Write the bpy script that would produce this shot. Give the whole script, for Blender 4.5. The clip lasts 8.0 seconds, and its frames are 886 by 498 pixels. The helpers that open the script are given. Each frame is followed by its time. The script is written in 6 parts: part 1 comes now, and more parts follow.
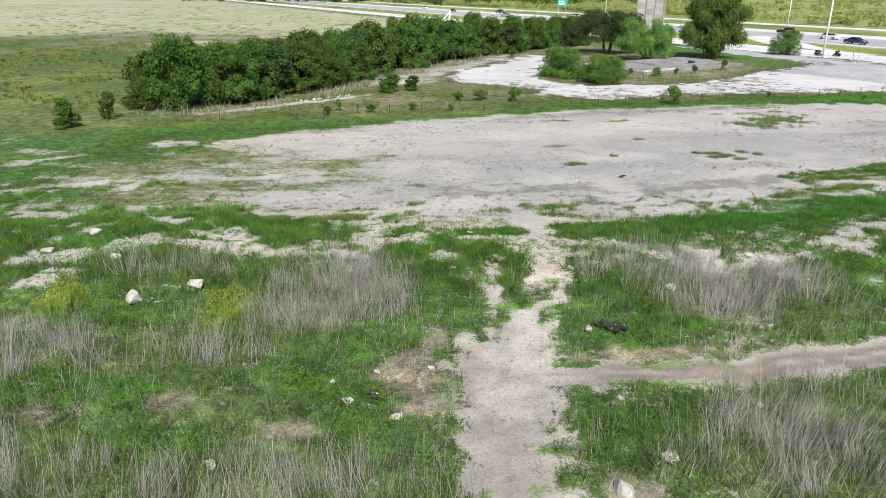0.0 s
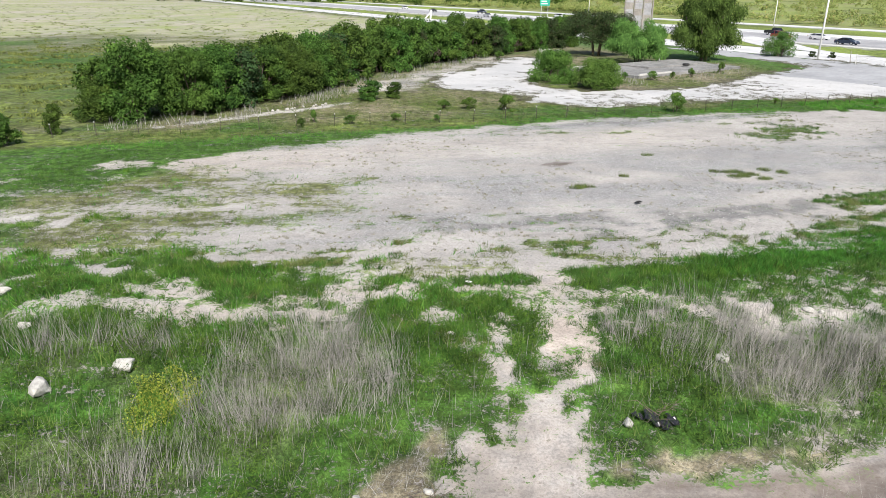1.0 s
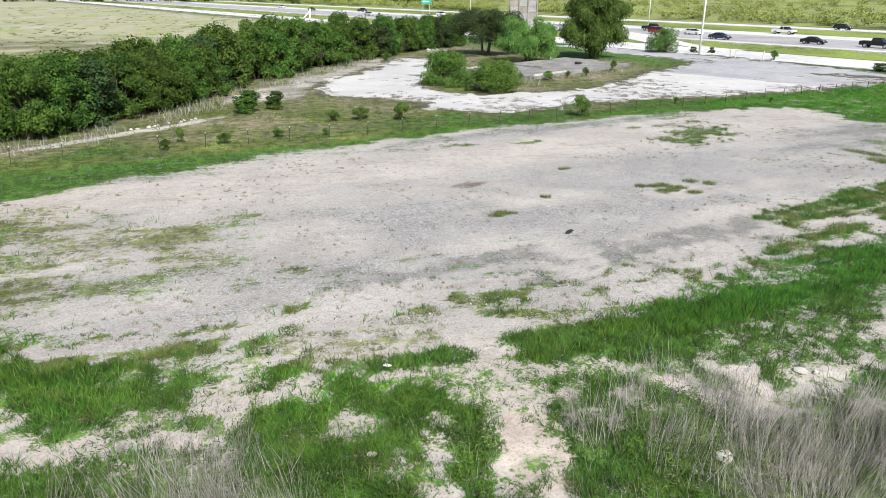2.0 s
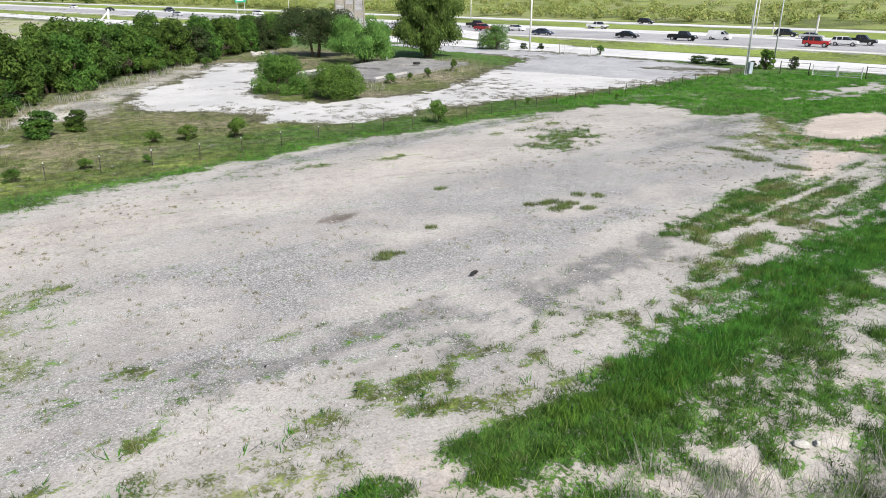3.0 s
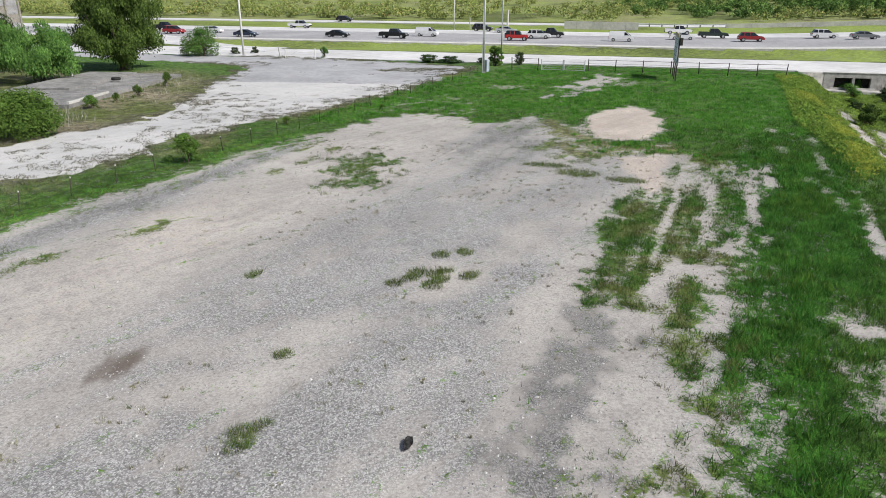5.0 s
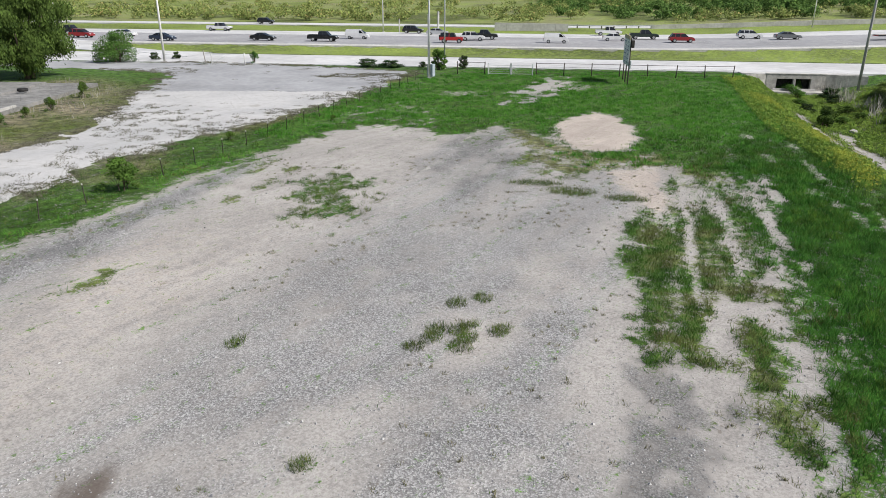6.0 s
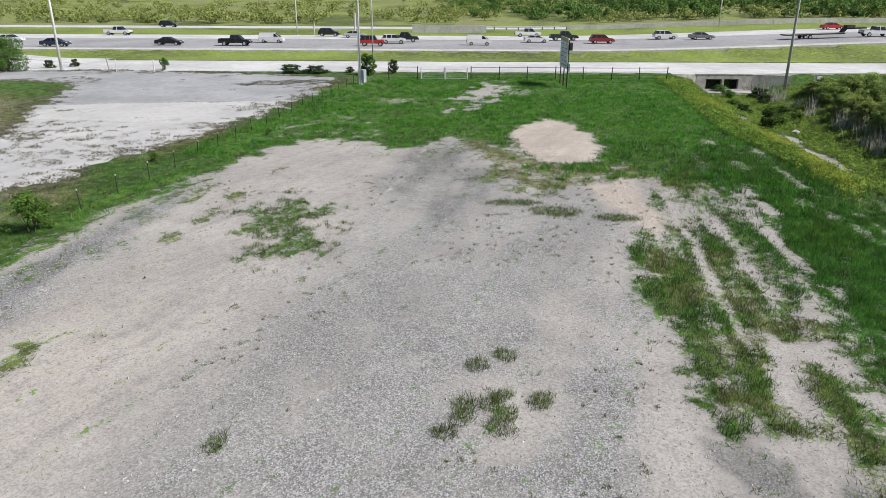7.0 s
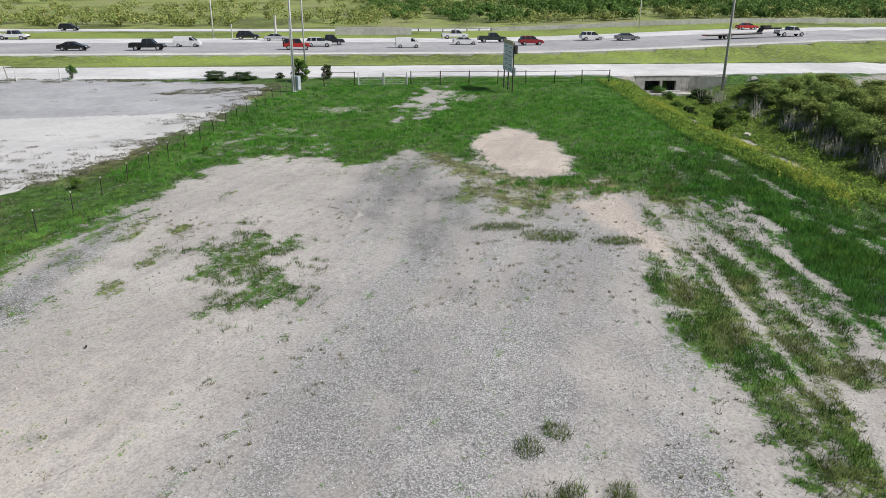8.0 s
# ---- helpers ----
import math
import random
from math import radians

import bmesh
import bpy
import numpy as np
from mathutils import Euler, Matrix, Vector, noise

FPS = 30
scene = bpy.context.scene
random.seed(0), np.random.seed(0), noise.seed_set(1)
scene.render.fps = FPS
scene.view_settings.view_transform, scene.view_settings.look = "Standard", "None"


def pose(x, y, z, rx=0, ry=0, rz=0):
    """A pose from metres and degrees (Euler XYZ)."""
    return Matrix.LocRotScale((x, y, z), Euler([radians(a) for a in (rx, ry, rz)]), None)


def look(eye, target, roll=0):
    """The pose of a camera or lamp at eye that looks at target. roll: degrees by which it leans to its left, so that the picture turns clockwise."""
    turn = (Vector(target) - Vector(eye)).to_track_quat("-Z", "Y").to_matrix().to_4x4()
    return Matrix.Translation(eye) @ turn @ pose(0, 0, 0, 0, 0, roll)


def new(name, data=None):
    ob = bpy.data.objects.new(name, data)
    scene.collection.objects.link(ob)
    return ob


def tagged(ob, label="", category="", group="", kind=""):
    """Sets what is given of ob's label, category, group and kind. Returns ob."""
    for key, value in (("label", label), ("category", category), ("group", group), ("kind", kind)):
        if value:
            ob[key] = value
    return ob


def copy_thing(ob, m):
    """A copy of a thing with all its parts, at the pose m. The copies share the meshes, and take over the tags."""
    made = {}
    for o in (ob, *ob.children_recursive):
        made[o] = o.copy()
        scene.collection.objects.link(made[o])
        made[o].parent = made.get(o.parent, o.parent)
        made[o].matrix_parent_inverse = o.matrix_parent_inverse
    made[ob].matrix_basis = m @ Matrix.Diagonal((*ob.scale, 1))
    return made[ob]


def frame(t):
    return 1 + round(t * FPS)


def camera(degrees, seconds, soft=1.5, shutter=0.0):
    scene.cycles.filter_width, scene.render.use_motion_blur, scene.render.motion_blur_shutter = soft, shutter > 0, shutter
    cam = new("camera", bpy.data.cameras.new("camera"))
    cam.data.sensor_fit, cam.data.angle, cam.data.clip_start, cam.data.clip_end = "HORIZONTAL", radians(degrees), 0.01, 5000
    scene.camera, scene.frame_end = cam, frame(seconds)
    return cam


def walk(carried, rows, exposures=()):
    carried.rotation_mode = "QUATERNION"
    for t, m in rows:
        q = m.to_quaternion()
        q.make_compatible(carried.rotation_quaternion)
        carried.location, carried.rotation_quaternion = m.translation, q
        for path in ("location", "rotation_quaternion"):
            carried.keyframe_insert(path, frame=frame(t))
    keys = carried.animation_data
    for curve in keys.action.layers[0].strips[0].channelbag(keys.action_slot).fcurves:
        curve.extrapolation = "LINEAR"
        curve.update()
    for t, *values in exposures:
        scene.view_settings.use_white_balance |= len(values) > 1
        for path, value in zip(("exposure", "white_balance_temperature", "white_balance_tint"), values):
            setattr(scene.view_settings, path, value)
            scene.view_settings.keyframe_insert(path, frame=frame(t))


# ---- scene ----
cam = camera(64.8, 8.0, soft=0.75)
METRES, EYE, TILT, LEAN, TURN = 46.08, 10.17, 0.0, 0.0, 0.0
ROWS = [
    (0.0, 0.0, 0.0, 0.0, 0.24, -20.35, -0.65),
    (0.5, -0.005, 0.0613, -0.0003, -0.02, -20.34, -0.62),
    (1.0, -0.0091, 0.1261, -0.0008, -1.33, -20.35, -0.63),
    (1.5, -0.0098, 0.1939, -0.0012, -4.91, -20.37, -0.52),
    (3.0, -0.017, 0.4012, -0.0033, -24.95, -20.5, -0.25),
    (3.5, -0.0153, 0.4685, -0.0037, -31.58, -20.53, -0.22),
    (4.0, -0.0101, 0.534, -0.0039, -37.92, -20.58, -0.15),
    (4.5, -0.0008, 0.5977, -0.0039, -44.22, -20.61, -0.12),
    (5.0, 0.0124, 0.6589, -0.0034, -49.79, -20.63, -0.13),
    (6.5, 0.0713, 0.8277, -0.0057, -59.56, -20.44, -0.29),
    (7.0, 0.0953, 0.8764, -0.006, -63.74, -20.38, -0.28),
    (7.5, 0.1214, 0.9227, -0.0061, -67.03, -20.32, -0.31),
    (8.0, 0.1497, 0.9661, -0.0061, -70.53, -20.27, -0.34),
]
walk(cam, [(t, pose(0, 0, EYE, TILT, LEAN, TURN) @ pose(METRES * x, METRES * y, METRES * z, 90 + pitch, roll, yaw)) for t, x, y, z, yaw, pitch, roll in ROWS],
     exposures=((0.0, 0.59), (1.5, 0.66), (3.5, 0.49), (4.5, 0.29), (8.0, 0.21)))

# ---- daylight: bright sky with thin cloud, sun high on the far right ----
# the freeway runs along U; N points from the lot towards it
U = Vector((0.45, -0.893, 0.0)).normalized()
N = Vector((0.893, 0.45, 0.0)).normalized()
SUN_UP = 46.0
sun_from = (U * 0.95 + N * -0.31).normalized()
sky_world = bpy.data.worlds.new("sky")
scene.world = sky_world
sky_world.use_nodes = True
wn = sky_world.node_tree
sky = wn.nodes.new("ShaderNodeTexSky")
sky.sky_type = "NISHITA"
sky.sun_disc = False
sky.sun_elevation = radians(SUN_UP)
sky.sun_rotation = math.atan2(sun_from.x, sun_from.y)
sky.dust_density = 3.0
wn.links.new(sky.outputs[0], wn.nodes["Background"].inputs[0])
wn.nodes["Background"].inputs[1].default_value = 0.088
sun = new("sun", bpy.data.lights.new("sun", "SUN"))
sun.data.energy = 3.8
sun.data.angle = radians(3.0)
sun.data.color = (1.0, 0.97, 0.93)
up = math.tan(radians(SUN_UP))
sun.matrix_world = look((sun_from.x * 50, sun_from.y * 50, up * 50), (0, 0, 0))

# ---- small tools ----
def lattice(ix, iy, seed):
    h = (ix.astype(np.int64) * 374761393 + iy.astype(np.int64) * 668265263 + seed * 974634777) & 0xFFFFFFFF
    h = ((h ^ (h >> 13)) * 1274126177) & 0xFFFFFFFF
    return ((h ^ (h >> 16)) & 0xFFFF) / 65535.0


def vnoise(x, y, size, seed=0):
    """Smooth noise from 0 to 1 with lumps of about size metres."""
    x, y = np.asarray(x, float) / size, np.asarray(y, float) / size
    ix, iy = np.floor(x), np.floor(y)
    fx, fy = x - ix, y - iy
    fx, fy = fx * fx * (3 - 2 * fx), fy * fy * (3 - 2 * fy)
    a, b = lattice(ix, iy, seed), lattice(ix + 1, iy, seed)
    c, d = lattice(ix, iy + 1, seed), lattice(ix + 1, iy + 1, seed)
    return (a + (b - a) * fx) * (1 - fy) + (c + (d - c) * fx) * fy


def fbm(x, y, size, seed=0):
    return (vnoise(x, y, size, seed) * 0.55 + vnoise(x, y, size * 0.47, seed + 7) * 0.28 + vnoise(x, y, size * 0.22, seed + 13) * 0.17)


def smooth(a, b, v):
    k = np.clip((np.asarray(v, float) - a) / (b - a), 0, 1)
    return k * k * (3 - 2 * k)


def line_dist(x, y, pts):
    """Distance to a line of points, and how far along it (0 to 1)."""
    best, along = np.full(np.shape(x), 1e9), np.zeros(np.shape(x))
    for i, ((ax, ay), (bx, by)) in enumerate(zip(pts[:-1], pts[1:])):
        dx, dy = bx - ax, by - ay
        k = np.clip(((x - ax) * dx + (y - ay) * dy) / (dx * dx + dy * dy), 0, 1)
        d = np.hypot(x - ax - k * dx, y - ay - k * dy)
        along = np.where(d < best, (i + k) / (len(pts) - 1), along)
        best = np.minimum(best, d)
    return best, along


def inside(x, y, pts):
    """Signed distance to the outline pts, positive inside."""
    x, y = np.asarray(x, float), np.asarray(y, float)
    d, _ = line_dist(x, y, list(pts) + [pts[0]])
    odd = np.zeros(x.shape, bool)
    for (ax, ay), (bx, by) in zip(pts, list(pts[1:]) + [pts[0]]):
        cross = (ay > y) != (by > y)
        odd ^= cross & (x < (bx - ax) * (y - ay) / (by - ay + 1e-12) + ax)
    return np.where(odd, d, -d)


def oval(x, y, cx, cy, a, b, turn=0.0):
    """1 at the middle of an oval, 0 on its rim, negative outside."""
    c, s = math.cos(radians(turn)), math.sin(radians(turn))
    px, py = (x - cx) * c + (y - cy) * s, -(x - cx) * s + (y - cy) * c
    return 1 - np.hypot(px / a, py / b)


def mesh_from(name, verts, faces, mats, smooth_faces=False, mat_index=None):
    me = bpy.data.meshes.new(name)
    me.from_pydata([tuple(v) for v in verts], [], [tuple(f) for f in faces])
    for m in (mats if isinstance(mats, (list, tuple)) else [mats]):
        me.materials.append(m)
    if smooth_faces:
        me.polygons.foreach_set("use_smooth", [True] * len(me.polygons))
    if mat_index is not None:
        me.polygons.foreach_set("material_index", mat_index)
    me.update()
    return me


def tri_mesh(name, co, mat, per=3):
    """A mesh of loose triangles or quads from an array of shape (count * per, 3)."""
    me = bpy.data.meshes.new(name)
    nv = len(co)
    me.vertices.add(nv)
    me.vertices.foreach_set("co", np.asarray(co, np.float32).ravel())
    me.loops.add(nv)
    me.loops.foreach_set("vertex_index", np.arange(nv, dtype=np.int32))
    me.polygons.add(nv // per)
    me.polygons.foreach_set("loop_start", np.arange(0, nv, per, dtype=np.int32))
    me.materials.append(mat)
    me.update(calc_edges=True)
    return me


def thing(name, label, category, m=None, group="", kind=""):
    ob = new(name)
    ob.matrix_world = m if m is not None else Matrix()
    return tagged(ob, label, category, group, kind)


def part(name, bm, material, parent, label="", bevel=0.0, smooth_faces=False):
    if bevel:
        bmesh.ops.bevel(bm, geom=[e for e in bm.edges if e.is_manifold and e.calc_face_angle(0) > 0.6], offset=bevel, segments=2, affect="EDGES", clamp_overlap=True)
    me = bpy.data.meshes.new(name)
    bm.to_mesh(me)
    bm.free()
    me.materials.append(material)
    if smooth_faces:
        me.polygons.foreach_set("use_smooth", [True] * len(me.polygons))
    ob = new(name, me)
    ob.parent = parent
    return tagged(ob, label)


def mesh_part(name, me, parent, label=""):
    ob = new(name, me)
    ob.parent = parent
    return tagged(ob, label)


def box(x0, y0, z0, x1, y1, z1, bm=None):
    bm = bm or bmesh.new()
    vs = [bm.verts.new(p) for p in ((x0, y0, z0), (x1, y0, z0), (x1, y1, z0), (x0, y1, z0), (x0, y0, z1), (x1, y0, z1), (x1, y1, z1), (x0, y1, z1))]
    for f in ((3, 2, 1, 0), (4, 5, 6, 7), (0, 1, 5, 4), (1, 2, 6, 5), (2, 3, 7, 6), (3, 0, 4, 7)):
        bm.faces.new([vs[i] for i in f])
    return bm


def tube(path, radii, sides=8, bm=None, cap=True):
    """A tapered tube along the points of path."""
    bm = bm or bmesh.new()
    rings = []
    for i, p in enumerate(path):
        p = Vector(p)
        a, b = Vector(path[max(i - 1, 0)]), Vector(path[min(i + 1, len(path) - 1)])
        way = (b - a).normalized()
        side = way.cross(Vector((0.31, 0.95, 0.05))).normalized()
        other = way.cross(side)
        r = radii[i] if isinstance(radii, (list, tuple)) else radii
        rings.append([bm.verts.new(p + (side * math.cos(k * math.tau / sides) + other * math.sin(k * math.tau / sides)) * r) for k in range(sides)])
    for lo, hi in zip(rings[:-1], rings[1:]):
        for k in range(sides):
            bm.faces.new((lo[k], lo[(k + 1) % sides], hi[(k + 1) % sides], hi[k]))
    if cap:
        bm.faces.new(rings[0][::-1])
        bm.faces.new(rings[-1])
    return bm

# ---- materials ----
class Nodes:
    def __init__(self, name):
        self.mat = bpy.data.materials.new(name)
        self.mat.use_nodes = True
        self.t = self.mat.node_tree
        self.bsdf = self.t.nodes["Principled BSDF"]

    def add(self, kind, **inputs):
        n = self.t.nodes.new("ShaderNode" + kind)
        for k, v in inputs.items():
            self.put(n, k, v)
        return n

    def put(self, n, key, v):
        s = n.inputs[int(key[1:])] if key[0] == "i" and key[1:].isdigit() else n.inputs[key.replace("_", " ")]
        if isinstance(v, bpy.types.NodeSocket):
            self.t.links.new(v, s)
        else:
            s.default_value = v

    def place(self):
        return self.add("NewGeometry").outputs["Position"]

    def noise(self, size, detail=4.0, rough=0.6, vec=None):
        n = self.add("TexNoise", Scale=1.0 / size, Detail=detail, Roughness=rough)
        self.t.links.new(vec or self.place(), n.inputs["Vector"])
        return n.outputs["Fac"]

    def math(self, op, a, b=0.0, clamp=False):
        n = self.t.nodes.new("ShaderNodeMath")
        n.operation, n.use_clamp = op, clamp
        self.put(n, "i0", a)
        self.put(n, "i1", b)
        return n.outputs[0]

    def ramp(self, v, lo, hi, a=0.0, b=1.0):
        n = self.t.nodes.new("ShaderNodeMapRange")
        n.interpolation_type = "SMOOTHSTEP"
        for i, val in enumerate((v, lo, hi, a, b)):
            self.put(n, "i%d" % i, val)
        return n.outputs[0]

    def mix(self, f, a, b, blend="MIX"):
        n = self.t.nodes.new("ShaderNodeMix")
        n.data_type, n.blend_type = "RGBA", blend
        self.put(n, "i0", f)
        for i, v in ((6, a), (7, b)):
            self.put(n, "i%d" % i, v if isinstance(v, bpy.types.NodeSocket) else (*v, 1.0))
        return n.outputs[2]

    def shade(self, v, k):
        """v times the factor k"""
        c = self.t.nodes.new("ShaderNodeCombineColor")
        for i in range(3):
            self.put(c, "i%d" % i, k)
        return self.mix(1.0, v, c.outputs[0], "MULTIPLY")

    def bump(self, height, strength, dist):
        b = self.add("Bump", Strength=strength, Distance=dist, Height=height)
        self.t.links.new(b.outputs[0], self.bsdf.inputs["Normal"])

    def done(self, color, rough=0.9, metal=0.0, spec=0.3):
        self.put(self.bsdf, "Base_Color", color if isinstance(color, bpy.types.NodeSocket) else (*color, 1.0))
        self.put(self.bsdf, "Roughness", rough)
        self.put(self.bsdf, "Metallic", metal)
        self.put(self.bsdf, "Specular_IOR_Level", spec)
        return self.mat


def worn(name, color, other, size=0.5, rough=0.85, metal=0.0, spec=0.3, bump=0.0, big=None):
    """A surface whose colour wanders between two tones at two scales."""
    n = Nodes(name)
    f = n.ramp(n.noise(size, 5, 0.65), 0.35, 0.65)
    c = n.mix(f, color, other)
    c = n.shade(c, n.ramp(n.noise(big or size * 9, 3), 0.3, 0.7, 0.86, 1.12))
    if bump:
        n.bump(n.noise(size * 0.3, 4), 0.5, bump)
    return n.done(c, rough, metal, spec)


def leafy(name, dark, light, tip=None, back=0.22, soft=0.0, vary=0.55):
    """Leaves: tone differs from leaf to leaf and from clump to clump; some light comes through."""
    n = Nodes(name)
    rnd = n.add("NewGeometry").outputs["Random Per Island"]
    f = n.math("ADD", n.math("MULTIPLY", rnd, vary), n.math("MULTIPLY", n.ramp(n.noise(1.3, 2), 0.3, 0.7), 1 - vary))
    c = n.mix(f, dark, light)
    c = n.shade(c, n.ramp(n.noise(0.7, 3, 0.6), 0.36, 0.64, 0.72, 1.2))
    if tip:
        c = n.mix(n.math("MULTIPLY", n.ramp(rnd, 0.86, 0.95), 0.8), c, tip)
    hue = n.add("HueSaturation", Hue=n.ramp(n.add("ObjectInfo").outputs["Random"], 0.0, 1.0, 0.485, 0.515), Saturation=1.0, Value=n.ramp(n.add("ObjectInfo").outputs["Random"], 0.0, 1.0, 0.85, 1.15), Fac=1.0, Color=c)
    c = hue.outputs[0]
    n.done(c, 0.75, 0.0, 0.1)
    if soft:
        v = n.t.nodes.new("ShaderNodeVectorMath")
        v.operation = "MULTIPLY_ADD"
        n.t.links.new(n.add("NewGeometry").outputs["Normal"], v.inputs[0])
        v.inputs[1].default_value = (1 - soft,) * 3
        v.inputs[2].default_value = (0, 0, soft)
        w = n.t.nodes.new("ShaderNodeVectorMath")
        w.operation = "NORMALIZE"
        n.t.links.new(v.outputs[0], w.inputs[0])
        n.t.links.new(w.outputs[0], n.bsdf.inputs["Normal"])
    tr = n.add("BsdfTranslucent", Color=c)
    mx = n.add("MixShader", Fac=back)
    n.t.links.new(n.bsdf.outputs[0], mx.inputs[1])
    n.t.links.new(tr.outputs[0], mx.inputs[2])
    n.t.links.new(mx.outputs[0], n.t.nodes["Material Output"].inputs["Surface"])
    return n.mat


def ground_material():
    n = Nodes("ground_soil_and_grass")
    a = n.t.nodes.new("ShaderNodeVertexColor"); a.layer_name = "cover"
    b = n.t.nodes.new("ShaderNodeVertexColor"); b.layer_name = "soil"
    sa = n.t.nodes.new("ShaderNodeSeparateColor"); n.t.links.new(a.outputs[0], sa.inputs[0])
    sb = n.t.nodes.new("ShaderNodeSeparateColor"); n.t.links.new(b.outputs[0], sb.inputs[0])
    green, dry, olive = sa.outputs
    grey, pink, pale = sb.outputs
    d = n.t.nodes.new("ShaderNodeVertexColor"); d.layer_name = "stain"
    sd = n.t.nodes.new("ShaderNodeSeparateColor"); n.t.links.new(d.outputs[0], sd.inputs[0])
    dark, wet, deep = sd.outputs
    fine, mid, large = n.noise(0.09, 3, 0.7), n.noise(0.55, 5, 0.65), n.noise(4.5, 4, 0.6)
    clump, clump2 = n.noise(0.26, 3, 0.6), n.noise(0.38, 4, 0.7)
    turned = n.add("Mapping", Vector=n.place(), Rotation=(0, 0, -0.3152), Scale=(0.09, 1.0, 1.0))
    wheel, wheel2 = n.noise(0.8, 4, 0.6, turned.outputs[0]), n.noise(3.2, 3, 0.55, turned.outputs[0])
    # soil: beige caliche, grey crushed stone, pink sand, pale limestone dust
    soil = n.mix(n.ramp(mid, 0.3, 0.7), (0.395, 0.374, 0.350), (0.515, 0.487, 0.456))
    peb = n.add("TexVoronoi", Scale=25.0); n.t.links.new(n.place(), peb.inputs["Vector"])
    stone = n.mix(n.ramp(n.add("SeparateColor", Color=peb.outputs["Color"]).outputs[0], 0.2, 0.9), (0.18, 0.186, 0.196), (0.60, 0.605, 0.612))
    # pebbles darken towards their rims: shade of the gaps put into the colour
    stone = n.shade(stone, n.ramp(peb.outputs["Distance"], 0.0, 0.6, 1.12, 0.7))
    lean = n.math("ADD", n.math("MULTIPLY", n.math("SUBTRACT", mid, 0.5), 0.9), n.math("ADD", n.math("MULTIPLY", n.math("SUBTRACT", wheel, 0.5), 1.0), n.math("MULTIPLY", n.math("SUBTRACT", wheel2, 0.5), 1.0)))
    gm = n.ramp(n.math("ADD", grey, lean), 0.03, 0.86)
    soil = n.mix(n.math("MULTIPLY", gm, 0.72), soil, stone)
    soil = n.mix(n.ramp(n.math("ADD", pink, n.math("MULTIPLY", n.math("SUBTRACT", mid, 0.5), 0.7)), 0.3, 0.7), soil, (0.54, 0.475, 0.42))
    soil = n.mix(n.ramp(n.math("ADD", pale, n.math("MULTIPLY", n.math("SUBTRACT", mid, 0.5), 0.8)), 0.3, 0.7), soil, (0.64, 0.615, 0.56))
    soil = n.shade(soil, n.ramp(large, 0.3, 0.7, 0.88, 1.08))
    soil = n.shade(soil, n.ramp(wheel, 0.3, 0.7, 0.90, 1.09))
    soil = n.shade(soil, n.ramp(fine, 0.3, 0.7, 0.76, 1.2))
    soil = n.mix(n.math("MULTIPLY", n.ramp(n.math("ADD", n.math("ADD", dark, n.math("MULTIPLY", n.math("SUBTRACT", fine, 0.5), 1.8)), n.math("MULTIPLY", n.math("SUBTRACT", mid, 0.5), 1.4)), 0.1, 1.3), 0.68), soil, n.shade(stone, 0.36))
    soil = n.mix(n.math("MULTIPLY", wet, 0.85), soil, (0.125, 0.098, 0.08))
    # litter of small stones and dead stalks on bare soil
    spot = n.noise(0.16, 2, 0.5)
    soil = n.mix(n.math("MULTIPLY", n.ramp(spot, 0.66, 0.72), 0.5), soil, (0.17, 0.14, 0.105))
    soil = n.shade(soil, 0.84)
    # grass seen as a mat
    turf = n.mix(n.ramp(mid, 0.3, 0.7), (0.026, 0.08, 0.012), (0.064, 0.148, 0.023))
    turf = n.mix(n.math("MULTIPLY", deep, 0.85), turf, n.mix(n.ramp(mid, 0.3, 0.7), (0.013, 0.058, 0.006), (0.042, 0.125, 0.015)))
    turf = n.mix(a.outputs["Alpha"], turf, n.mix(n.ramp(mid, 0.3, 0.7), (0.035, 0.098, 0.015), (0.085, 0.178, 0.029)))
    turf = n.mix(n.ramp(olive, 0.0, 0.6), turf, n.mix(n.ramp(mid, 0.3, 0.7), (0.065, 0.094, 0.024), (0.135, 0.165, 0.046)))
    turf = n.mix(n.ramp(olive, 0.6, 1.0), turf, n.mix(n.ramp(mid, 0.3, 0.7), (0.18, 0.255, 0.05), (0.31, 0.39, 0.09)))
    turf = n.mix(dry, turf, n.mix(n.ramp(mid, 0.3, 0.7), (0.15, 0.13, 0.085), (0.27, 0.24, 0.165)))
    plain = turf
    turf = n.shade(turf, n.ramp(fine, 0.32, 0.68, 0.5, 1.35))
    turf = n.mix(n.math("MULTIPLY", n.ramp(clump2, 0.5, 0.75), n.ramp(deep, 0.0, 1.0, 0.26, 0.1)), turf, (0.10, 0.085, 0.05))
    turf = n.shade(turf, n.ramp(large, 0.3, 0.7, 0.82, 1.15))
    turf = n.shade(turf, n.ramp(wheel, 0.3, 0.7, 0.78, 1.2))
    # lump-sized tone noise imitates the dark shading between grass lumps
    turf = n.shade(turf, n.ramp(n.noise(0.7, 3, 0.6), 0.36, 0.64, 0.62, 1.28))
    turf = n.mix(n.math("MULTIPLY", n.ramp(olive, 0.72, 0.86), 0.65), turf, plain)
    ragged = n.math("ADD", n.math("MULTIPLY", n.math("SUBTRACT", mid, 0.5), 1.7), n.math("MULTIPLY", n.math("SUBTRACT", fine, 0.5), 2.2))
    ragged = n.math("ADD", ragged, n.math("MULTIPLY", n.math("SUBTRACT", wheel, 0.5), 1.5))
    ragged = n.math("ADD", ragged, n.math("MULTIPLY", n.math("SUBTRACT", clump, 0.5), 1.2))
    gmask = n.ramp(n.math("ADD", green, ragged), 0.25, 0.8)
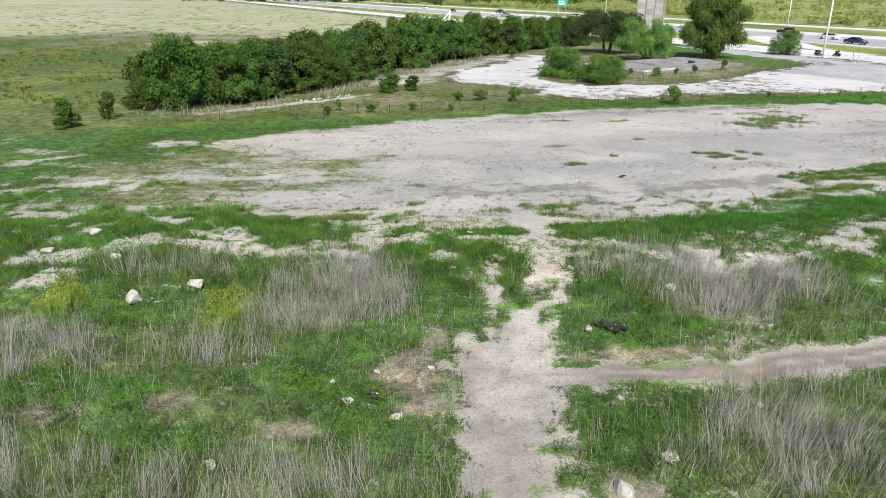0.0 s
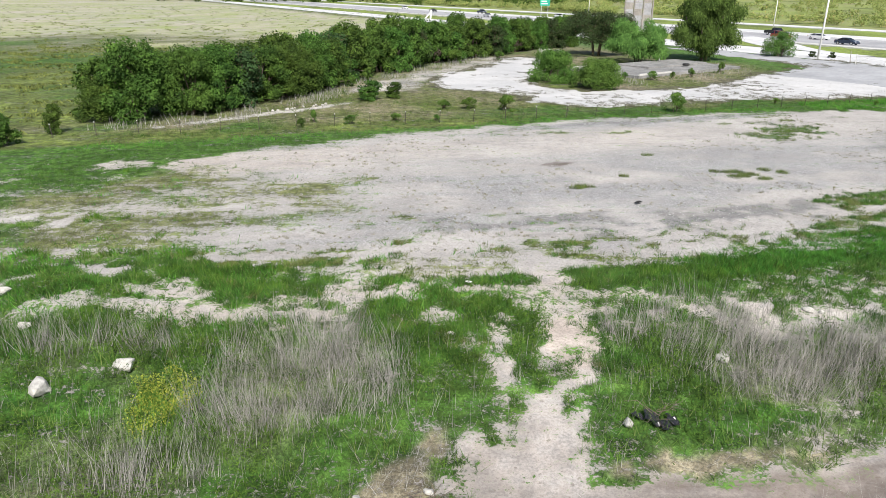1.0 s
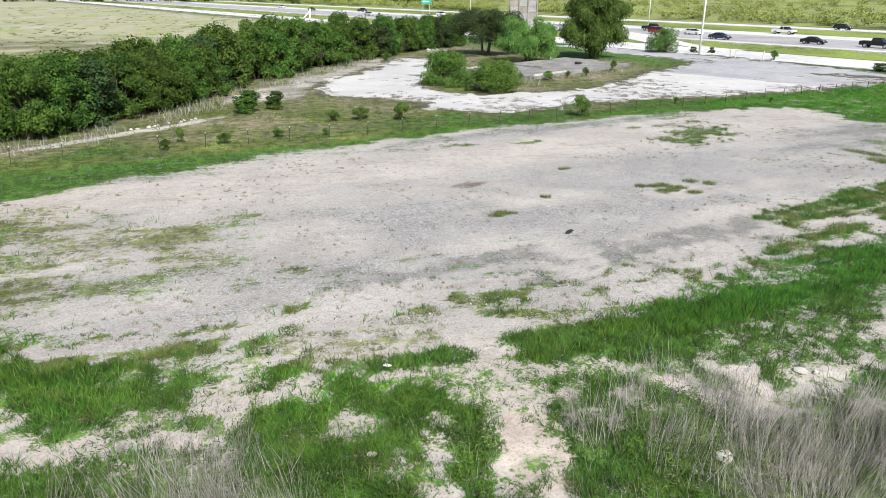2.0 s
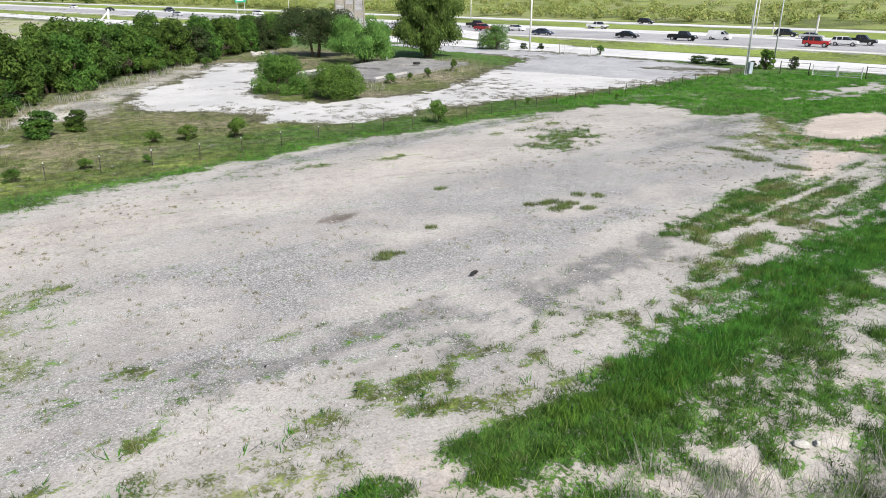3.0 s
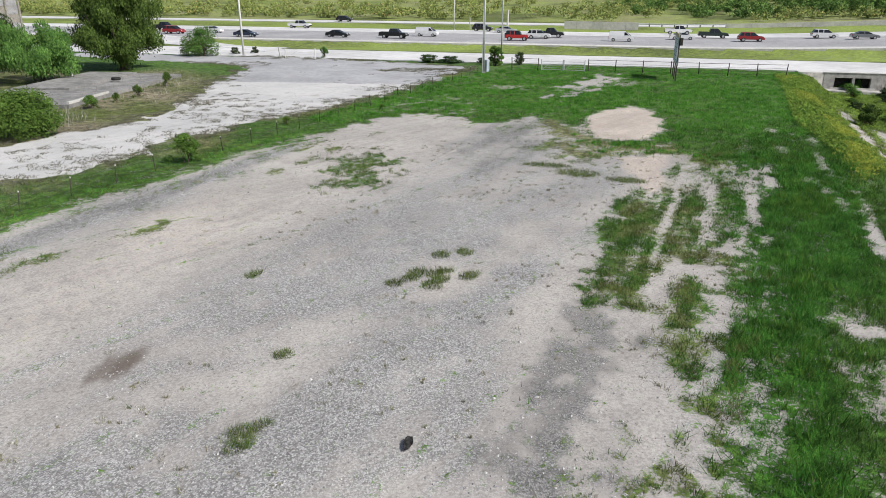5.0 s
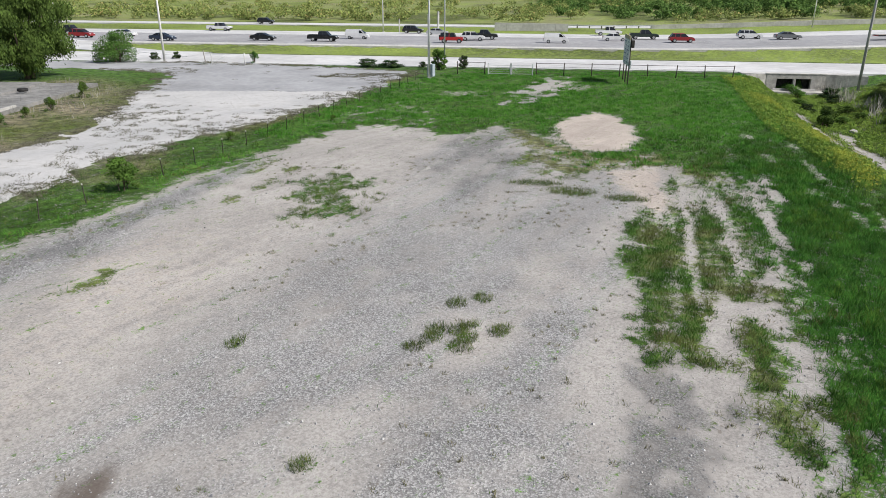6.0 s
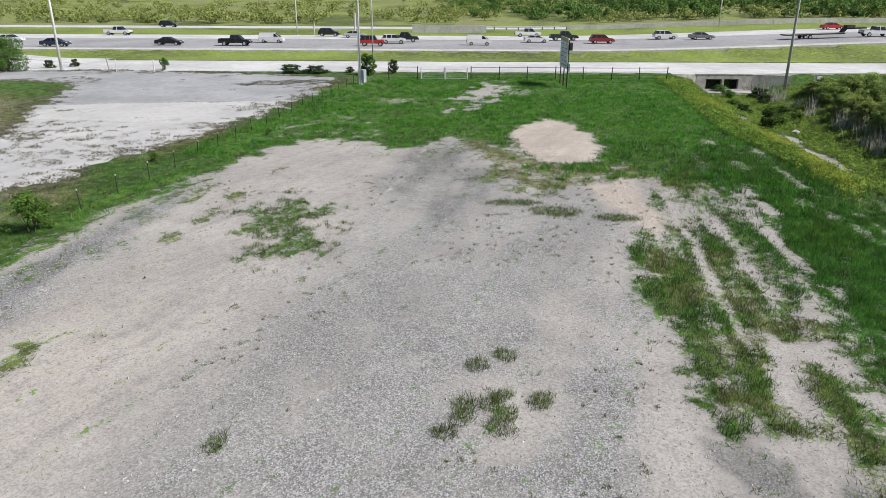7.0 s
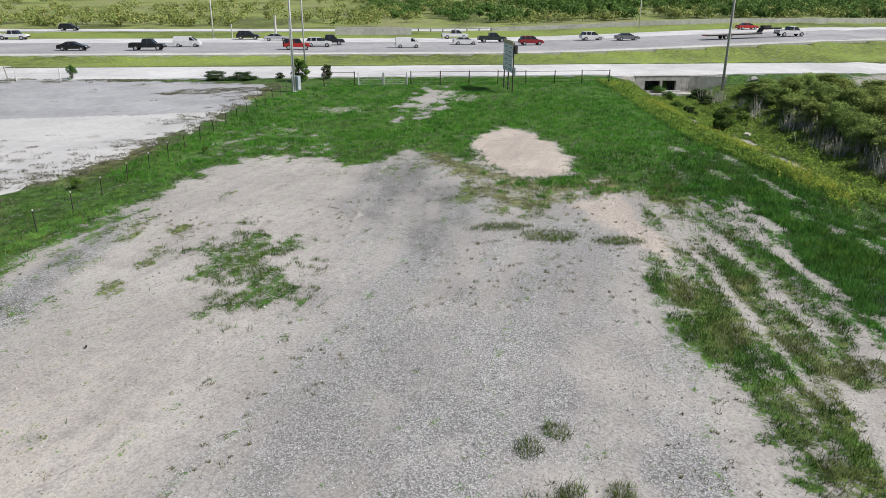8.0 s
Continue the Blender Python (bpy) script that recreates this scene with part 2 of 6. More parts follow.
    col = n.mix(gmask, soil, turf)
    h = n.math("ADD", n.math("MULTIPLY", fine, 0.5), n.math("MULTIPLY", peb.outputs["Distance"], gm))
    n.bump(n.math("ADD", h, n.math("MULTIPLY", gmask, n.math("MULTIPLY", mid, 1.5))), 0.42, 0.03)
    return n.done(col, 0.95, 0.0, 0.15)


GROUND = ground_material()


def pavement_material():
    n = Nodes("weathered_concrete")
    mid, fine, large = n.noise(0.6, 5, 0.65), n.noise(0.07, 3, 0.7), n.noise(7.0, 4, 0.6)
    c = n.mix(n.ramp(large, 0.35, 0.65), (0.43, 0.43, 0.428), (0.52, 0.515, 0.506))
    c = n.mix(n.math("MULTIPLY", n.ramp(mid, 0.45, 0.75), 0.4), c, (0.34, 0.335, 0.32))
    c = n.mix(n.math("MULTIPLY", n.ramp(n.noise(2.2, 5, 0.7), 0.56, 0.70), 0.5), c, (0.31, 0.295, 0.255))
    c = n.shade(c, n.ramp(fine, 0.3, 0.7, 0.9, 1.08))
    # cracks
    v = n.add("TexVoronoi", Scale=0.28)
    v.feature = "DISTANCE_TO_EDGE"
    wob = n.add("TexNoise", Scale=0.9, Detail=4.0)
    n.t.links.new(n.place(), wob.inputs["Vector"])
    n.t.links.new(n.mix(0.35, n.place(), wob.outputs["Color"], "ADD"), v.inputs["Vector"])
    c = n.mix(n.ramp(v.outputs["Distance"], 0.002, 0.007, 0.4, 0.0), c, (0.2, 0.19, 0.15))
    n.bump(fine, 0.4, 0.02)
    return n.done(c, 0.9, 0.0, 0.25)


CONCRETE_PAD = pavement_material()
PAD_ASPHALT = worn("old_grey_asphalt", (0.305, 0.31, 0.32), (0.355, 0.36, 0.368), 0.7, 0.9, big=6, bump=0.01)
SLAB_GREY = worn("grey_slab_concrete", (0.17, 0.17, 0.165), (0.27, 0.265, 0.255), 0.8, 0.92, big=4, bump=0.01)
ASPHALT = worn("grey_asphalt", (0.29, 0.29, 0.298), (0.35, 0.35, 0.357), 1.2, 0.85, big=14)
ASPHALT_LIGHT = worn("pale_worn_asphalt", (0.49, 0.49, 0.49), (0.57, 0.57, 0.565), 1.5, 0.9, big=11)
CONCRETE = worn("pale_concrete", (0.46, 0.45, 0.43), (0.56, 0.55, 0.52), 0.8, 0.9, big=5, bump=0.01)
CONCRETE_STAINED = worn("stained_concrete", (0.30, 0.29, 0.27), (0.48, 0.46, 0.43), 0.9, 0.9, big=3, bump=0.01)
WHITE_LINE = worn("road_paint", (0.68, 0.68, 0.66), (0.55, 0.55, 0.53), 0.5, 0.7)
BARK = worn("bark", (0.09, 0.07, 0.055), (0.16, 0.13, 0.10), 0.1, 0.95, bump=0.02)
LEAF = leafy("tree_leaves", (0.018, 0.046, 0.010), (0.105, 0.192, 0.034), soft=0.35, vary=0.35)
LEAF_WOOD = leafy("woodland_leaves", (0.045, 0.09, 0.022), (0.17, 0.26, 0.06), soft=0.5, vary=0.3)
LEAF_DARK = leafy("dark_tree_leaves", (0.022, 0.045, 0.018), (0.065, 0.11, 0.035), (0.07, 0.045, 0.03), soft=0.3, vary=0.4)
LEAF_BRIGHT = leafy("bright_shrub_leaves", (0.036, 0.088, 0.016), (0.125, 0.22, 0.042), soft=0.3, vary=0.45, back=0.18)
LEAF_WILLOW = leafy("fresh_tree_leaves", (0.035, 0.08, 0.017), (0.135, 0.235, 0.052), soft=0.25, vary=0.45, back=0.16)
LEAF_OLIVE = leafy("olive_bush_leaves", (0.10, 0.155, 0.042), (0.32, 0.41, 0.105), soft=0.65)
LEAF_SCRUB = leafy("scrub_leaves", (0.12, 0.165, 0.045), (0.36, 0.405, 0.12), (0.42, 0.32, 0.14), soft=0.5, vary=0.3)
BLADE_ROUGH = leafy("rough_grass_blades", (0.026, 0.066, 0.012), (0.115, 0.195, 0.037), (0.18, 0.22, 0.07), soft=0.5)
LEAF_SHADE = leafy("shade_tree_leaves", (0.022, 0.052, 0.012), (0.115, 0.205, 0.042), soft=0.25, vary=0.45, back=0.16)
WEED_LEAF = leafy("weed_leaves", (0.022, 0.064, 0.01), (0.118, 0.215, 0.033), soft=0.35)
FIELD_TUFT = leafy("coarse_field_grass", (0.085, 0.115, 0.03), (0.24, 0.28, 0.075), soft=0.75, vary=0.3)
BLADE = leafy("green_grass_blades", (0.026, 0.078, 0.012), (0.09, 0.18, 0.03), (0.15, 0.2, 0.06), soft=0.7)
BLADE_TUFT = leafy("gravel_tuft_blades", (0.05, 0.098, 0.02), (0.17, 0.235, 0.06), (0.25, 0.26, 0.1), soft=0.7)
BLADE_DEEP = leafy("deep_green_grass_blades", (0.02, 0.075, 0.01), (0.075, 0.19, 0.027), (0.075, 0.15, 0.03), soft=0.7)
BLADE_BELT = leafy("belt_grass_blades", (0.024, 0.092, 0.012), (0.095, 0.235, 0.03), (0.15, 0.28, 0.055), soft=0.7)
BLADE_OLIVE = leafy("olive_grass_blades", (0.075, 0.105, 0.028), (0.18, 0.215, 0.065), (0.26, 0.235, 0.15), soft=0.6)
BLADE_FRESH = leafy("fresh_grass_blades", (0.036, 0.13, 0.013), (0.13, 0.30, 0.036), (0.18, 0.33, 0.06), soft=0.8)
BLADE_BANK = leafy("creek_weed_blades", (0.06, 0.145, 0.02), (0.21, 0.36, 0.06), (0.28, 0.36, 0.09), soft=0.75)
BLADE_LIME = leafy("lime_green_growth", (0.095, 0.185, 0.03), (0.25, 0.385, 0.065), soft=0.8)
STRAW = leafy("dry_grass_stalks", (0.19, 0.183, 0.16), (0.41, 0.40, 0.36), (0.52, 0.51, 0.47), 0.22, soft=0.6)
REED = leafy("pale_reed_stalks", (0.28, 0.26, 0.225), (0.48, 0.455, 0.41), soft=0.5)
FLOWER = leafy("yellow_flowers", (0.25, 0.37, 0.05), (0.44, 0.52, 0.08), (0.52, 0.56, 0.10), 0.3, soft=0.8)

# ---- the lie of the land ----
CREEK = [(101, 48.8), (90, 44.4), (81, 41.4), (73, 38.8), (64, 35.8), (55.5, 31.5), (48, 25), (42, 12), (38, -20)]
LOT = [(-16, 48), (-12, 51.5), (-4, 57.3), (5.6, 61.2), (14.5, 65.2), (23.7, 67.6), (35.8, 70), (43.2, 70.8), (44.2, 69.9), (43.9, 66.9), (43.4, 63.5), (45.2, 62.3), (49.5, 62.3),
       (48, 57.5), (43, 54.5), (40, 52.5), (40, 50.5), (43.5, 47.3), (41.4, 40.8), (32.7, 38.3), (26, 36.5), (21.2, 35.0), (17.4, 33.6), (13.5, 32.8), (9.9, 32.0), (7.1, 31.9),
       (4.8, 32.7), (3, 31.9), (0, 31.7), (-2.9, 32.3), (-6.2, 31.2), (-8.5, 31.8), (-10.8, 33.4), (-10, 39.5), (-11, 46.4), (-15.1, 45.1)]


def along_across(x, y):
    return x * U.x + y * U.y, x * N.x + y * N.y


def lie(x, y):
    """Height of the ground."""
    x, y = np.asarray(x, float), np.asarray(y, float)
    s, n = along_across(x, y)
    z = -1.0 * smooth(31, 19, y) * smooth(60, 40, x)
    z = z + 0.5 * smooth(-7, -13, x) * smooth(33, 27, y)
    d, _ = line_dist(x, y, CREEK)
    bank = smooth(9.0, 1.0, (d + (vnoise(x, y, 3, 5) - 0.5) * 1.5) * (1 - (0.35 - 0.75 * smooth(-1.5, -5.0, s)) * smooth(97, 107, n))) * smooth(113.3, 112.9, n)
    z = z - 2.1 * bank
    z = z + 2.3 * smooth(-15, 75, s) * smooth(128, 148, n)
    z = z + 0.022 * np.maximum(n - 245, 0) * smooth(1500, 600, n)
    z = z - 0.55 * smooth(128, 137, n) * smooth(149, 140, n)
    near = smooth(140, 110, n) * smooth(-120, -60, s) * (1 - smooth(20, 80, s - 40))
    z = z + (vnoise(x, y, 2.2, 3) - 0.5) * 0.10 * near
    z = z + ((vnoise(x, y, 1.4, 6) - 0.5) * 0.22 + (vnoise(x, y, 3.6, 8) - 0.5) * 0.35) * smooth(30, 26, y) * smooth(2, 3.5, line_dist(x, y, [(1.9, 8), (2.0, 20), (4, 26)])[0])
    return z


def spread(lo, hi, step, far, grow):
    """Even steps from lo to hi, then ever longer ones as far as far."""
    mid = list(np.arange(lo, hi, step))
    out, d, p = [], step, hi
    while p < far:
        out.append(p)
        d *= grow
        p += d
    back, d, p = [], step, lo
    while p > -far:
        d *= grow
        p -= d
        back.append(p)
    return np.array(back[::-1] + mid + out)


LOT_A, LOT_C = Vector((0.951, 0.310, 0)), Vector((-0.310, 0.951, 0))  # along and across the lot
TRAIL = [(1.8, 8), (1.8, 13.5), (1.8, 17.5), (2.1, 20.4), (2.7, 22.4), (3.6, 23.6), (4.3, 25.4), (4.2, 27.0), (4.3, 29), (4.0, 32)]
TRACK = [(2.5, 18.6), (5.5, 19.1), (9.1, 19.2), (13.5, 20.2), (22, 22.5), (34, 24)]
PINK_PATCH = [(52.9, 59.0), (60.0, 58.4), (57.4, 54.8), (51.1, 51.6), (46.4, 50.4), (44.8, 52.1), (45.6, 54.5), (48.5, 56.5)]
PINK_TONGUE = [(40.3, 49.9), (43.2, 47.4), (39.8, 46.0), (35.7, 44.4), (33.6, 44.6), (36.5, 46.7), (38.6, 48.6)]
# grass on the bare verge beside the lot, each with its outline
VERGE_GRASS = ([(28.3, 44.3), (33, 44.9), (37.5, 46.4), (43, 46.4), (47, 45), (44, 41.0), (37, 38.4), (31.5, 37.6), (30.4, 38.6), (28.5, 39), (26, 39.4), (23.4, 39.5), (20.6, 38.7), (20.2, 40.3), (22.5, 41.6), (25.2, 42.6)],
               [(23.3, 39.4), (25.5, 39.7), (25.1, 38.5), (23.9, 37.6), (21.5, 36.8), (20.1, 37.6), (21.1, 38.7)],
               [(19.2, 37.0), (19.6, 36.3), (18.9, 34.9), (18.0, 34.8), (17.4, 35.9)])
LOBED_PATCH = [(28.6, 62.6), (31.6, 62.7), (31.0, 59.8), (27.4, 57.3), (24.3, 56.5), (24.2, 58.5), (25.6, 59.6), (26.6, 61.0)]
# ovals: middle, half length, half width, turn
GREEN_IN_LOT = [(8.0, 42.8, 0.55, 0.3, 20), (8.4, 43.1, 0.6, 0.25, -10), (11.2, 45.4, 0.3, 0.22, 0), (18.3, 46.6, 0.42, 0.32, 0), (18.6, 46.0, 0.36, 0.3, 30), (18.4, 45.5, 0.4, 0.32, 10), (19.1, 45.9, 0.36, 0.26, 0), (17.7, 46.4, 0.4, 0.32, 0), (17.8, 45.4, 0.38, 0.36, 0),
                (17.0, 46.5, 0.34, 0.3, 0), (20.3, 47.1, 0.4, 0.32, 0), (21.2, 46.6, 0.4, 0.34, 40), (19.3, 44.9, 0.45, 0.34, 0), (14.3, 51.1, 0.5, 0.25, 20), (35.6, 51.9, 1.3, 0.55, -60), (35.3, 49.6, 1.3, 0.8, -70), (35.6, 46.7, 1.0, 0.6, -60)]
OLIVE_IN_LOT = [(27.4, 63.8, 1.2, 0.4, 18), (30.6, 65.0, 1.5, 0.5, 18), (35.8, 66.4, 1.4, 0.4, 18), (24.3, 63.1, 0.7, 0.35, 18), (14.6, 58.9, 0.9, 0.4, 18), (16.6, 58.0, 0.4, 0.2, 0), (29.9, 66.8, 1.5, 0.4, 18), (9.5, 58.5, 1.3, 0.4, 18), (12.4, 48.7, 0.4, 0.2, 0),
                (-1.5, 37.2, 0.9, 0.35, 10), (3.2, 37.9, 0.7, 0.3, 10), (5.3, 33.9, 1.5, 0.5, 12), (9.8, 34.9, 1.4, 0.4, 12), (-3.9, 44.5, 1.4, 0.6, 10)]
PALE_IN_GRASS = [(74.3, 65.8, 1.5, 2.0, -71), (62.5, 73.6, 1.8, 1.6, -71), (20.4, 31.3, 1.7, 0.5, 20), (17.2, 29.2, 1.0, 0.6, 20), (13.6, 27.3, 0.8, 0.5, 0), (42.8, 43.4, 1.6, 0.45, 20), (49.5, 42.5, 1.2, 0.35, 20), (41.2, 40.9, 2.0, 0.45, 20), (35.8, 40.1, 2.2, 0.5, 18), (33.4, 39.2, 1.8, 0.45, 18),
                 (40.7, 37.8, 1.4, 0.4, 20), (38.2, 36.6, 2.2, 0.4, 20), (53.8, 41.7, 1.4, 0.35, 20), (47.9, 39.9, 1.8, 0.4, 20), (56.2, 45.2, 1.2, 0.4, 20), (33.5, 34.2, 2.2, 0.45, 22), (44.4, 43.4, 1.3, 0.5, 20), (54.6, 43.2, 1.2, 0.35, 20), (45.6, 39.0, 1.8, 0.45, 20), (42.2, 38.8, 1.4, 0.5, 20)]
# pale soil showing through at the foot of the slope, as winding bands
PALE_BANDS = ([(-19, 25.2), (-16, 25.6), (-13.8, 26.4), (-11.6, 27.4), (-9.3, 27.5), (-7.2, 27.2), (-5.3, 28.0), (-3.4, 28.3), (-1.2, 28.9)], [(-10.5, 28.6), (-8.2, 27.8), (-6.3, 26.9), (-4.5, 27.5)], [(-15.6, 23.3), (-14.6, 24.6)],
              [(5.6, 28.6), (7.4, 28.8), (9.0, 27.8), (10.2, 26.8)], [(-23.4, 35.0), (-21.6, 36.4), (-18.9, 37.2)], [(-26, 41), (-23.6, 43.8)])
PALE_NEAR = [(-18.6, 47.6, 2.2, 1.2, 15), (-17.1, 36.3, 0.6, 0.5, 0), (-9.8, 38.8, 1.0, 1.0, -5), (-4.3, 32.2, 1.4, 0.4, -5), (14.2, 27.4, 0.8, 0.5, 0), (18, 28.7, 1.3, 0.9, 0), (-0.6, 29.8, 0.9, 0.4, 0)]
DRY_STAND = [(-4.0, 24.2, 3.2, 3.0, 0), (-13.0, 19.0, 2.0, 1.7, 20), (9.8, 25.2, 4.6, 2.5, -10), (13.4, 24.6, 2.2, 2.2, 0), (9.4, 15.6, 4.0, 2.4, 5), (14.0, 16.8, 3.2, 2.6, 5), (-9.8, 13.8, 2.6, 1.1, 0), (-4.7, 13.8, 2.2, 1.1, 0), (-0.6, 13.6, 1.8, 1.2, 0), (-7.4, 19.6, 1.9, 0.7, 10), (-10.6, 24.8, 2.6, 0.7, 10)]
DEAD_MATS = [(-7.8, 17.0, 1.1, 0.4, 5), (-10.5, 15.9, 0.6, 0.4, 10), (-0.9, 18.9, 1.2, 1.5, 0), (-4.2, 16.0, 1.1, 0.5, 0), (-0.2, 21.0, 0.7, 0.6, 0), (4.6, 13.4, 1.0, 0.9, 0), (7, 20.2, 3.0, 0.35, 5), (-0.6, 17.2, 0.9, 0.7, 0)]
LUSH = [(-11.2, 22.2, 2.8, 1.5, 0), (-4.4, 19.2, 1.6, 1.1, 0), (-7.4, 15.2, 2.0, 1.0, 0), (5.3, 23.2, 1.0, 2.0, 0), (4.8, 26.2, 0.7, 0.5, 0), (5, 16.4, 1.5, 1.3, 0), (-10, 17.4, 2.8, 1.0, 0), (0.6, 27.2, 1.8, 1.6, 0), (8.5, 21.8, 2.5, 0.9, 5)]


def strongest(x, y, ovals):
    best = np.full(np.shape(x), -9.0)
    for o in ovals:
        best = np.maximum(best, oval(x, y, *o))
    return best


def near_line(x, y, lines):
    return np.minimum.reduce([line_dist(x, y, p)[0] for p in lines])


def masks(x, y):
    """What covers the ground: shares of grass, dry and olive grass; grey stone, pink sand, pale dust; tall: stands of dead stalks."""
    x, y = np.asarray(x, float), np.asarray(y, float)
    n0, n1, n2, n3 = fbm(x, y, 0.7, 9) - 0.5, fbm(x, y, 5, 1) - 0.5, fbm(x, y, 1.6, 2) - 0.5, fbm(x, y, 17, 4) - 0.5
    s, n = along_across(x, y)
    a, c = x * LOT_A.x + y * LOT_A.y, x * LOT_C.x + y * LOT_C.y
    streak = fbm(a * 0.22, c, 1.3, 31) - 0.5
    thin_streak = fbm(a * 0.12, c, 0.55, 35) - 0.5
    rag = n2 * 1.7 + n0 * 1.5
    # gravel lot and its ragged rim
    rim = inside(x, y, LOT)
    lot = rim + rag * 0.9 + n1 * 1.8
    bare = smooth(-0.9, 1.1, lot)
    green = 1 - bare
    deep = smooth(29.5, 27.0, c) * smooth(21.2, 22.6, c) * smooth(14, 22, a) * smooth(64, 54, a)
    olive = 0.15 + smooth(1.6, 0.0, np.abs(rim)) * smooth(36, 33, c) * 0.35
    # sparse tufts over the rim of the bare ground
    sparse = smooth(6.5, 0.4, rim) * smooth(0.0, 0.24, n2 + n0 * 0.7 + streak * 0.5 + np.where(c < 34, 0.05, 0.0)) * np.where(c < 44, 0.72, 0.4)
    green = np.maximum(green, sparse * bare)
    olive = np.maximum(olive, sparse * bare * 0.7)
    lobes = np.maximum(smooth(-0.25, 0.35, inside(x, y, LOBED_PATCH) * 0.7 + n0 * 3.4 + n2 * 3.0 - 0.15) * 0.62, smooth(-0.3, 0.5, strongest(x, y, GREEN_IN_LOT) + n0 * 2.0) * 0.42)
    green = np.maximum(green, lobes)
    faded = smooth(-0.4, 0.6, strongest(x, y, OLIVE_IN_LOT) + n0 * 2.8 + n2) * 0.62
    green = np.maximum(green, faded)
    olive = np.maximum(olive * (1 - lobes * 0.5), faded * 0.8)
    # patches of grass on the verge, cut by wheel marks
    tufts = np.full(x.shape, -9.0)
    for outline in VERGE_GRASS:
        tufts = np.maximum(tufts, inside(x, y, outline))
    mown = smooth(-0.6, 0.5, tufts + rag * 0.8 + streak * 1.2) * (0.76 + thin_streak * 1.2 + n1 * 0.7 + n0 * 0.5)
    mown = mown - smooth(0.28, 0.08, np.abs(c - 30.65 - n2 * 0.3)) * smooth(33, 36, a) * smooth(56, 50, a) * 0.5 - smooth(0.3, 0.1, np.abs(c - 29.0 - n2 * 0.4)) * smooth(36, 40, a) * 0.35
    mown = mown - smooth(0.0, 0.5, oval(x, y, 25.6, 40.0, 1.2, 0.55, 18) + n0) * 0.6
    green = np.maximum(green, mown)
    olive = np.maximum(olive, smooth(-0.3, 0.4, tufts) * (0.28 + n1 * 1.2 + n2 * 0.5))
    lane = smooth(25.4, 26.2, c + n2) * smooth(28.6, 27.6, c) * smooth(24, 30, a) * smooth(57, 50, a)
    green = np.maximum(green, lane * (0.36 + thin_streak * 1.8 + n2 * 1.1))
    olive = np.maximum(olive, lane * (0.35 + n1))
    # thin yellowing grass between the sand patches
    tuft = inside(x, y, [(50.3, 61.2), (46.3, 56.6), (44.6, 53.6), (43.6, 51.7), (47.3, 47.9), (43.0, 47.6), (39.9, 50.5), (38.9, 52.7), (42.0, 54.8), (46, 59.6)]) + n2 * 1.2
    thin_tuft = smooth(-0.5, 0.7, tuft)
    green = green * (1 - thin_tuft) + thin_tuft * (0.72 + n2 * 1.3 + n0 * 0.9)
    olive = np.maximum(olive, thin_tuft * 0.62)
    # thin grass over pale soil at the lot's western end
    fade = smooth(-0.3, 0.5, np.maximum(oval(x, y, -12, 39.5, 8.5, 7.5, 10), oval(x, y, 2, 31.2, 8, 1.0, 4)) + n1 * 0.8)
    green = green * (1 - fade) + fade * (0.44 + 0.35 * smooth(-6, -15, x) + n1 * 0.7 + n2 * 1.1 + streak * 0.9)
    olive = np.maximum(olive, fade * (0.42 + n1 * 0.9))
    # grass thinning out towards the corner by the fence
    thin = smooth(-0.4, 0.8, oval(a, c, 64, 52.5, 9, 3.6) + n2 * 2.0 + n1 * 1.0 + n0)
    green = green - thin * (0.22 + n0 * 0.8 + n2 * 0.8)
    # the dense green belt below the lot, with soil showing in gaps
    gaps = smooth(0.03, 0.2, n2 + n0 * 0.8 + n1 * 0.4) * smooth(34, 26, a) * smooth(25.2, 23.6, c) * smooth(14, 18, a)
    gaps = np.maximum(gaps, smooth(0.08, 0.22, thin_streak + n2 * 0.5) * smooth(23.0, 22.0, c) * smooth(19.5, 21, c) * smooth(30, 36, a) * smooth(60, 50, a))
    gaps = np.maximum(gaps, smooth(0.08, 0.2, streak + n2 * 0.5 + n1 * 0.3) * smooth(24, 26, c) * smooth(31, 29, c) * smooth(50, 54, a) * smooth(70, 62, a) * 0.7)
    mixed = smooth(25.4, 24.4, c + n1) * smooth(16, 20, a) * smooth(40, 33, a) * smooth(20.4, 21.6, c)
    green = green * (1 - mixed) + mixed * (0.76 + n2 * 1.4 + n0 * 1.1)
    deep = deep * (1 - 0.75 * mixed)
    green = green - gaps * 0.45
    green = green - smooth(-0.5, 0.6, strongest(x, y, PALE_IN_GRASS) + n0 * 2.4 + n2 * 1.2) * 0.52
    deep = np.maximum(deep, smooth(56, 64, a) * smooth(36, 31, c) * smooth(19, 22, c) * smooth(112, 100, n) * (0.6 + n1))
    deep = np.maximum(deep, smooth(34, 30, y) * smooth(26, 18, a) * (0.35 + n1 * 1.5))
    deep = np.maximum(deep, smooth(55.6, 56.4, c) * smooth(63, 58, c) * 0.5)
    deep = np.maximum(deep, lobes * 0.15)
    sand = inside(x, y, PINK_PATCH) + n2 * 1.0 + n0 * 0.7
    green = green * smooth(0.7, -0.7, sand + n0 * 0.8)
    pale2 = inside(x, y, PINK_TONGUE) + n0 * 1.1 + n2 * 0.8
    green = green * smooth(0.7, -0.5, pale2 + n0)
    gate = oval(x, y, 71.5, 68.6, 9.5, 1.9, 14) + n2 * 1.4 + n0 * 1.2
    green = green - smooth(-0.3, 0.4, gate + n0) * 0.85
    # rough ground near the start
    near = smooth(34, 30, y) * smooth(26, 18, a)
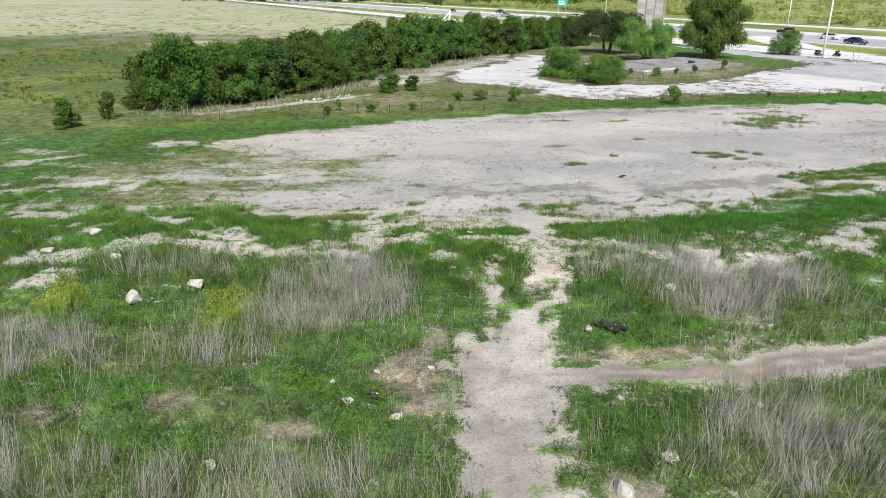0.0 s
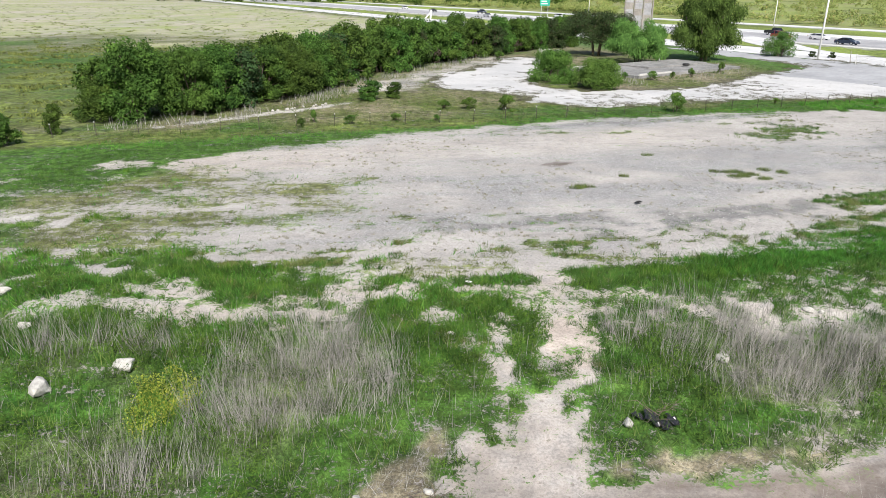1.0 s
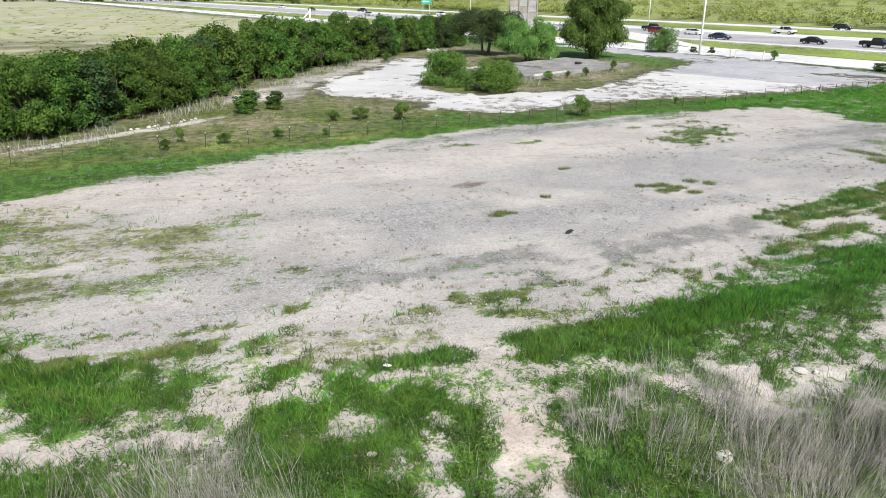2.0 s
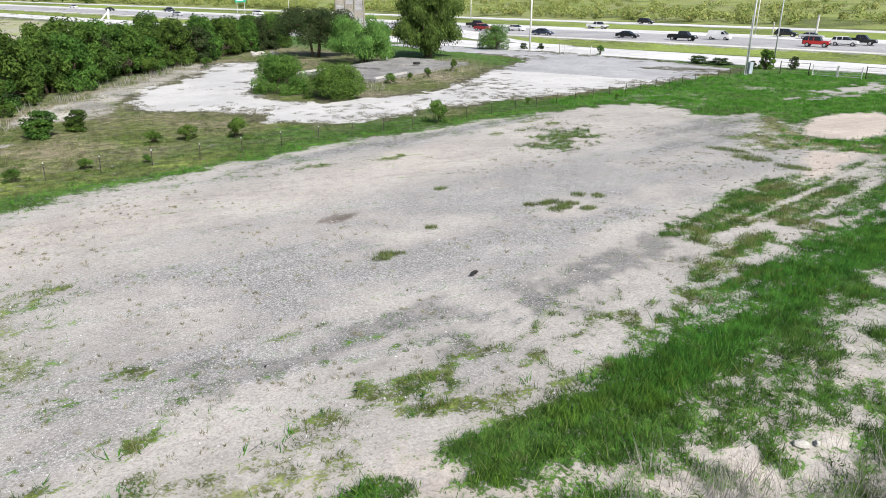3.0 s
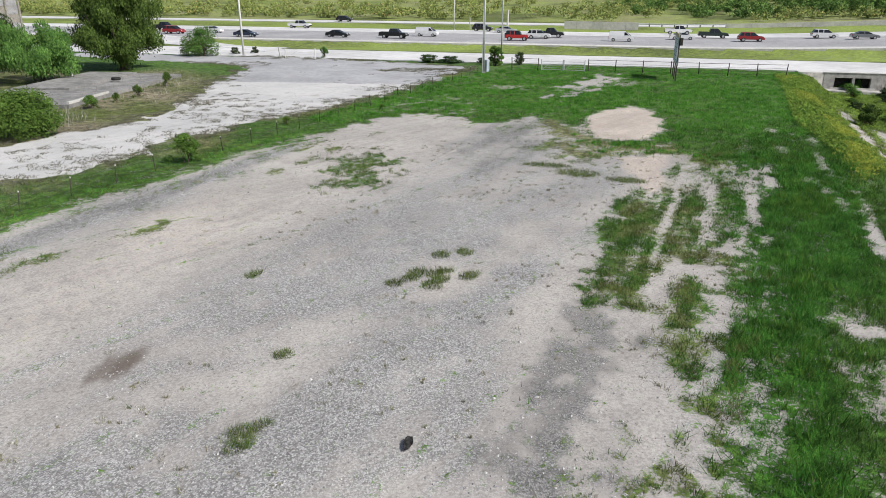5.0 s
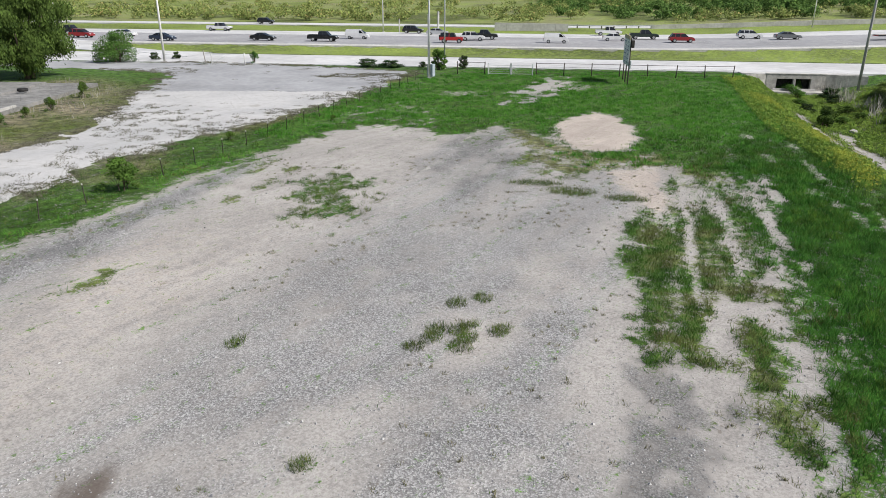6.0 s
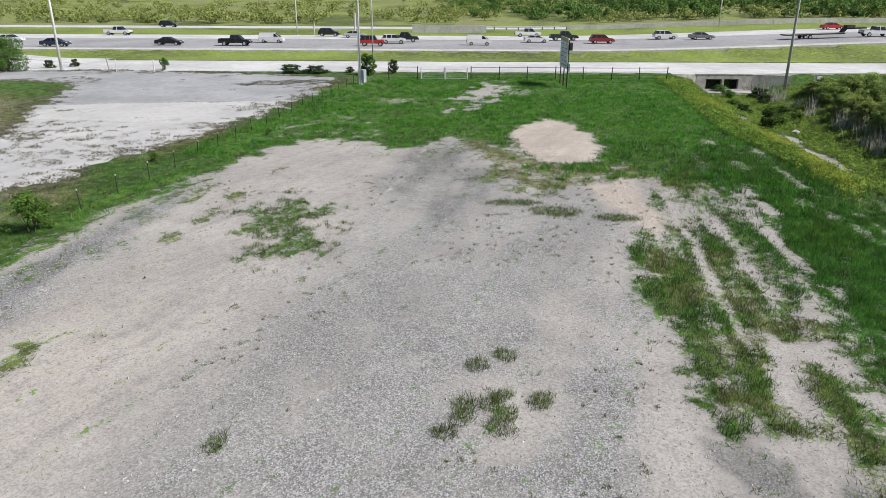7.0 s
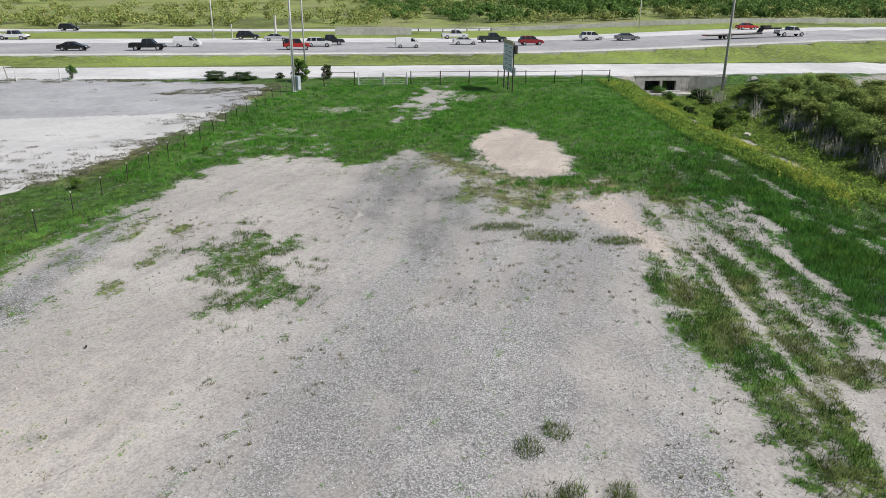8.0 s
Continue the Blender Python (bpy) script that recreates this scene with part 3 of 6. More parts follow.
    pd = near_line(x, y, PALE_BANDS)
    white = np.maximum(smooth(-0.5, 0.6, strongest(x, y, PALE_NEAR) + n0 * 2.8 + n2 * 2.2 - 0.1), smooth(0.75, 0.05, pd + n2 * 1.8 + n0 * 1.2))
    green = green - white * 0.62
    green = green - near * smooth(25, 27.5, y) * smooth(0.04, 0.2, n2 + n0 * 0.5) * 0.6
    west = smooth(-5, -11, x) * smooth(28, 31, y) * smooth(50, 46, y)
    green = green - west * smooth(0.04, 0.22, n1 * 0.7 + n2 + n0 * 0.4) * 0.45
    d1, _ = line_dist(x, y, TRAIL)
    wide = 1.0 * smooth(22.6, 20.5, y) * smooth(5, 12, y) + 0.40 + 0.55 * np.exp(-((y - 25.6) / 1.2) ** 2) + 0.25 * smooth(15, 18, y) * smooth(20, 18, y)
    trail = smooth(0.8, -0.7, d1 - wide + n2 * 2.4 + n0 * 2.4)
    side = smooth(0.5, -0.3, line_dist(x, y, [(1.9, 22.0), (1.7, 24.0), (2.0, 26.0)])[0] - 0.25 + n2 * 1.6 + n0 * 1.6) * 0.7
    trail = np.maximum(trail, side)
    d2, _ = line_dist(x, y, TRACK)
    track = smooth(0.6, -0.4, d2 - 0.62 + n2 * 0.9 + n0 * 0.8)
    green = green - np.maximum(trail, track) * 0.95 * smooth(35, 31, y)
    lush = strongest(x, y, LUSH)
    stand = strongest(x, y, DRY_STAND)
    tall = smooth(-0.35, 0.6, stand + n1 * 1.4 + n2 * 0.9) * (1 - np.maximum(trail, track)) * smooth(0.5, 0.1, lush)
    dry = near * (0.08 + n1 * 1.1) * smooth(27, 24, y) - smooth(0, 0.4, lush) * 0.5 + tall * 0.12
    dry = np.maximum(dry, fade * (0.12 + n1))
    dry = np.maximum(dry, smooth(3, -1, np.abs(c - 30.5)) * smooth(18, 26, a) * smooth(60, 54, a) * (0.18 + n2 * 1.5))
    dry = np.maximum(dry, thin_tuft * (0.3 + n2))
    mats_ = strongest(x, y, DEAD_MATS) + n0 * 1.6 + n2 * 1.4 - 0.1
    dry = np.maximum(dry, smooth(-0.1, 0.3, mats_))
    belt = deep * smooth(29, 26.5, c)
    olive = olive * (1 - 0.9 * belt)
    # strip with the wire fence, the old field corner, the field, verges of the roads
    hd, _ = line_dist(x, y, [(-40, 55), (-26, 60), (-14, 74), (-3, 104), (18, 135), (60, 180), (400, 620)])
    beyond = smooth(-3, 3, hd * np.sign((y - 60) * 0.45 - (x + 24) * 0.9)) * smooth(118, 100, n) * smooth(45, 55, y)
    field = smooth(56.5, 58.5, c) * smooth(34, 20, a) * (1 - beyond)
    olive = np.maximum(olive, field * (0.55 + n1 * 1.4))
    dry = np.maximum(dry, field * smooth(60, 64, c) * (0.55 + n1 * 1.6 + n2))
    dry = np.maximum(dry, smooth(59.5, 62.5, c) * smooth(20, 34, a) * smooth(112, 105, n) * (0.42 + n1 * 1.5 + n2 * 1.2) * smooth(70, 60, c))
    strip_ = smooth(55.6, 56.4, c) * smooth(60.5, 57.5, c)
    dry = dry * (1 - 0.8 * strip_)
    # far field paler: dry growth, plus sun beyond a cloud's shadow put into colour
    wide_n = fbm(x, y, 70, 33) - 0.5
    olive = np.maximum(olive, beyond * np.clip(0.55 + wide_n * 1.0 + n3 * 1.3 + n1 * 1.1, 0, 0.72 + 0.28 * smooth(90, 140, y)))
    far_lit_dry = beyond * smooth(85, 190, y + wide_n * 110 + n3 * 50 + n1 * 22)
    dry = np.maximum(dry, far_lit_dry * np.clip(0.3 + n1 * 0.8, 0, 1))
    olive = np.maximum(olive, far_lit_dry * 0.95)
    green = green - far_lit_dry * (0.5 + n1 * 0.7)
    verge2 = smooth(127, 129, n) * smooth(238, 230, n)
    olive = np.maximum(olive, verge2 * (0.80 + n3 * 0.4 + n1 * 0.12))
    scrub = smooth(228, 236, n)
    olive = np.maximum(olive, scrub * (0.9 + n3))
    dry = np.maximum(dry, scrub * (0.3 + n3 * 1.3 + n1))
    rough = smooth(63, 66, c) * smooth(80, 70, a) * (1 - beyond) * smooth(113, 108, n)
    dry = np.maximum(dry, rough * (0.42 + n1 * 1.6 + n2 * 1.2))
    olive = np.maximum(olive, rough * 0.6)
    olive = np.maximum(olive, smooth(58, 61, c) * smooth(66, 63, c) * smooth(112, 104, n) * (0.3 + n1))
    path = smooth(0.9, 0.2, line_dist(x, y, [(-21, 60), (-15.1, 65.4), (-12, 68), (-8, 72.5)])[0] + n2 * 1.4)
    drain = smooth(-0.2, 0.6, inside(x, y, [(-9, 80), (-4, 80), (-1, 84), (1, 92), (6, 103), (14, 121), (10, 122), (2, 108), (-4, 94)]) * 0.4 + n1 * 1.2 + n2 * 1.5)
    green = green - np.maximum(path * 0.8, drain * 0.7)
    isle = oval(x, y, 30, 102, 24, 14, 40)
    lawn = smooth(-0.2, 0.5, oval(x, y, 19, 97, 9, 7, 30) + n1 * 0.8)
    dry = np.maximum(dry, smooth(-0.1, 0.3, isle) * (0.5 + n1 * 1.8 + n2)) * (1 - 0.75 * lawn)
    olive = np.maximum(olive, smooth(-0.1, 0.3, isle) * 0.5)
    cd, _ = line_dist(x, y, CREEK)
    bank = smooth(10, 6, cd) * smooth(112, 106, n)
    olive = np.maximum(olive, bank * (0.45 + n1 * 1.3))
    worn_bank = (smooth(1.1, 0.4, np.abs(c - 18.2 + n2 * 2)) + smooth(1.4, 0.3, np.abs(c - 16.2 + n2 * 2)) * smooth(86, 80, a)) * smooth(52, 60, a) * smooth(96, 84, a)
    green = green - worn_bank * (0.7 + n2 * 1.5)
    green = green - smooth(-0.2, 0.5, oval(x, y, 106, 23, 9, 3.5, -20) + n2) * 0.7
    dry = np.maximum(dry, worn_bank * 0.6)
    dry = np.maximum(dry, bank * smooth(0.1, 0.3, n2 + n1) * 0.4)
    # soil tones on the lot
    grey = 0.22 + n3 * 0.8 + streak * 0.6 + smooth(6.5, 2.5, np.abs(c - 38.5 + n1 * 3)) * smooth(10, 16, a) * smooth(44, 36, a) * (0.30 + n2 * 1.2 + n1 * 0.8)
    grey = grey + smooth(4.0, 1.5, np.abs(c - 43.5)) * smooth(20, 30, a) * 0.3 + smooth(1.4, 0.4, np.abs(c - 55.2)) * smooth(20, 28, a) * smooth(54, 46, a) * 0.6
    grey = grey - smooth(4.0, 1.0, np.abs(c - 49.5)) * 0.55 - smooth(2.0, 0.3, np.abs(c - 31.5)) * 0.2
    dark = smooth(-0.3, 1.0, oval(a, c, 56, 42.6, 13, 3.4) + n2 * 0.8 + streak * 1.4 + n1 * 0.5) * 1.0
    dark = np.maximum(dark, smooth(0.0, 0.6, oval(a, c, 35, 55.3, 14, 1.1) + n2 * 1.3 + n0) * 0.7)
    dark = np.maximum(dark, smooth(-0.5, 0.9, oval(a, c, 25.5, 31.5, 8.5, 1.1) + n2 * 2.0 + n0 * 2.6 + thin_streak * 1.8) * 0.95)
    dark = np.maximum(dark, smooth(-0.4, 1.0, oval(a, c, 15.5, 33.5 - 0.12 * (a - 15.5), 6.5, 0.95) + n2 * 1.8 + n0 * 1.8 + thin_streak * 2.0) * 0.9)
    grey = np.maximum(grey * smooth(30, 34, y) * (1 - beyond), dark * 0.55)
    wet = smooth(-0.1, 0.2, oval(x, y, 7.85, 48.55, 1.1, 0.62, 25) + n0 * 1.5) * (0.75 + 0.5 * smooth(0.0, 0.5, oval(x, y, 8.1, 48.45, 0.7, 0.35, 25)))
    wet = np.maximum(wet, track * (0.38 + n2 * 0.5 + 0.5 * smooth(0.35, 0.1, np.abs(d2 - 0.3 + n0 * 0.3))) * smooth(2, 6, x))
    wet = np.maximum(wet, trail * (0.26 + n2 * 1.3 + n0 * 1.1 + 0.25 * smooth(1.8, 0.6, x) - 0.3 * smooth(0, 0.6, oval(x, y, 2.2, 20.4, 1.0, 1.4))) * smooth(33, 29, y))
    rut = smooth(0.4, 0.1, np.abs(c - 31.9 - n1 * 0.6)) * smooth(30, 34, a) * smooth(44, 40, a)
    wet = np.maximum(wet, rut * smooth(-0.05, 0.15, n0) * 0.9)
    pink = smooth(-0.8, 1.2, sand) * 0.8 + smooth(-0.5, 1.0, pale2) * 0.6 + smooth(0.0, 0.6, oval(x, y, 4.4, 25.7, 1.1, 1.5) + n2 * 0.6) * 0.9 + 0.12 + smooth(33, 29, y) * 0.3 + beyond * 0.4 + n3 * 0.5 + smooth(5, 2, np.abs(c - 50)) * 0.2
    pale = white * 0.35 + path * 0.5 + drain * (0.25 + n2) + smooth(0.1, 0.5, gate) * 0.2 + smooth(0.0, 0.7, strongest(x, y, PALE_IN_GRASS)) * 0.3 + smooth(0.1, 0.25, n1) * 0.2
    pale = np.maximum(pale, smooth(-0.4, 1.0, np.maximum(oval(x, y, 0.1, 41.0, 1.7, 0.8, 12), oval(x, y, 0.8, 39.3, 1.5, 0.6, 12)) + n0 * 0.9) * 0.42)
    scar = smooth(0.28, 0.05, np.abs(c - 44.9 + 0.02 * (a - 50) + n0 * 0.25)) * smooth(45, 48, a) * smooth(66, 63, a)
    pale = np.maximum(pale, scar * (0.5 + n2 + n0))
    fresh = smooth(60, 72, a) * smooth(20, 23, c) * smooth(113, 110, n) * (0.8 + n1 * 1.2 + streak)
    fresh = np.maximum(fresh, smooth(55.4, 56.2, c) * smooth(60, 57.5, c) * (0.7 + n1 * 2 + n2))
    fresh = np.maximum(fresh, np.maximum(fade * (0.45 + n1), near * (n1 * 1.0 - 0.02)))
    fresh = np.maximum(fresh, smooth(25, 27.5, y) * smooth(36, 32, y) * smooth(24, 14, a) * (0.6 + n1 * 1.6))
    clip = lambda v: np.clip(v, 0, 1)
    deep = deep * (1 - clip(fresh))
    return dict(green=clip(green), olive=clip(olive), dry=clip(dry), mat=mats_, grey=clip(grey), pink=clip(pink), pale=clip(pale), dark=clip(dark), wet=clip(wet), tall=clip(tall), deep=clip(deep), fresh=clip(fresh), lush=lush, a=a, c=c, n=n, s=s)


def build_ground():
    xs, ys = spread(-24, 62, 0.27, 2600, 1.05), spread(11, 70, 0.27, 2600, 1.05)
    gx, gy = np.meshgrid(xs, ys)
    x, y = gx.ravel(), gy.ravel()
    z = lie(x, y)
    # the roads lie in shallow beds
    _, n = along_across(x, y)
    for n0, n1 in ((114.3, 126.4), (147.6, 187.4), (217.6, 227.4)):
        z = z - 0.38 * ((n > n0) & (n < n1))
    me = bpy.data.meshes.new("ground")
    me.vertices.add(len(x))
    me.vertices.foreach_set("co", np.stack([x, y, z], 1).astype(np.float32).ravel())
    w = len(xs)
    i = (np.arange(len(ys) - 1)[:, None] * w + np.arange(w - 1)[None, :]).ravel()
    quads = np.stack([i, i + 1, i + 1 + w, i + w], 1).astype(np.int32)
    me.loops.add(quads.size)
    me.loops.foreach_set("vertex_index", quads.ravel())
    me.polygons.add(len(quads))
    me.polygons.foreach_set("loop_start", np.arange(0, quads.size, 4, dtype=np.int32))
    me.polygons.foreach_set("use_smooth", np.ones(len(quads), bool))
    me.update(calc_edges=True)
    m = masks(x, y)
    one = np.ones_like(x)
    for layer, keys in (("cover", ("green", "dry", "olive")), ("soil", ("grey", "pink", "pale")), ("stain", ("dark", "wet", "deep"))):
        at = me.color_attributes.new(layer, "FLOAT_COLOR", "POINT")
        at.data.foreach_set("color", np.stack([*(m[k] for k in keys), m["fresh"] if layer == "cover" else one], 1).astype(np.float32).ravel())
    me.materials.append(GROUND)
    tagged(new("ground", me), "open ground of gravel, pale soil and patchy green grass", "ground", kind="structure")


build_ground()


def rn(s, n):
    p = U * s + N * n
    return p.x, p.y


def strip(name, label, category, n0, n1, s0, s1, mat, lift=0.06, deep=0.4, step=4.0, cols=4, edge=None):
    """A ribbon of paving along the freeway, with its own thickness."""
    ss = np.arange(s0, s1 + 0.1, step)
    rows = []
    for k in range(cols + 1):
        nn = (n0 if not callable(n0) else n0(ss)) * (1 - k / cols) + (n1 if not callable(n1) else n1(ss)) * k / cols
        px, py = ss * U.x + nn * N.x, ss * U.y + nn * N.y
        rows.append(np.stack([px, py, lie(px, py) + lift], 1))
    low0, low1 = rows[0] - (0, 0, deep), rows[-1] - (0, 0, deep)
    rows = [low0] + rows + [low1]
    m = len(ss)
    verts = np.concatenate(rows)
    faces = [(r * m + i, r * m + i + 1, (r + 1) * m + i + 1, (r + 1) * m + i) for r in range(len(rows) - 1) for i in range(m - 1)]
    me = mesh_from(name, verts, faces, mat)
    return tagged(new(name, me), label, category, kind="structure")


strip("frontage_road", "pale worn two-lane frontage road beside the fence", "road", 113.6, 127.0, -700, 320, ASPHALT_LIGHT)
strip("freeway", "grey asphalt freeway with several lanes", "road", 149.5, 175.0, -700, 400, ASPHALT, cols=6)
strip("freeway_far_side", "pale concrete lanes on the freeway's far side", "road", 175.0, 188.0, -700, 400, ASPHALT_LIGHT, lift=0.05)
strip("freeway_shoulder", "pale concrete shoulder along the freeway", "road", 147.0, 149.5, -700, 400, CONCRETE, lift=0.08, cols=2)
strip("slip_lane", "pale slip lane between the frontage road and the freeway", "road", lambda q: 121.0 - (q + 82) * 0.57, lambda q: 130.0 - (q + 82) * 0.57, -130, -82, ASPHALT_LIGHT, lift=0.09)
strip("ramp_road", "pale slip road beyond the freeway", "road", 217.0, 228.0, -700, 400, ASPHALT_LIGHT, lift=0.06)

PADS = [(1.0, 85), (4.6, 81.4), (10.2, 79.2), (9.8, 74.8), (14.7, 71.6), (20, 73.2), (25, 74.9), (31.6, 77.0), (39.8, 78.0), (45.6, 78.6), (57.5, 82.2), (68.6, 86.6), (76, 88.8), (74, 97), (71.2, 110.5), (68.2, 116.4), (64, 124.8), (59, 134.8), (52, 148),
        (46, 147), (50, 134), (53.5, 126), (56, 118), (57, 112.5), (52, 107.5), (45, 101.2), (40, 95.8), (34.7, 90), (30, 86.4), (25.4, 83.8), (14.4, 83.0), (11.0, 90), (14.4, 98), (17.0, 108), (21, 121), (13, 124), (8.5, 109), (3.3, 99.8), (0.5, 92)]
# where weeds have broken through the old concrete
WEEDY = [(13.5, 71.6), (24.7, 74.6), (36, 78.4), (41.5, 78.2), (40.5, 81.5), (42.0, 88.8), (39, 88.6), (34.4, 85.6), (26, 80.8), (15, 79.2)]


def build_pad():
    xs, ys = np.arange(-2, 80, 0.4), np.arange(69, 150, 0.4)
    gx, gy = np.meshgrid(xs, ys)
    d = inside(gx, gy, PADS) + (fbm(gx, gy, 3, 21) - 0.5) * 3.5 + (fbm(gx, gy, 1.4, 22) - 0.5) * 2.6
    keep = d > -1.6
    z = lie(gx, gy) + np.clip(d * 0.11, -0.12, 0.05)
    idx = -np.ones(gx.shape, int)
    cell = keep[:-1, :-1] & keep[1:, :-1] & keep[:-1, 1:] & keep[1:, 1:]
    use = np.zeros(gx.shape, bool)
    for a, b in ((0, 0), (0, 1), (1, 0), (1, 1)):
        use[a:a + cell.shape[0], b:b + cell.shape[1]] |= cell
    idx[use] = np.arange(use.sum())
    verts = np.stack([gx[use], gy[use], z[use]], 1)
    j, i = np.nonzero(cell)
    faces = np.stack([idx[j, i], idx[j, i + 1], idx[j + 1, i + 1], idx[j + 1, i]], 1)
    mid_x, mid_y = gx[j, i] + 0.2, gy[j, i] + 0.2
    far_part = ((mid_y - 84.8) - (mid_x - 56.0) * -1.42 + (fbm(mid_x, mid_y, 5, 23) - 0.5) * 1.2 > 0) & (mid_x > 42)
    me = mesh_from("concrete_pavement", verts, faces, [CONCRETE_PAD, PAD_ASPHALT], True, far_part.astype(np.int32))
    tagged(new("concrete_pavement", me), "old pale concrete pavement, cracked, with weeds over its edges", "pavement", kind="structure")


build_pad()

# ---- trees and shrubs ----
def leaf_cloud(rng, centres, radii, count, size, squash=0.8, hang=0.0, stretch=1.9):
    """Small leaf blades in clumps: denser towards each clump's skin, facing mostly outwards and up."""
    centres, radii = np.asarray(centres, float), np.asarray(radii, float)
    w = radii ** 2
    pick = rng.choice(len(centres), count, p=w / w.sum())
    v = rng.normal(size=(count, 3))
    v /= np.linalg.norm(v, axis=1)[:, None]
    r = radii[pick] * rng.uniform(0.25, 1.0, count) ** 0.45 * (1 + (rng.random(count) > 0.82) * rng.random(count) * 0.55)
    p = centres[pick] + v * r[:, None] * (1, 1, squash)
    p[:, 2] -= hang * rng.random(count) ** 2
    nrm = v + rng.normal(size=(count, 3)) * 0.55 + (0, 0, 0.35)
    nrm /= np.linalg.norm(nrm, axis=1)[:, None]
    a = np.cross(nrm, rng.normal(size=(count, 3)))
    a /= np.linalg.norm(a, axis=1)[:, None]
    if hang:
        a = a * 0.5 + np.array((0, 0, -0.9))
        a /= np.linalg.norm(a, axis=1)[:, None]
    b = np.cross(nrm, a)
    sz = size * rng.uniform(0.6, 1.3, count)[:, None]
    blade = np.stack([p - a * sz * stretch * 0.5, p + b * sz * 0.9, p + a * sz * stretch * 0.5], 1)
    return blade.reshape(-1, 3)


def crown_clumps(rng, h, w, base, lumps, dome=False):
    """Clump centres filling a crown of height h and width w above base, uneven in outline."""
    cs, rs = [], []
    for _ in range(lumps):
        a, q = rng.uniform(0, math.tau), rng.random() ** 0.6
        zz = rng.random()
        wide = math.sin(math.pi * min(0.12 + zz * 0.83, 0.97)) ** 0.7
        if dome == "round":
            wide = math.sin(math.pi * (0.2 + 0.70 * zz)) ** 0.6
        elif dome:
            wide = math.sqrt(1 - (zz * 0.9) ** 2)
        cs.append((math.cos(a) * q * w * 0.40 * wide, math.sin(a) * q * w * 0.40 * wide, base + (h - base) * ((0.06 if dome else 0.10) + 0.80 * zz)))
        rs.append(w * (rng.uniform(0.07, 0.14) if dome == "round" else rng.uniform(0.06, 0.15) if dome else rng.uniform(0.07, 0.17)))
    return np.array(cs), np.array(rs)


def tree(name, label, category, h, w, leaf, seed, leaves=3500, size=0.22, base=0.22, lumps=26, stems=1, hang=0.0, group="", trunk_r=None, dome=False):
    rng = np.random.default_rng(seed)
    ob = thing(name, label, category, group=group)
    cs, rs = crown_clumps(rng, h, w, h * base, lumps, dome or base < 0.025)
    bm = bmesh.new()
    r0 = trunk_r or 0.028 * h
    for k in range(stems):
        a = k * math.tau / stems + rng.uniform(0, 1)
        foot = Vector((math.cos(a) * 0.12 * (stems > 1) * w * 0.3, math.sin(a) * 0.12 * (stems > 1) * w * 0.3, -0.15))
        fork = Vector((math.cos(a) * w * 0.07, math.sin(a) * w * 0.07, h * (base + 0.12)))
        tube([foot, foot.lerp(fork, 0.5) + Vector(rng.normal(size=3) * 0.03 * h * 0.3), fork], [r0 * 1.25, r0, r0 * 0.8], 7, bm)
        for j in rng.choice(len(cs), min(6, len(cs)), replace=False):
            end = Vector(cs[j])
            mid = fork.lerp(end, 0.5) + Vector(rng.normal(size=3) * 0.04 * w) + Vector((0, 0, 0.03 * h))
            tube([fork, mid, end], [r0 * 0.6, r0 * 0.38, r0 * 0.12], 5, bm)
    part("trunk", bm, BARK, ob, smooth_faces=True)
    mesh_part("crown", tri_mesh("crown", leaf_cloud(rng, cs, rs, leaves, size, 0.85, hang), leaf, 3), ob)
    return ob


def plant(ob, x, y, turn=0.0, k=1.0, kz=None):
    z = float(lie(x, y))
    ob.matrix_basis = Matrix.Translation((x, y, z)) @ Matrix.Rotation(radians(turn), 4, "Z") @ Matrix.Diagonal((k, k, kz or k, 1))
    return ob


def plant_copy(ob, x, y, turn=0.0, k=1.0, kz=None):
    z = float(lie(x, y))
    c = copy_thing(ob, Matrix())
    c.matrix_basis = Matrix.Translation((x, y, z)) @ Matrix.Rotation(radians(turn), 4, "Z") @ Matrix.Diagonal((k, k, kz or k, 1))
    return c


# the dense belt of trees along the drain, from the field's near corner to the freeway
HEDGE = [(-25.5, 62.5), (-19.5, 66), (-16, 74), (-12.5, 82), (-9.5, 92), (-4, 104), (2.5, 115.5), (9.5, 126), (19, 139), (27, 148)]
rng = np.random.default_rng(11)
BELT = "tree belt beside the field"
full = [tree("hedge_tree", "dense green broadleaf tree in the belt beside the field", "tree", 6.2, 6.6, LEAF, 40 + i, 19000, 0.125, 0.02, 80, 3, group=BELT) for i in range(3)]
light = [tree("hedge_tree", "dense green broadleaf tree in the belt beside the field", "tree", 6.2, 6.6, LEAF, 50 + i, 9000, 0.17, 0.02, 64, 3, group=BELT) for i in range(3)]
blue = tree("hedge_tree", "dark bluish green broadleaf tree in the belt", "tree", 5.8, 6.4, LEAF_DARK, 47, 9000, 0.17, 0.02, 60, 3, group=BELT)
lens = np.cumsum([0] + [math.dist(a, b) for a, b in zip(HEDGE[:-1], HEDGE[1:])])
used = set()
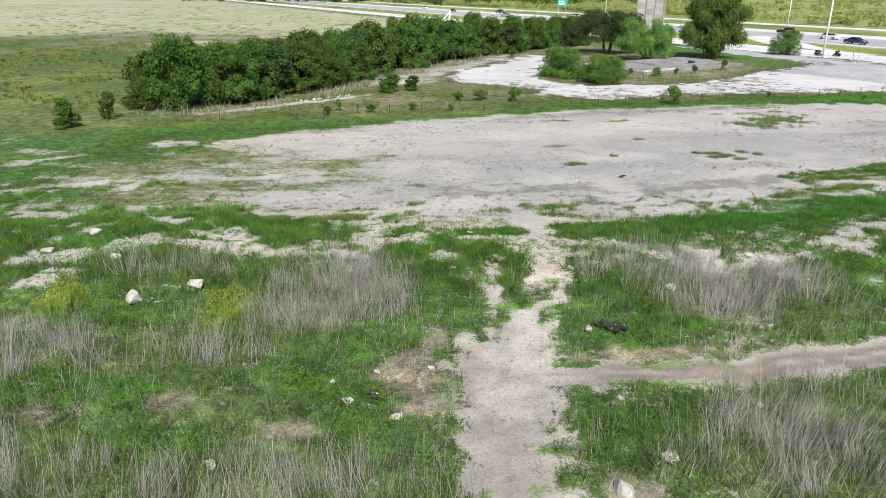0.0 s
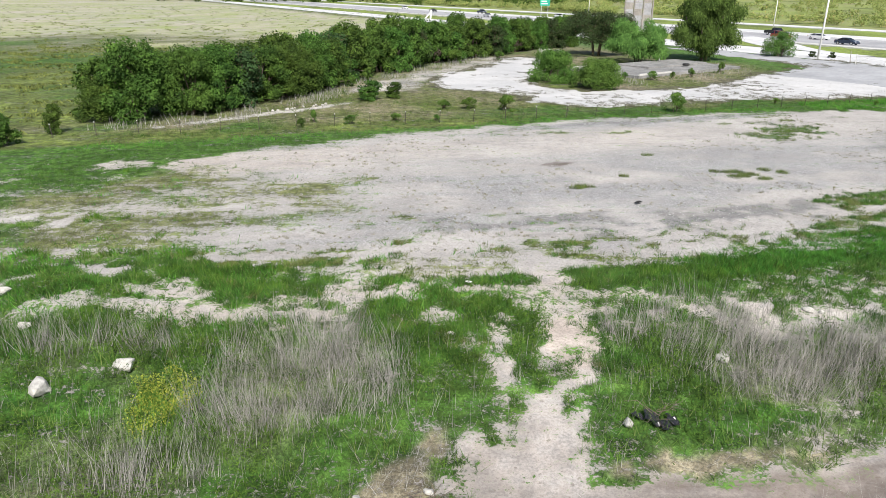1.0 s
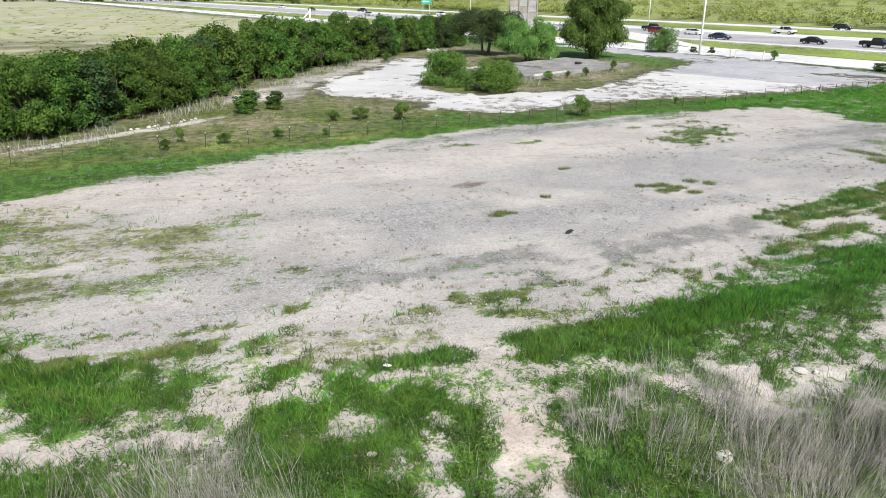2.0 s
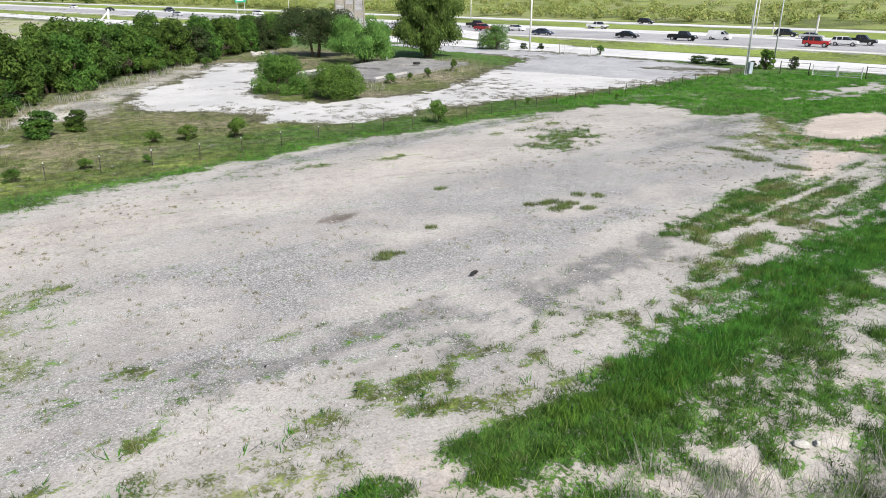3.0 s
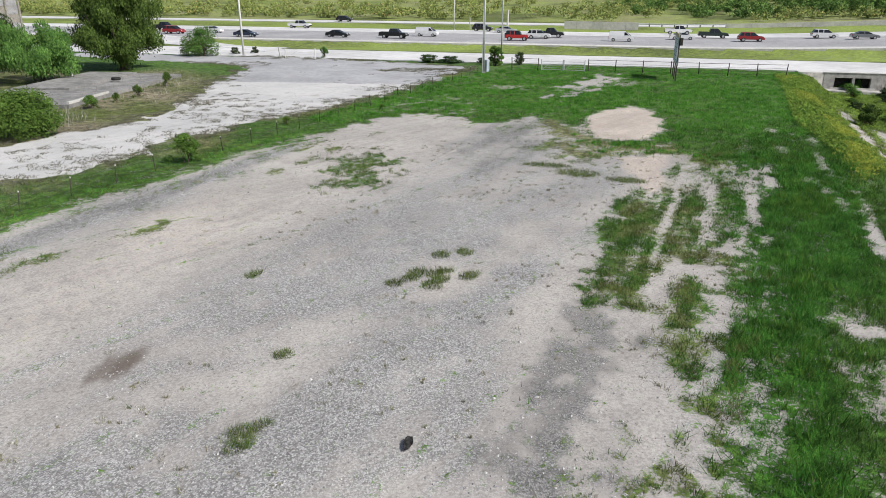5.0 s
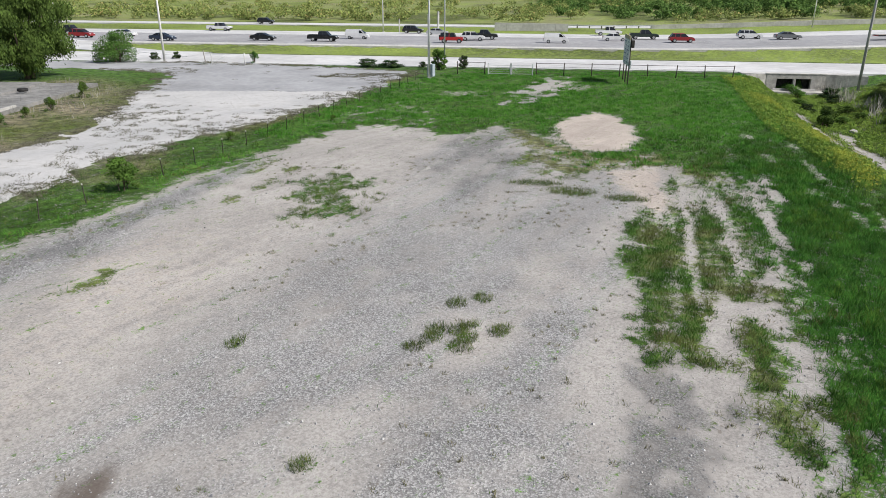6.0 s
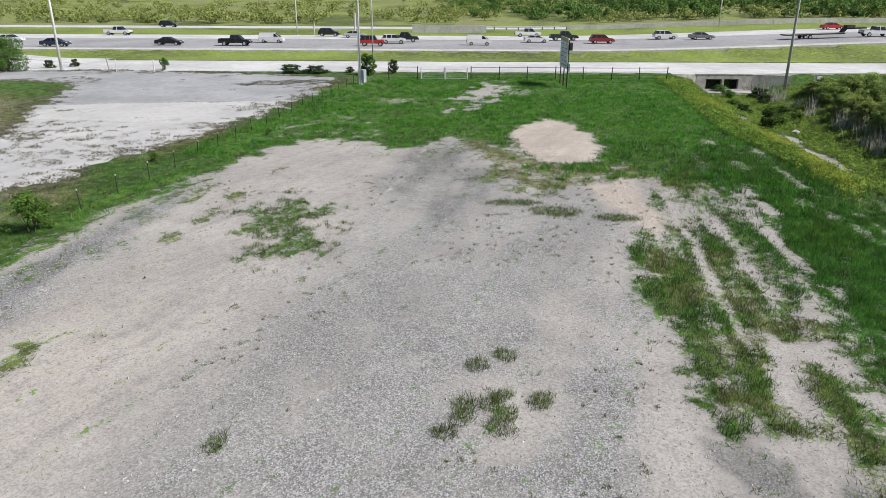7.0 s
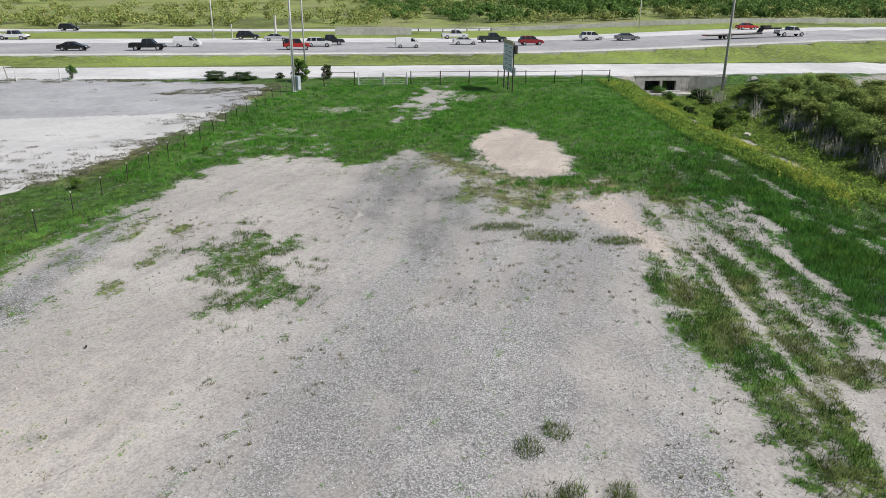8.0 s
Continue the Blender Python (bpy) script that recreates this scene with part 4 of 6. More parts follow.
for row, (back, step) in enumerate(((0.0, 3.0), (3.6, 3.8))):
    for i, d in enumerate(np.arange(0.0 + row * 2.5, lens[-1], step)):
        px, py = np.interp(d, lens, [p[0] for p in HEDGE]), np.interp(d, lens, [p[1] for p in HEDGE])
        px, py = px + rng.uniform(-0.9, 0.9) - back * 0.85, py + rng.uniform(-0.9, 0.9) + back * 0.5
        kind = blue if (i % 7 == 4 and row == 0) else (full if d < 26 and row == 0 else light)[int(rng.integers(0, 3))]
        sc = rng.uniform(0.80, 1.08) * (0.85 if d < 2.5 else 1.0)
        turn, tall_k = rng.uniform(0, 360), sc * rng.uniform(0.82, 1.14) * (0.78 if d < 3 else 1.12 if d < 26 else 1.0)
        (plant_copy if kind.name in used else plant)(kind, px, py, turn, sc, tall_k)
        used.add(kind.name)

plant(tree("spreading_tree", "dark green spreading tree with a bare forked trunk", "tree", 7.4, 14.0, LEAF_DARK, 3, 34000, 0.15, 0.30, 40, 4, dome="round", trunk_r=0.15), 28.4, 127.5)
plant(tree("small_tree", "fresh green round tree with drooping leaves", "tree", 6.8, 10.6, LEAF_WILLOW, 5, 30000, 0.15, 0.14, 40, 3, hang=0.5, dome="round", trunk_r=0.12), 32.0, 115.2)
plant(tree("tall_tree", "tall green shade tree with drooping outer branches", "tree", 11.2, 14.0, LEAF_SHADE, 8, 50000, 0.17, 0.10, 46, 2, hang=0.9, dome="round", trunk_r=0.24), 44.2, 120.2)

# shrubs: place, height, width, kind
round_bush = tree("round_shrub", "round fresh green shrub on the island of rough grass", "shrub", 3.4, 6.6, LEAF_BRIGHT, 61, 22000, 0.095, 0.0, 60, 5, trunk_r=0.04)
plant(round_bush, 14.6, 90.2, 0, 1.0, 1.1)
plant(tree("broad_shrub", "broad bright green shrub on the island of rough grass", "shrub", 3.0, 7.4, LEAF_BRIGHT, 62, 22000, 0.095, 0.0, 60, 5, trunk_r=0.04), 18.8, 84.8)
plant(tree("roadside_bush", "round dark green bush near the frontage road", "bush", 4.3, 6.8, LEAF_WILLOW, 63, 14000, 0.10, 0.02, 50, 4), 60.7, 129.0)
weed_bush = tree("sapling", "small green sapling in the grass strip", "sapling", 1.6, 1.9, LEAF_BRIGHT, 64, 2600, 0.055, 0.0, 26, 3, group="saplings by the wire fence", trunk_r=0.02)
plant(weed_bush, 22.2, 68.9, 0, 1.35, 1.2)
for px, py, k, kz in ((6.8, 69.2, 1.25, 0.95), (3.6, 69.8, 1.15, 0.7), (1.2, 69.6, 0.95, 0.6), (-2.9, 63.4, 0.8, 0.45), (-6.4, 61.8, 0.9, 0.5), (-10, 60.2, 0.6, 0.5), (-9.4, 62.5, 0.45, 0.7), (34.0, 74.5, 0.55, 0.4), (39.2, 101.2, 0.8, 1.0),
                     (33.5, 96.5, 0.7, 0.8), (27.6, 93.2, 1.1, 0.75), (24.3, 94.0, 0.6, 0.6), (30.6, 94.8, 0.6, 0.6), (71.0, 113.0, 0.95, 1.1), (11, 118.5, 1.3, 0.9), (4.2, 113.0, 2.0, 1.3), (0.5, 63.8, 0.5, 0.35), (43.5, 73.6, 0.4, 0.35)):
    plant_copy(weed_bush, px, py, px * 77, k, kz)
dark_bush = tree("dark_bush", "dark green bush beside the road fence", "bush", 2.2, 2.6, LEAF_DARK, 65, 4000, 0.08, 0.0, 36, 3, trunk_r=0.03)
plant(dark_bush, 82.2, 85.6, 0, 0.75, 0.8)
plant(tree("leafy_sapling", "bright leafy young tree beside the utility pole", "tree", 3.0, 2.7, LEAF_BRIGHT, 66, 4500, 0.10, 0.0, 34, 3), 79.2, 87.6)
for px, py, k, kz in ((76.5, 97.2, 1.5, 0.5), (78.0, 94.4, 1.5, 0.45), (68.5, 126.5, 0.6, 0.5), (65.8, 128, 0.7, 0.5), (80.6, 91.0, 0.6, 0.35)):
    plant_copy(dark_bush, px, py, px * 31, k, kz)
low_bush = tree("field_bush", "small dark bush at the field's corner", "bush", 2.4, 2.6, LEAF, 67, 4200, 0.09, 0.0, 36, 3, trunk_r=0.03)
plant(low_bush, -28.6, 52.8, 0, 1.0, 1.0)
plant_copy(low_bush, -27.4, 57.0, 80, 0.75, 0.95)
plant_copy(low_bush, -5.8, 74.8, 30, 1.3, 0.85)
plant_copy(low_bush, -3.6, 76.4, 60, 0.9, 0.7)
creek_bush = tree("creek_bush", "dense olive green bush on the creek's bank", "bush", 3.0, 4.4, LEAF_OLIVE, 68, 8000, 0.09, 0.0, 50, 4, group="bushes on the creek bank")
plant(creek_bush, 91.0, 37.2, 0, 0.75, 0.6)
for px, py, k, kz in ((86.5, 35.2, 0.9, 0.85), (81.5, 33.2, 1.0, 0.9), (76.5, 31.6, 1.0, 0.95), (71.5, 30.2, 1.05, 1.0), (66.5, 28.6, 1.1, 1.0), (61.5, 27.0, 1.1, 1.0), (92, 33.2, 0.9, 0.75), (86, 30.6, 1.0, 0.8), (80, 28.6, 1.1, 0.85), (74, 26.6, 1.1, 0.9), (68, 24.2, 1.1, 0.9), (97, 30.5, 0.9, 0.6), (90, 27, 1.1, 0.7), (82, 24, 1.2, 0.8), (74, 21, 1.2, 0.8)):
    plant_copy(creek_bush, px, py, px * 53, k, kz * 0.9)
for i, a_ in enumerate(np.arange(63, 101, 3.3)):
    c_ = 9.6 - 0.06 * (a_ - 66) + random.uniform(-0.5, 0.5)
    p = LOT_A * float(a_) + LOT_C * c_
    plant_copy(creek_bush, p.x, p.y, i * 71, random.uniform(0.7, 0.95), random.uniform(0.6, 0.9) * (0.75 if a_ > 84 else 0.95))
for px, py, k, kz in ((96.6, 43.8, 1.2, 0.6), (92.0, 43.0, 1.1, 0.5), (83.9, 44.7, 0.8, 0.4)):
    plant_copy(dark_bush, px, py, px * 41, k, kz)
for px, py, k, kz in ((94.5, 47.2, 1.5, 0.75), (88.7, 46.1, 1.2, 0.5), (85.3, 41.0, 1.6, 0.6), (78.6, 40.9, 1.3, 0.5), (82.0, 39.6, 1.2, 0.4), (99.6, 48.6, 1.3, 0.7)):
    plant_copy(weed_bush, px, py, px * 57, k, kz)
young = tree("young_tree", "small dark leafy tree on the creek's grassy bank", "tree", 1.9, 3.4, LEAF, 69, 5000, 0.10, 0.05, 10, 3)
plant(young, 74.5, 42.0)

# ---- freeway furniture ----
STEEL = worn("galvanised_steel", (0.48, 0.50, 0.52), (0.58, 0.59, 0.60), 0.3, 0.55, 0.35)
PALE_POLE = worn("pale_painted_steel", (0.60, 0.60, 0.58), (0.70, 0.70, 0.68), 0.4, 0.55, 0.1)
RUSTY = worn("dark_rusty_steel", (0.045, 0.042, 0.04), (0.10, 0.085, 0.07), 0.2, 0.8, 0.3)
WOOD_GREY = worn("weathered_wood", (0.22, 0.20, 0.18), (0.32, 0.30, 0.27), 0.15, 0.95)
POLE_GREY = worn("bleached_wood", (0.34, 0.335, 0.325), (0.44, 0.435, 0.42), 0.2, 0.9)
PANEL = worn("faded_sign_panel", (0.58, 0.60, 0.62), (0.68, 0.70, 0.72), 0.5, 0.6)
PANEL_GREY = worn("weathered_grey_panel", (0.26, 0.26, 0.27), (0.36, 0.36, 0.37), 0.5, 0.8)
WHITE = worn("white_paint", (0.74, 0.74, 0.73), (0.80, 0.80, 0.79), 0.4, 0.6)
BAR_INK = worn("sign_ink", (0.16, 0.20, 0.28), (0.24, 0.28, 0.36), 0.2, 0.7)
TAN_BOARD = worn("tan_header_board", (0.42, 0.36, 0.22), (0.50, 0.43, 0.28), 0.2, 0.7)
GREEN_SIGN = worn("green_road_sign", (0.02, 0.30, 0.20), (0.03, 0.36, 0.25), 0.4, 0.5)
BOX_BLUE = worn("grey_blue_cabinet", (0.34, 0.40, 0.46), (0.42, 0.48, 0.54), 0.3, 0.5, 0.2)
LIMESTONE = worn("pale_limestone", (0.33, 0.32, 0.295), (0.47, 0.455, 0.42), 0.15, 0.95, bump=0.03)
# near-black tone stands in for the shade inside the culvert
SHADED_CONCRETE = worn("damp_concrete", (0.035, 0.033, 0.03), (0.07, 0.066, 0.06), 0.4, 0.9)
RUBBER = worn("black_rubber", (0.015, 0.015, 0.015), (0.035, 0.034, 0.033), 0.1, 0.8)


def at(s, n, lift=0.0):
    px, py = rn(s, n)
    return Vector((px, py, float(lie(px, py)) + lift))


ROAD_TURN = math.degrees(math.atan2(U.y, U.x))


def pole(name, label, px, py, h, r, mat, base_box=None, category="pole"):
    ob = thing(name, label, category, Matrix.Translation((px, py, float(lie(px, py)))))
    part("shaft", tube([(0, 0, -0.3), (0, 0, h * 0.5), (0, 0, h)], [r, r * 0.85, r * 0.65], 12), mat, ob, smooth_faces=True)
    part("base_plate", box(-r * 1.8, -r * 1.8, -0.1, r * 1.8, r * 1.8, 0.08), CONCRETE, ob, bevel=0.02)
    if base_box:
        w, d, z0, z1 = base_box
        part("meter_cabinet", box(r, -w / 2, z0, r + d, w / 2, z1), BOX_BLUE, ob, "grey blue metal cabinet", bevel=0.02)
        part("conduit", tube([(-r - 0.06, 0.05, 0), (-r - 0.06, 0.05, h * 0.55)], 0.04, 6), STEEL, ob)
    return ob


def lamp_post(name, label, px, py, h, turn, mat=PALE_POLE, r=0.14):
    ob = pole(name, label, px, py, h, r, mat, category="street lamp")
    d = Vector((math.cos(radians(turn)), math.sin(radians(turn)), 0))
    part("arm", tube([Vector((0, 0, h - 0.1)), d * 1.2 + Vector((0, 0, h + 0.35)), d * 2.6 + Vector((0, 0, h + 0.45))], [0.06, 0.05, 0.04], 8), mat, ob)
    bm = box(-0.42, -0.16, -0.08, 0.42, 0.16, 0.08)
    bmesh.ops.transform(bm, matrix=Matrix.Translation(d * 2.9 + Vector((0, 0, h + 0.42))) @ Matrix.Rotation(radians(turn), 4, "Z"), verts=bm.verts)
    part("lamp_head", bm, STEEL, ob, "grey lamp head", bevel=0.03)
    return ob


pole("utility_pole", "tall grey steel utility pole with a cabinet at its foot", 71.2, 83.5, 13, 0.125, STEEL, (0.75, 0.55, 0.2, 1.6))
pole("slim_pole", "slim grey steel pole beside the young tree", 80.6, 87.6, 14, 0.095, STEEL)
pole("creek_pole", "tall grey wooden utility pole beside the creek", 98.6, 41.3, 15, 0.17, POLE_GREY)
lamp_post("street_lamp", "pale tall street lamp beside the pavement entrance", 65.0, 124.6, 12, 20, r=0.17)
for s_, n_, h_ in ((-66, 189.5, 13), (37, 206, 13), (-150, 190, 13), (-235, 190, 13)):
    px, py = rn(s_, n_)
    lamp_post("freeway_lamp", "pale street lamp on the freeway's far side", px, py, h_, ROAD_TURN - 90)
part("post", tube([(0, 0, 0), (0, 0, 4.8)], 0.22, 8), CONCRETE, thing("marker_post", "thick pale post beside the freeway", "post", Matrix.Translation(at(-52.5, 187.5))))
part("post", tube([(0, 0, 0), (0, 0, 3.0)], 0.14, 8), CONCRETE, thing("marker_post", "short pale post beside the freeway", "post", Matrix.Translation(at(-62, 189.0))))

# lane lines
def lane_line(n_, s0, s1, dash, gap, wide, lift):
    vs, fs = [], []
    s_ = s0
    while s_ < s1:
        p0, p1 = at(s_, n_ - wide / 2, lift), at(s_, n_ + wide / 2, lift)
        p2, p3 = at(s_ + dash, n_ + wide / 2, lift), at(s_ + dash, n_ - wide / 2, lift)
        k = len(vs)
        vs += [p0, p3, p2, p1]
        fs.append((k, k + 1, k + 2, k + 3))
        s_ += dash + gap
    me = mesh_from("lane_line", vs, fs, WHITE_LINE)
    tagged(new("lane_line", me), "worn white painted lane line", "road marking", kind="structure")


for n_ in (154.2, 157.9, 161.6, 165.3, 169.0):
    lane_line(n_, -300, 160, 3.0, 9.0, 0.14, 0.072)
for n_ in (150.2, 174.4):
    lane_line(n_, -300, 160, 12.0, 0.0, 0.16, 0.072)
lane_line(120.4, -200, 90, 3.0, 9.0, 0.12, 0.068)


# ramp wall, barrier and guard rail beyond the freeway
def long_wall(name, label, s0, s1, n_, h0, h1, thick, mat, step=3.0, category="wall"):
    ob = thing(name, label, category, kind="structure")
    ss = np.arange(s0, s1 + 0.01, step)
    bm = bmesh.new()
    prev = None
    for i, s_ in enumerate(ss):
        k = i / max(len(ss) - 1, 1)
        hh = h0 + (h1 - h0) * k
        a, b = at(s_, n_), at(s_, n_ + thick)
        low = Vector((0, 0, -0.5))
        ring = [bm.verts.new(p) for p in (a + low, a + Vector((0, 0, hh)), b + Vector((0, 0, hh)), b + low)]
        if prev:
            for j in range(4):
                bm.faces.new((prev[j], ring[j], ring[(j + 1) % 4], prev[(j + 1) % 4]))
        else:
            bm.faces.new(ring)
        prev = ring
    bm.faces.new(prev[::-1])
    bmesh.ops.recalc_face_normals(bm, faces=bm.faces)
    part("wall_face", bm, mat, ob)
    for s_ in ss[1:-1:2]:
        a = at(s_, n_ - 0.03)
        jt = box(-0.04, 0, 0, 0.04, 0.03, h0 - 0.1)
        bmesh.ops.transform(jt, matrix=Matrix.Translation(a) @ Matrix.Rotation(radians(ROAD_TURN), 4, "Z"), verts=jt.verts)
        part("joint", jt, CONCRETE_STAINED, ob)
    return ob


long_wall("ramp_wall", "white concrete retaining wall under the slip road", -40, -22, 200, 1.9, 1.75, 0.5, CONCRETE)
long_wall("barrier", "pale concrete barrier along the slip road", 0, 190, 213, 1.0, 1.6, 0.4, CONCRETE, 6.0)
rail = thing("guard_rail", "low steel guard rail along the slip road", "guard rail", kind="structure")
for s_ in np.arange(-22, 8, 3.2):
    p = at(s_, 216)
    part("rail_post", box(p.x - 0.12, p.y - 0.12, p.z - 0.2, p.x + 0.12, p.y + 0.12, p.z + 0.95), WOOD_GREY, rail)
part("rail_beam", tube([at(s_, 215.8, 0.72) for s_ in np.arange(-24, 9, 3.2)], 0.15, 6), STEEL, rail)


# culvert under the frontage road
def culvert():
    ob = thing("culvert", "stained concrete box culvert with two openings under the road", "culvert", Matrix.Translation(Vector((*rn(2.0, 111.6), 0.0))) @ Matrix.Rotation(radians(ROAD_TURN), 4, "Z"))
    # local x along the road, local y towards the freeway
    top, low, floor_z = 0.08, -3.2, -1.9
    o = ((-2.15, -0.15), (0.15, 1.95))
    bm = box(-3.4, 0, low, o[0][0], 0.45, top)
    box(o[1][1], 0, low, 3.6, 0.45, top, bm)
    box(o[0][0], 0, -0.5, o[1][1], 0.45, top, bm)
    box(o[0][1], 0, low, o[1][0], 0.45, -0.5, bm)
    part("headwall", bm, CONCRETE_STAINED, ob)
    part("coping", box(-3.5, -0.06, top, 3.7, 0.5, top + 0.07), CONCRETE, ob, bevel=0.03)
    for sx, x0 in ((-1, -3.4), (1, 3.6)):
        w = bmesh.new()
        far = x0 + sx * (4.6 if sx > 0 else 3.2)
        pts = [(x0, 0.05, low), (far, -0.9, top - 2.4), (far, -0.9, top - 0.06), (x0, 0.05, top), (x0, 0.45, low), (far, -0.5, top - 2.4), (far, -0.5, top - 0.06), (x0, 0.45, top)]
        vs = [w.verts.new(p) for p in pts]
        for f in ((0, 1, 2, 3), (7, 6, 5, 4), (0, 4, 5, 1), (1, 5, 6, 2), (2, 6, 7, 3), (3, 7, 4, 0)):
            w.faces.new([vs[i] for i in f])
        bmesh.ops.recalc_face_normals(w, faces=w.faces)
        part("wing_wall", w, CONCRETE_STAINED, ob)
    # shallow cells; the depth's darkness is painted into their colour
    for a, b in o:
        t = bmesh.new()
        box(a, 0.46, floor_z - 0.1, b, 1.3, floor_z, t)
        box(a - 0.1, 0.46, floor_z, a, 1.3, -0.45, t)
        box(b, 0.46, floor_z, b + 0.1, 1.3, -0.45, t)
        box(a, 1.2, floor_z, b, 1.3, -0.45, t)
        box(a - 0.1, 0.46, -0.5, b + 0.1, 1.3, -0.4, t)
        part("box_cell", t, SHADED_CONCRETE, ob, "concrete box opening, coloured near black as shade")
    part("deck", box(-6.3, 0.46, -0.39, 8, 2.05, 0.06), CONCRETE, ob, "pale concrete deck beside the road", bevel=0.02)
    part("apron", box(-4.5, -2.4, -2.3, 4.5, 0, -1.85), CONCRETE_STAINED, ob, bevel=0.04)
    part("sill", box(-2.6, -0.5, -1.9, 2.4, -0.3, -1.66), CONCRETE, ob, bevel=0.03)


culvert()


# ---- fences and gates ----
def t_post(h=1.02):
    ob = thing("fence_post", "dark steel T-post with a white tip", "fence post", group="posts of the wire fence")
    bm = box(-0.022, -0.006, -0.3, 0.022, 0.006, h - 0.07)
    box(-0.006, 0.007, -0.3, 0.006, 0.034, h - 0.12, bm)
    part("stem", bm, RUSTY, ob)
    part("tip", box(-0.025, -0.010, h - 0.069, 0.025, 0.038, h), PALE_POLE, ob, "white painted tip", bevel=0.004)
    return ob


def ground_at(px, py, lift=0.0):
    return Vector((px, py, float(lie(px, py)) + lift))


LOT_FENCE = [(71.5, 84.6), (48.6, 77.2), (30.8, 71.4), (20.5, 68.5), (12.3, 66.0), (4.0, 63.4), (-6.0, 61.2), (-18.0, 58.2), (-30, 54.8)]
flen = np.cumsum([0] + [math.dist(a, b) for a, b in zip(LOT_FENCE[:-1], LOT_FENCE[1:])])
first_post, line = None, []
for i, d in enumerate(np.arange(0, flen[-1], 2.85)):
    px, py = np.interp(d, flen, [p[0] for p in LOT_FENCE]), np.interp(d, flen, [p[1] for p in LOT_FENCE])
    m = Matrix.Translation(ground_at(px, py)) @ Euler((radians(random.uniform(-5, 5)), radians(random.uniform(-5, 5)), radians(18))).to_matrix().to_4x4()
    if first_post is None:
        first_post = t_post()
        first_post.matrix_basis = m
    else:
        copy_thing(first_post, m)
    line.append((px, py))
wires = thing("fence_wire", "thin rusty barbed wire strung between posts", "fence wire")
for z in (0.35, 0.65, 0.95):
    part("wire", tube([ground_at(px, py, z) for px, py in line], 0.004, 3), RUSTY, wires)


def pipe_post(h=1.5):
    ob = thing("pipe_post", "dark rusty pipe post of the roadside fence", "fence post", group="posts of the roadside fence")
    part("pipe", tube([(0, 0, -0.3), (0, 0, h)], 0.06, 8), RUSTY, ob, smooth_faces=True)
    part("cap", tube([(0, 0, h), (0, 0, h + 0.04)], [0.07, 0.03], 8), RUSTY, ob)
    return ob


ROAD_FENCE = [(76.6, 83.0), (91.6, 53.4)]
posts = [0, 3.3, 9.6, 12.9, 16.2, 19.5, 22.8, 26.1, 29.4, 32.6]
run = (Vector((*ROAD_FENCE[1], 0)) - Vector((*ROAD_FENCE[0], 0))).normalized()
first_pipe = None
for d in posts:
    p = Vector((*ROAD_FENCE[0], 0)) + run * d
    m = Matrix.Translation(ground_at(p.x, p.y)) @ Euler((radians(random.uniform(-3, 3)), radians(random.uniform(-3, 3)), 0)).to_matrix().to_4x4()
    if first_pipe is None:
        first_pipe = pipe_post()
        first_pipe.matrix_basis = m
    else:
        copy_thing(first_pipe, m)
net = thing("fence_wire", "dark wire and top rail of the roadside fence", "fence wire")
for a, b in ((0, 3.3), (9.6, 32.6)):
    ends = [Vector((*ROAD_FENCE[0], 0)) + run * d for d in np.linspace(a, b, max(2, int((b - a) / 3)))]
    for z, r in ((1.42, 0.025), (1.0, 0.010), (0.6, 0.010), (0.25, 0.010)):
        part("wire" if r < 0.02 else "top_rail", tube([ground_at(p.x, p.y, z) for p in ends], r, 4), RUSTY, net)


def pipe_gate(name, label, p0, p1, mat, h=1.15):
    ob = thing(name, label, "gate", Matrix.Translation(ground_at(*p0)) @ Matrix.Rotation(math.atan2(p1[1] - p0[1], p1[0] - p0[0]), 4, "Z"))
    w = math.dist(p0, p1)
    part("gate_frame", tube([(0.05, 0, 0.15), (0.05, 0, h), (w - 0.05, 0, h), (w - 0.05, 0, 0.15), (0.05, 0, 0.15)], 0.022, 6), mat, ob)
    for z in (0.4, 0.65, 0.9):
        part("bar", tube([(0.05, 0, z), (w - 0.05, 0, z)], 0.01, 5), mat, ob)
    part("brace", tube([(0.05, 0, 0.15), (w * 0.5, 0, h)], 0.018, 5), mat, ob)
    for gx in (-0.05, w + 0.05):
        part("gate_post", tube([(gx, 0, -0.2), (gx, 0, h + 0.25)], 0.06, 8), mat, ob)
    return ob


g0, g1 = Vector((*ROAD_FENCE[0], 0)) + run * 3.8, Vector((*ROAD_FENCE[0], 0)) + run * 6.4
g2 = Vector((*ROAD_FENCE[0], 0)) + run * 9.1
pipe_gate("field_gate", "thin grey pipe gate across the grassy drive", (g0.x, g0.y), (g1.x, g1.y), STEEL)
pipe_gate("field_gate", "thin grey pipe gate across the grassy drive", (g1.x + 0.1, g1.y - 0.2), (g2.x, g2.y), STEEL)
pipe_gate("pavement_gate", "pale pipe gate at the old pavement's entrance", (66.6, 116.4), (68.6, 112.2), PALE_POLE, 1.3)
lean = thing("leaning_post", "thin leaning grey post beside the gate", "post", Matrix.Translation(ground_at(66.2, 117.2)))
part("stick", tube([(0, 0, -0.1), (0.1, 0.5, 1.8)], 0.06, 7), WOOD_GREY, lean)


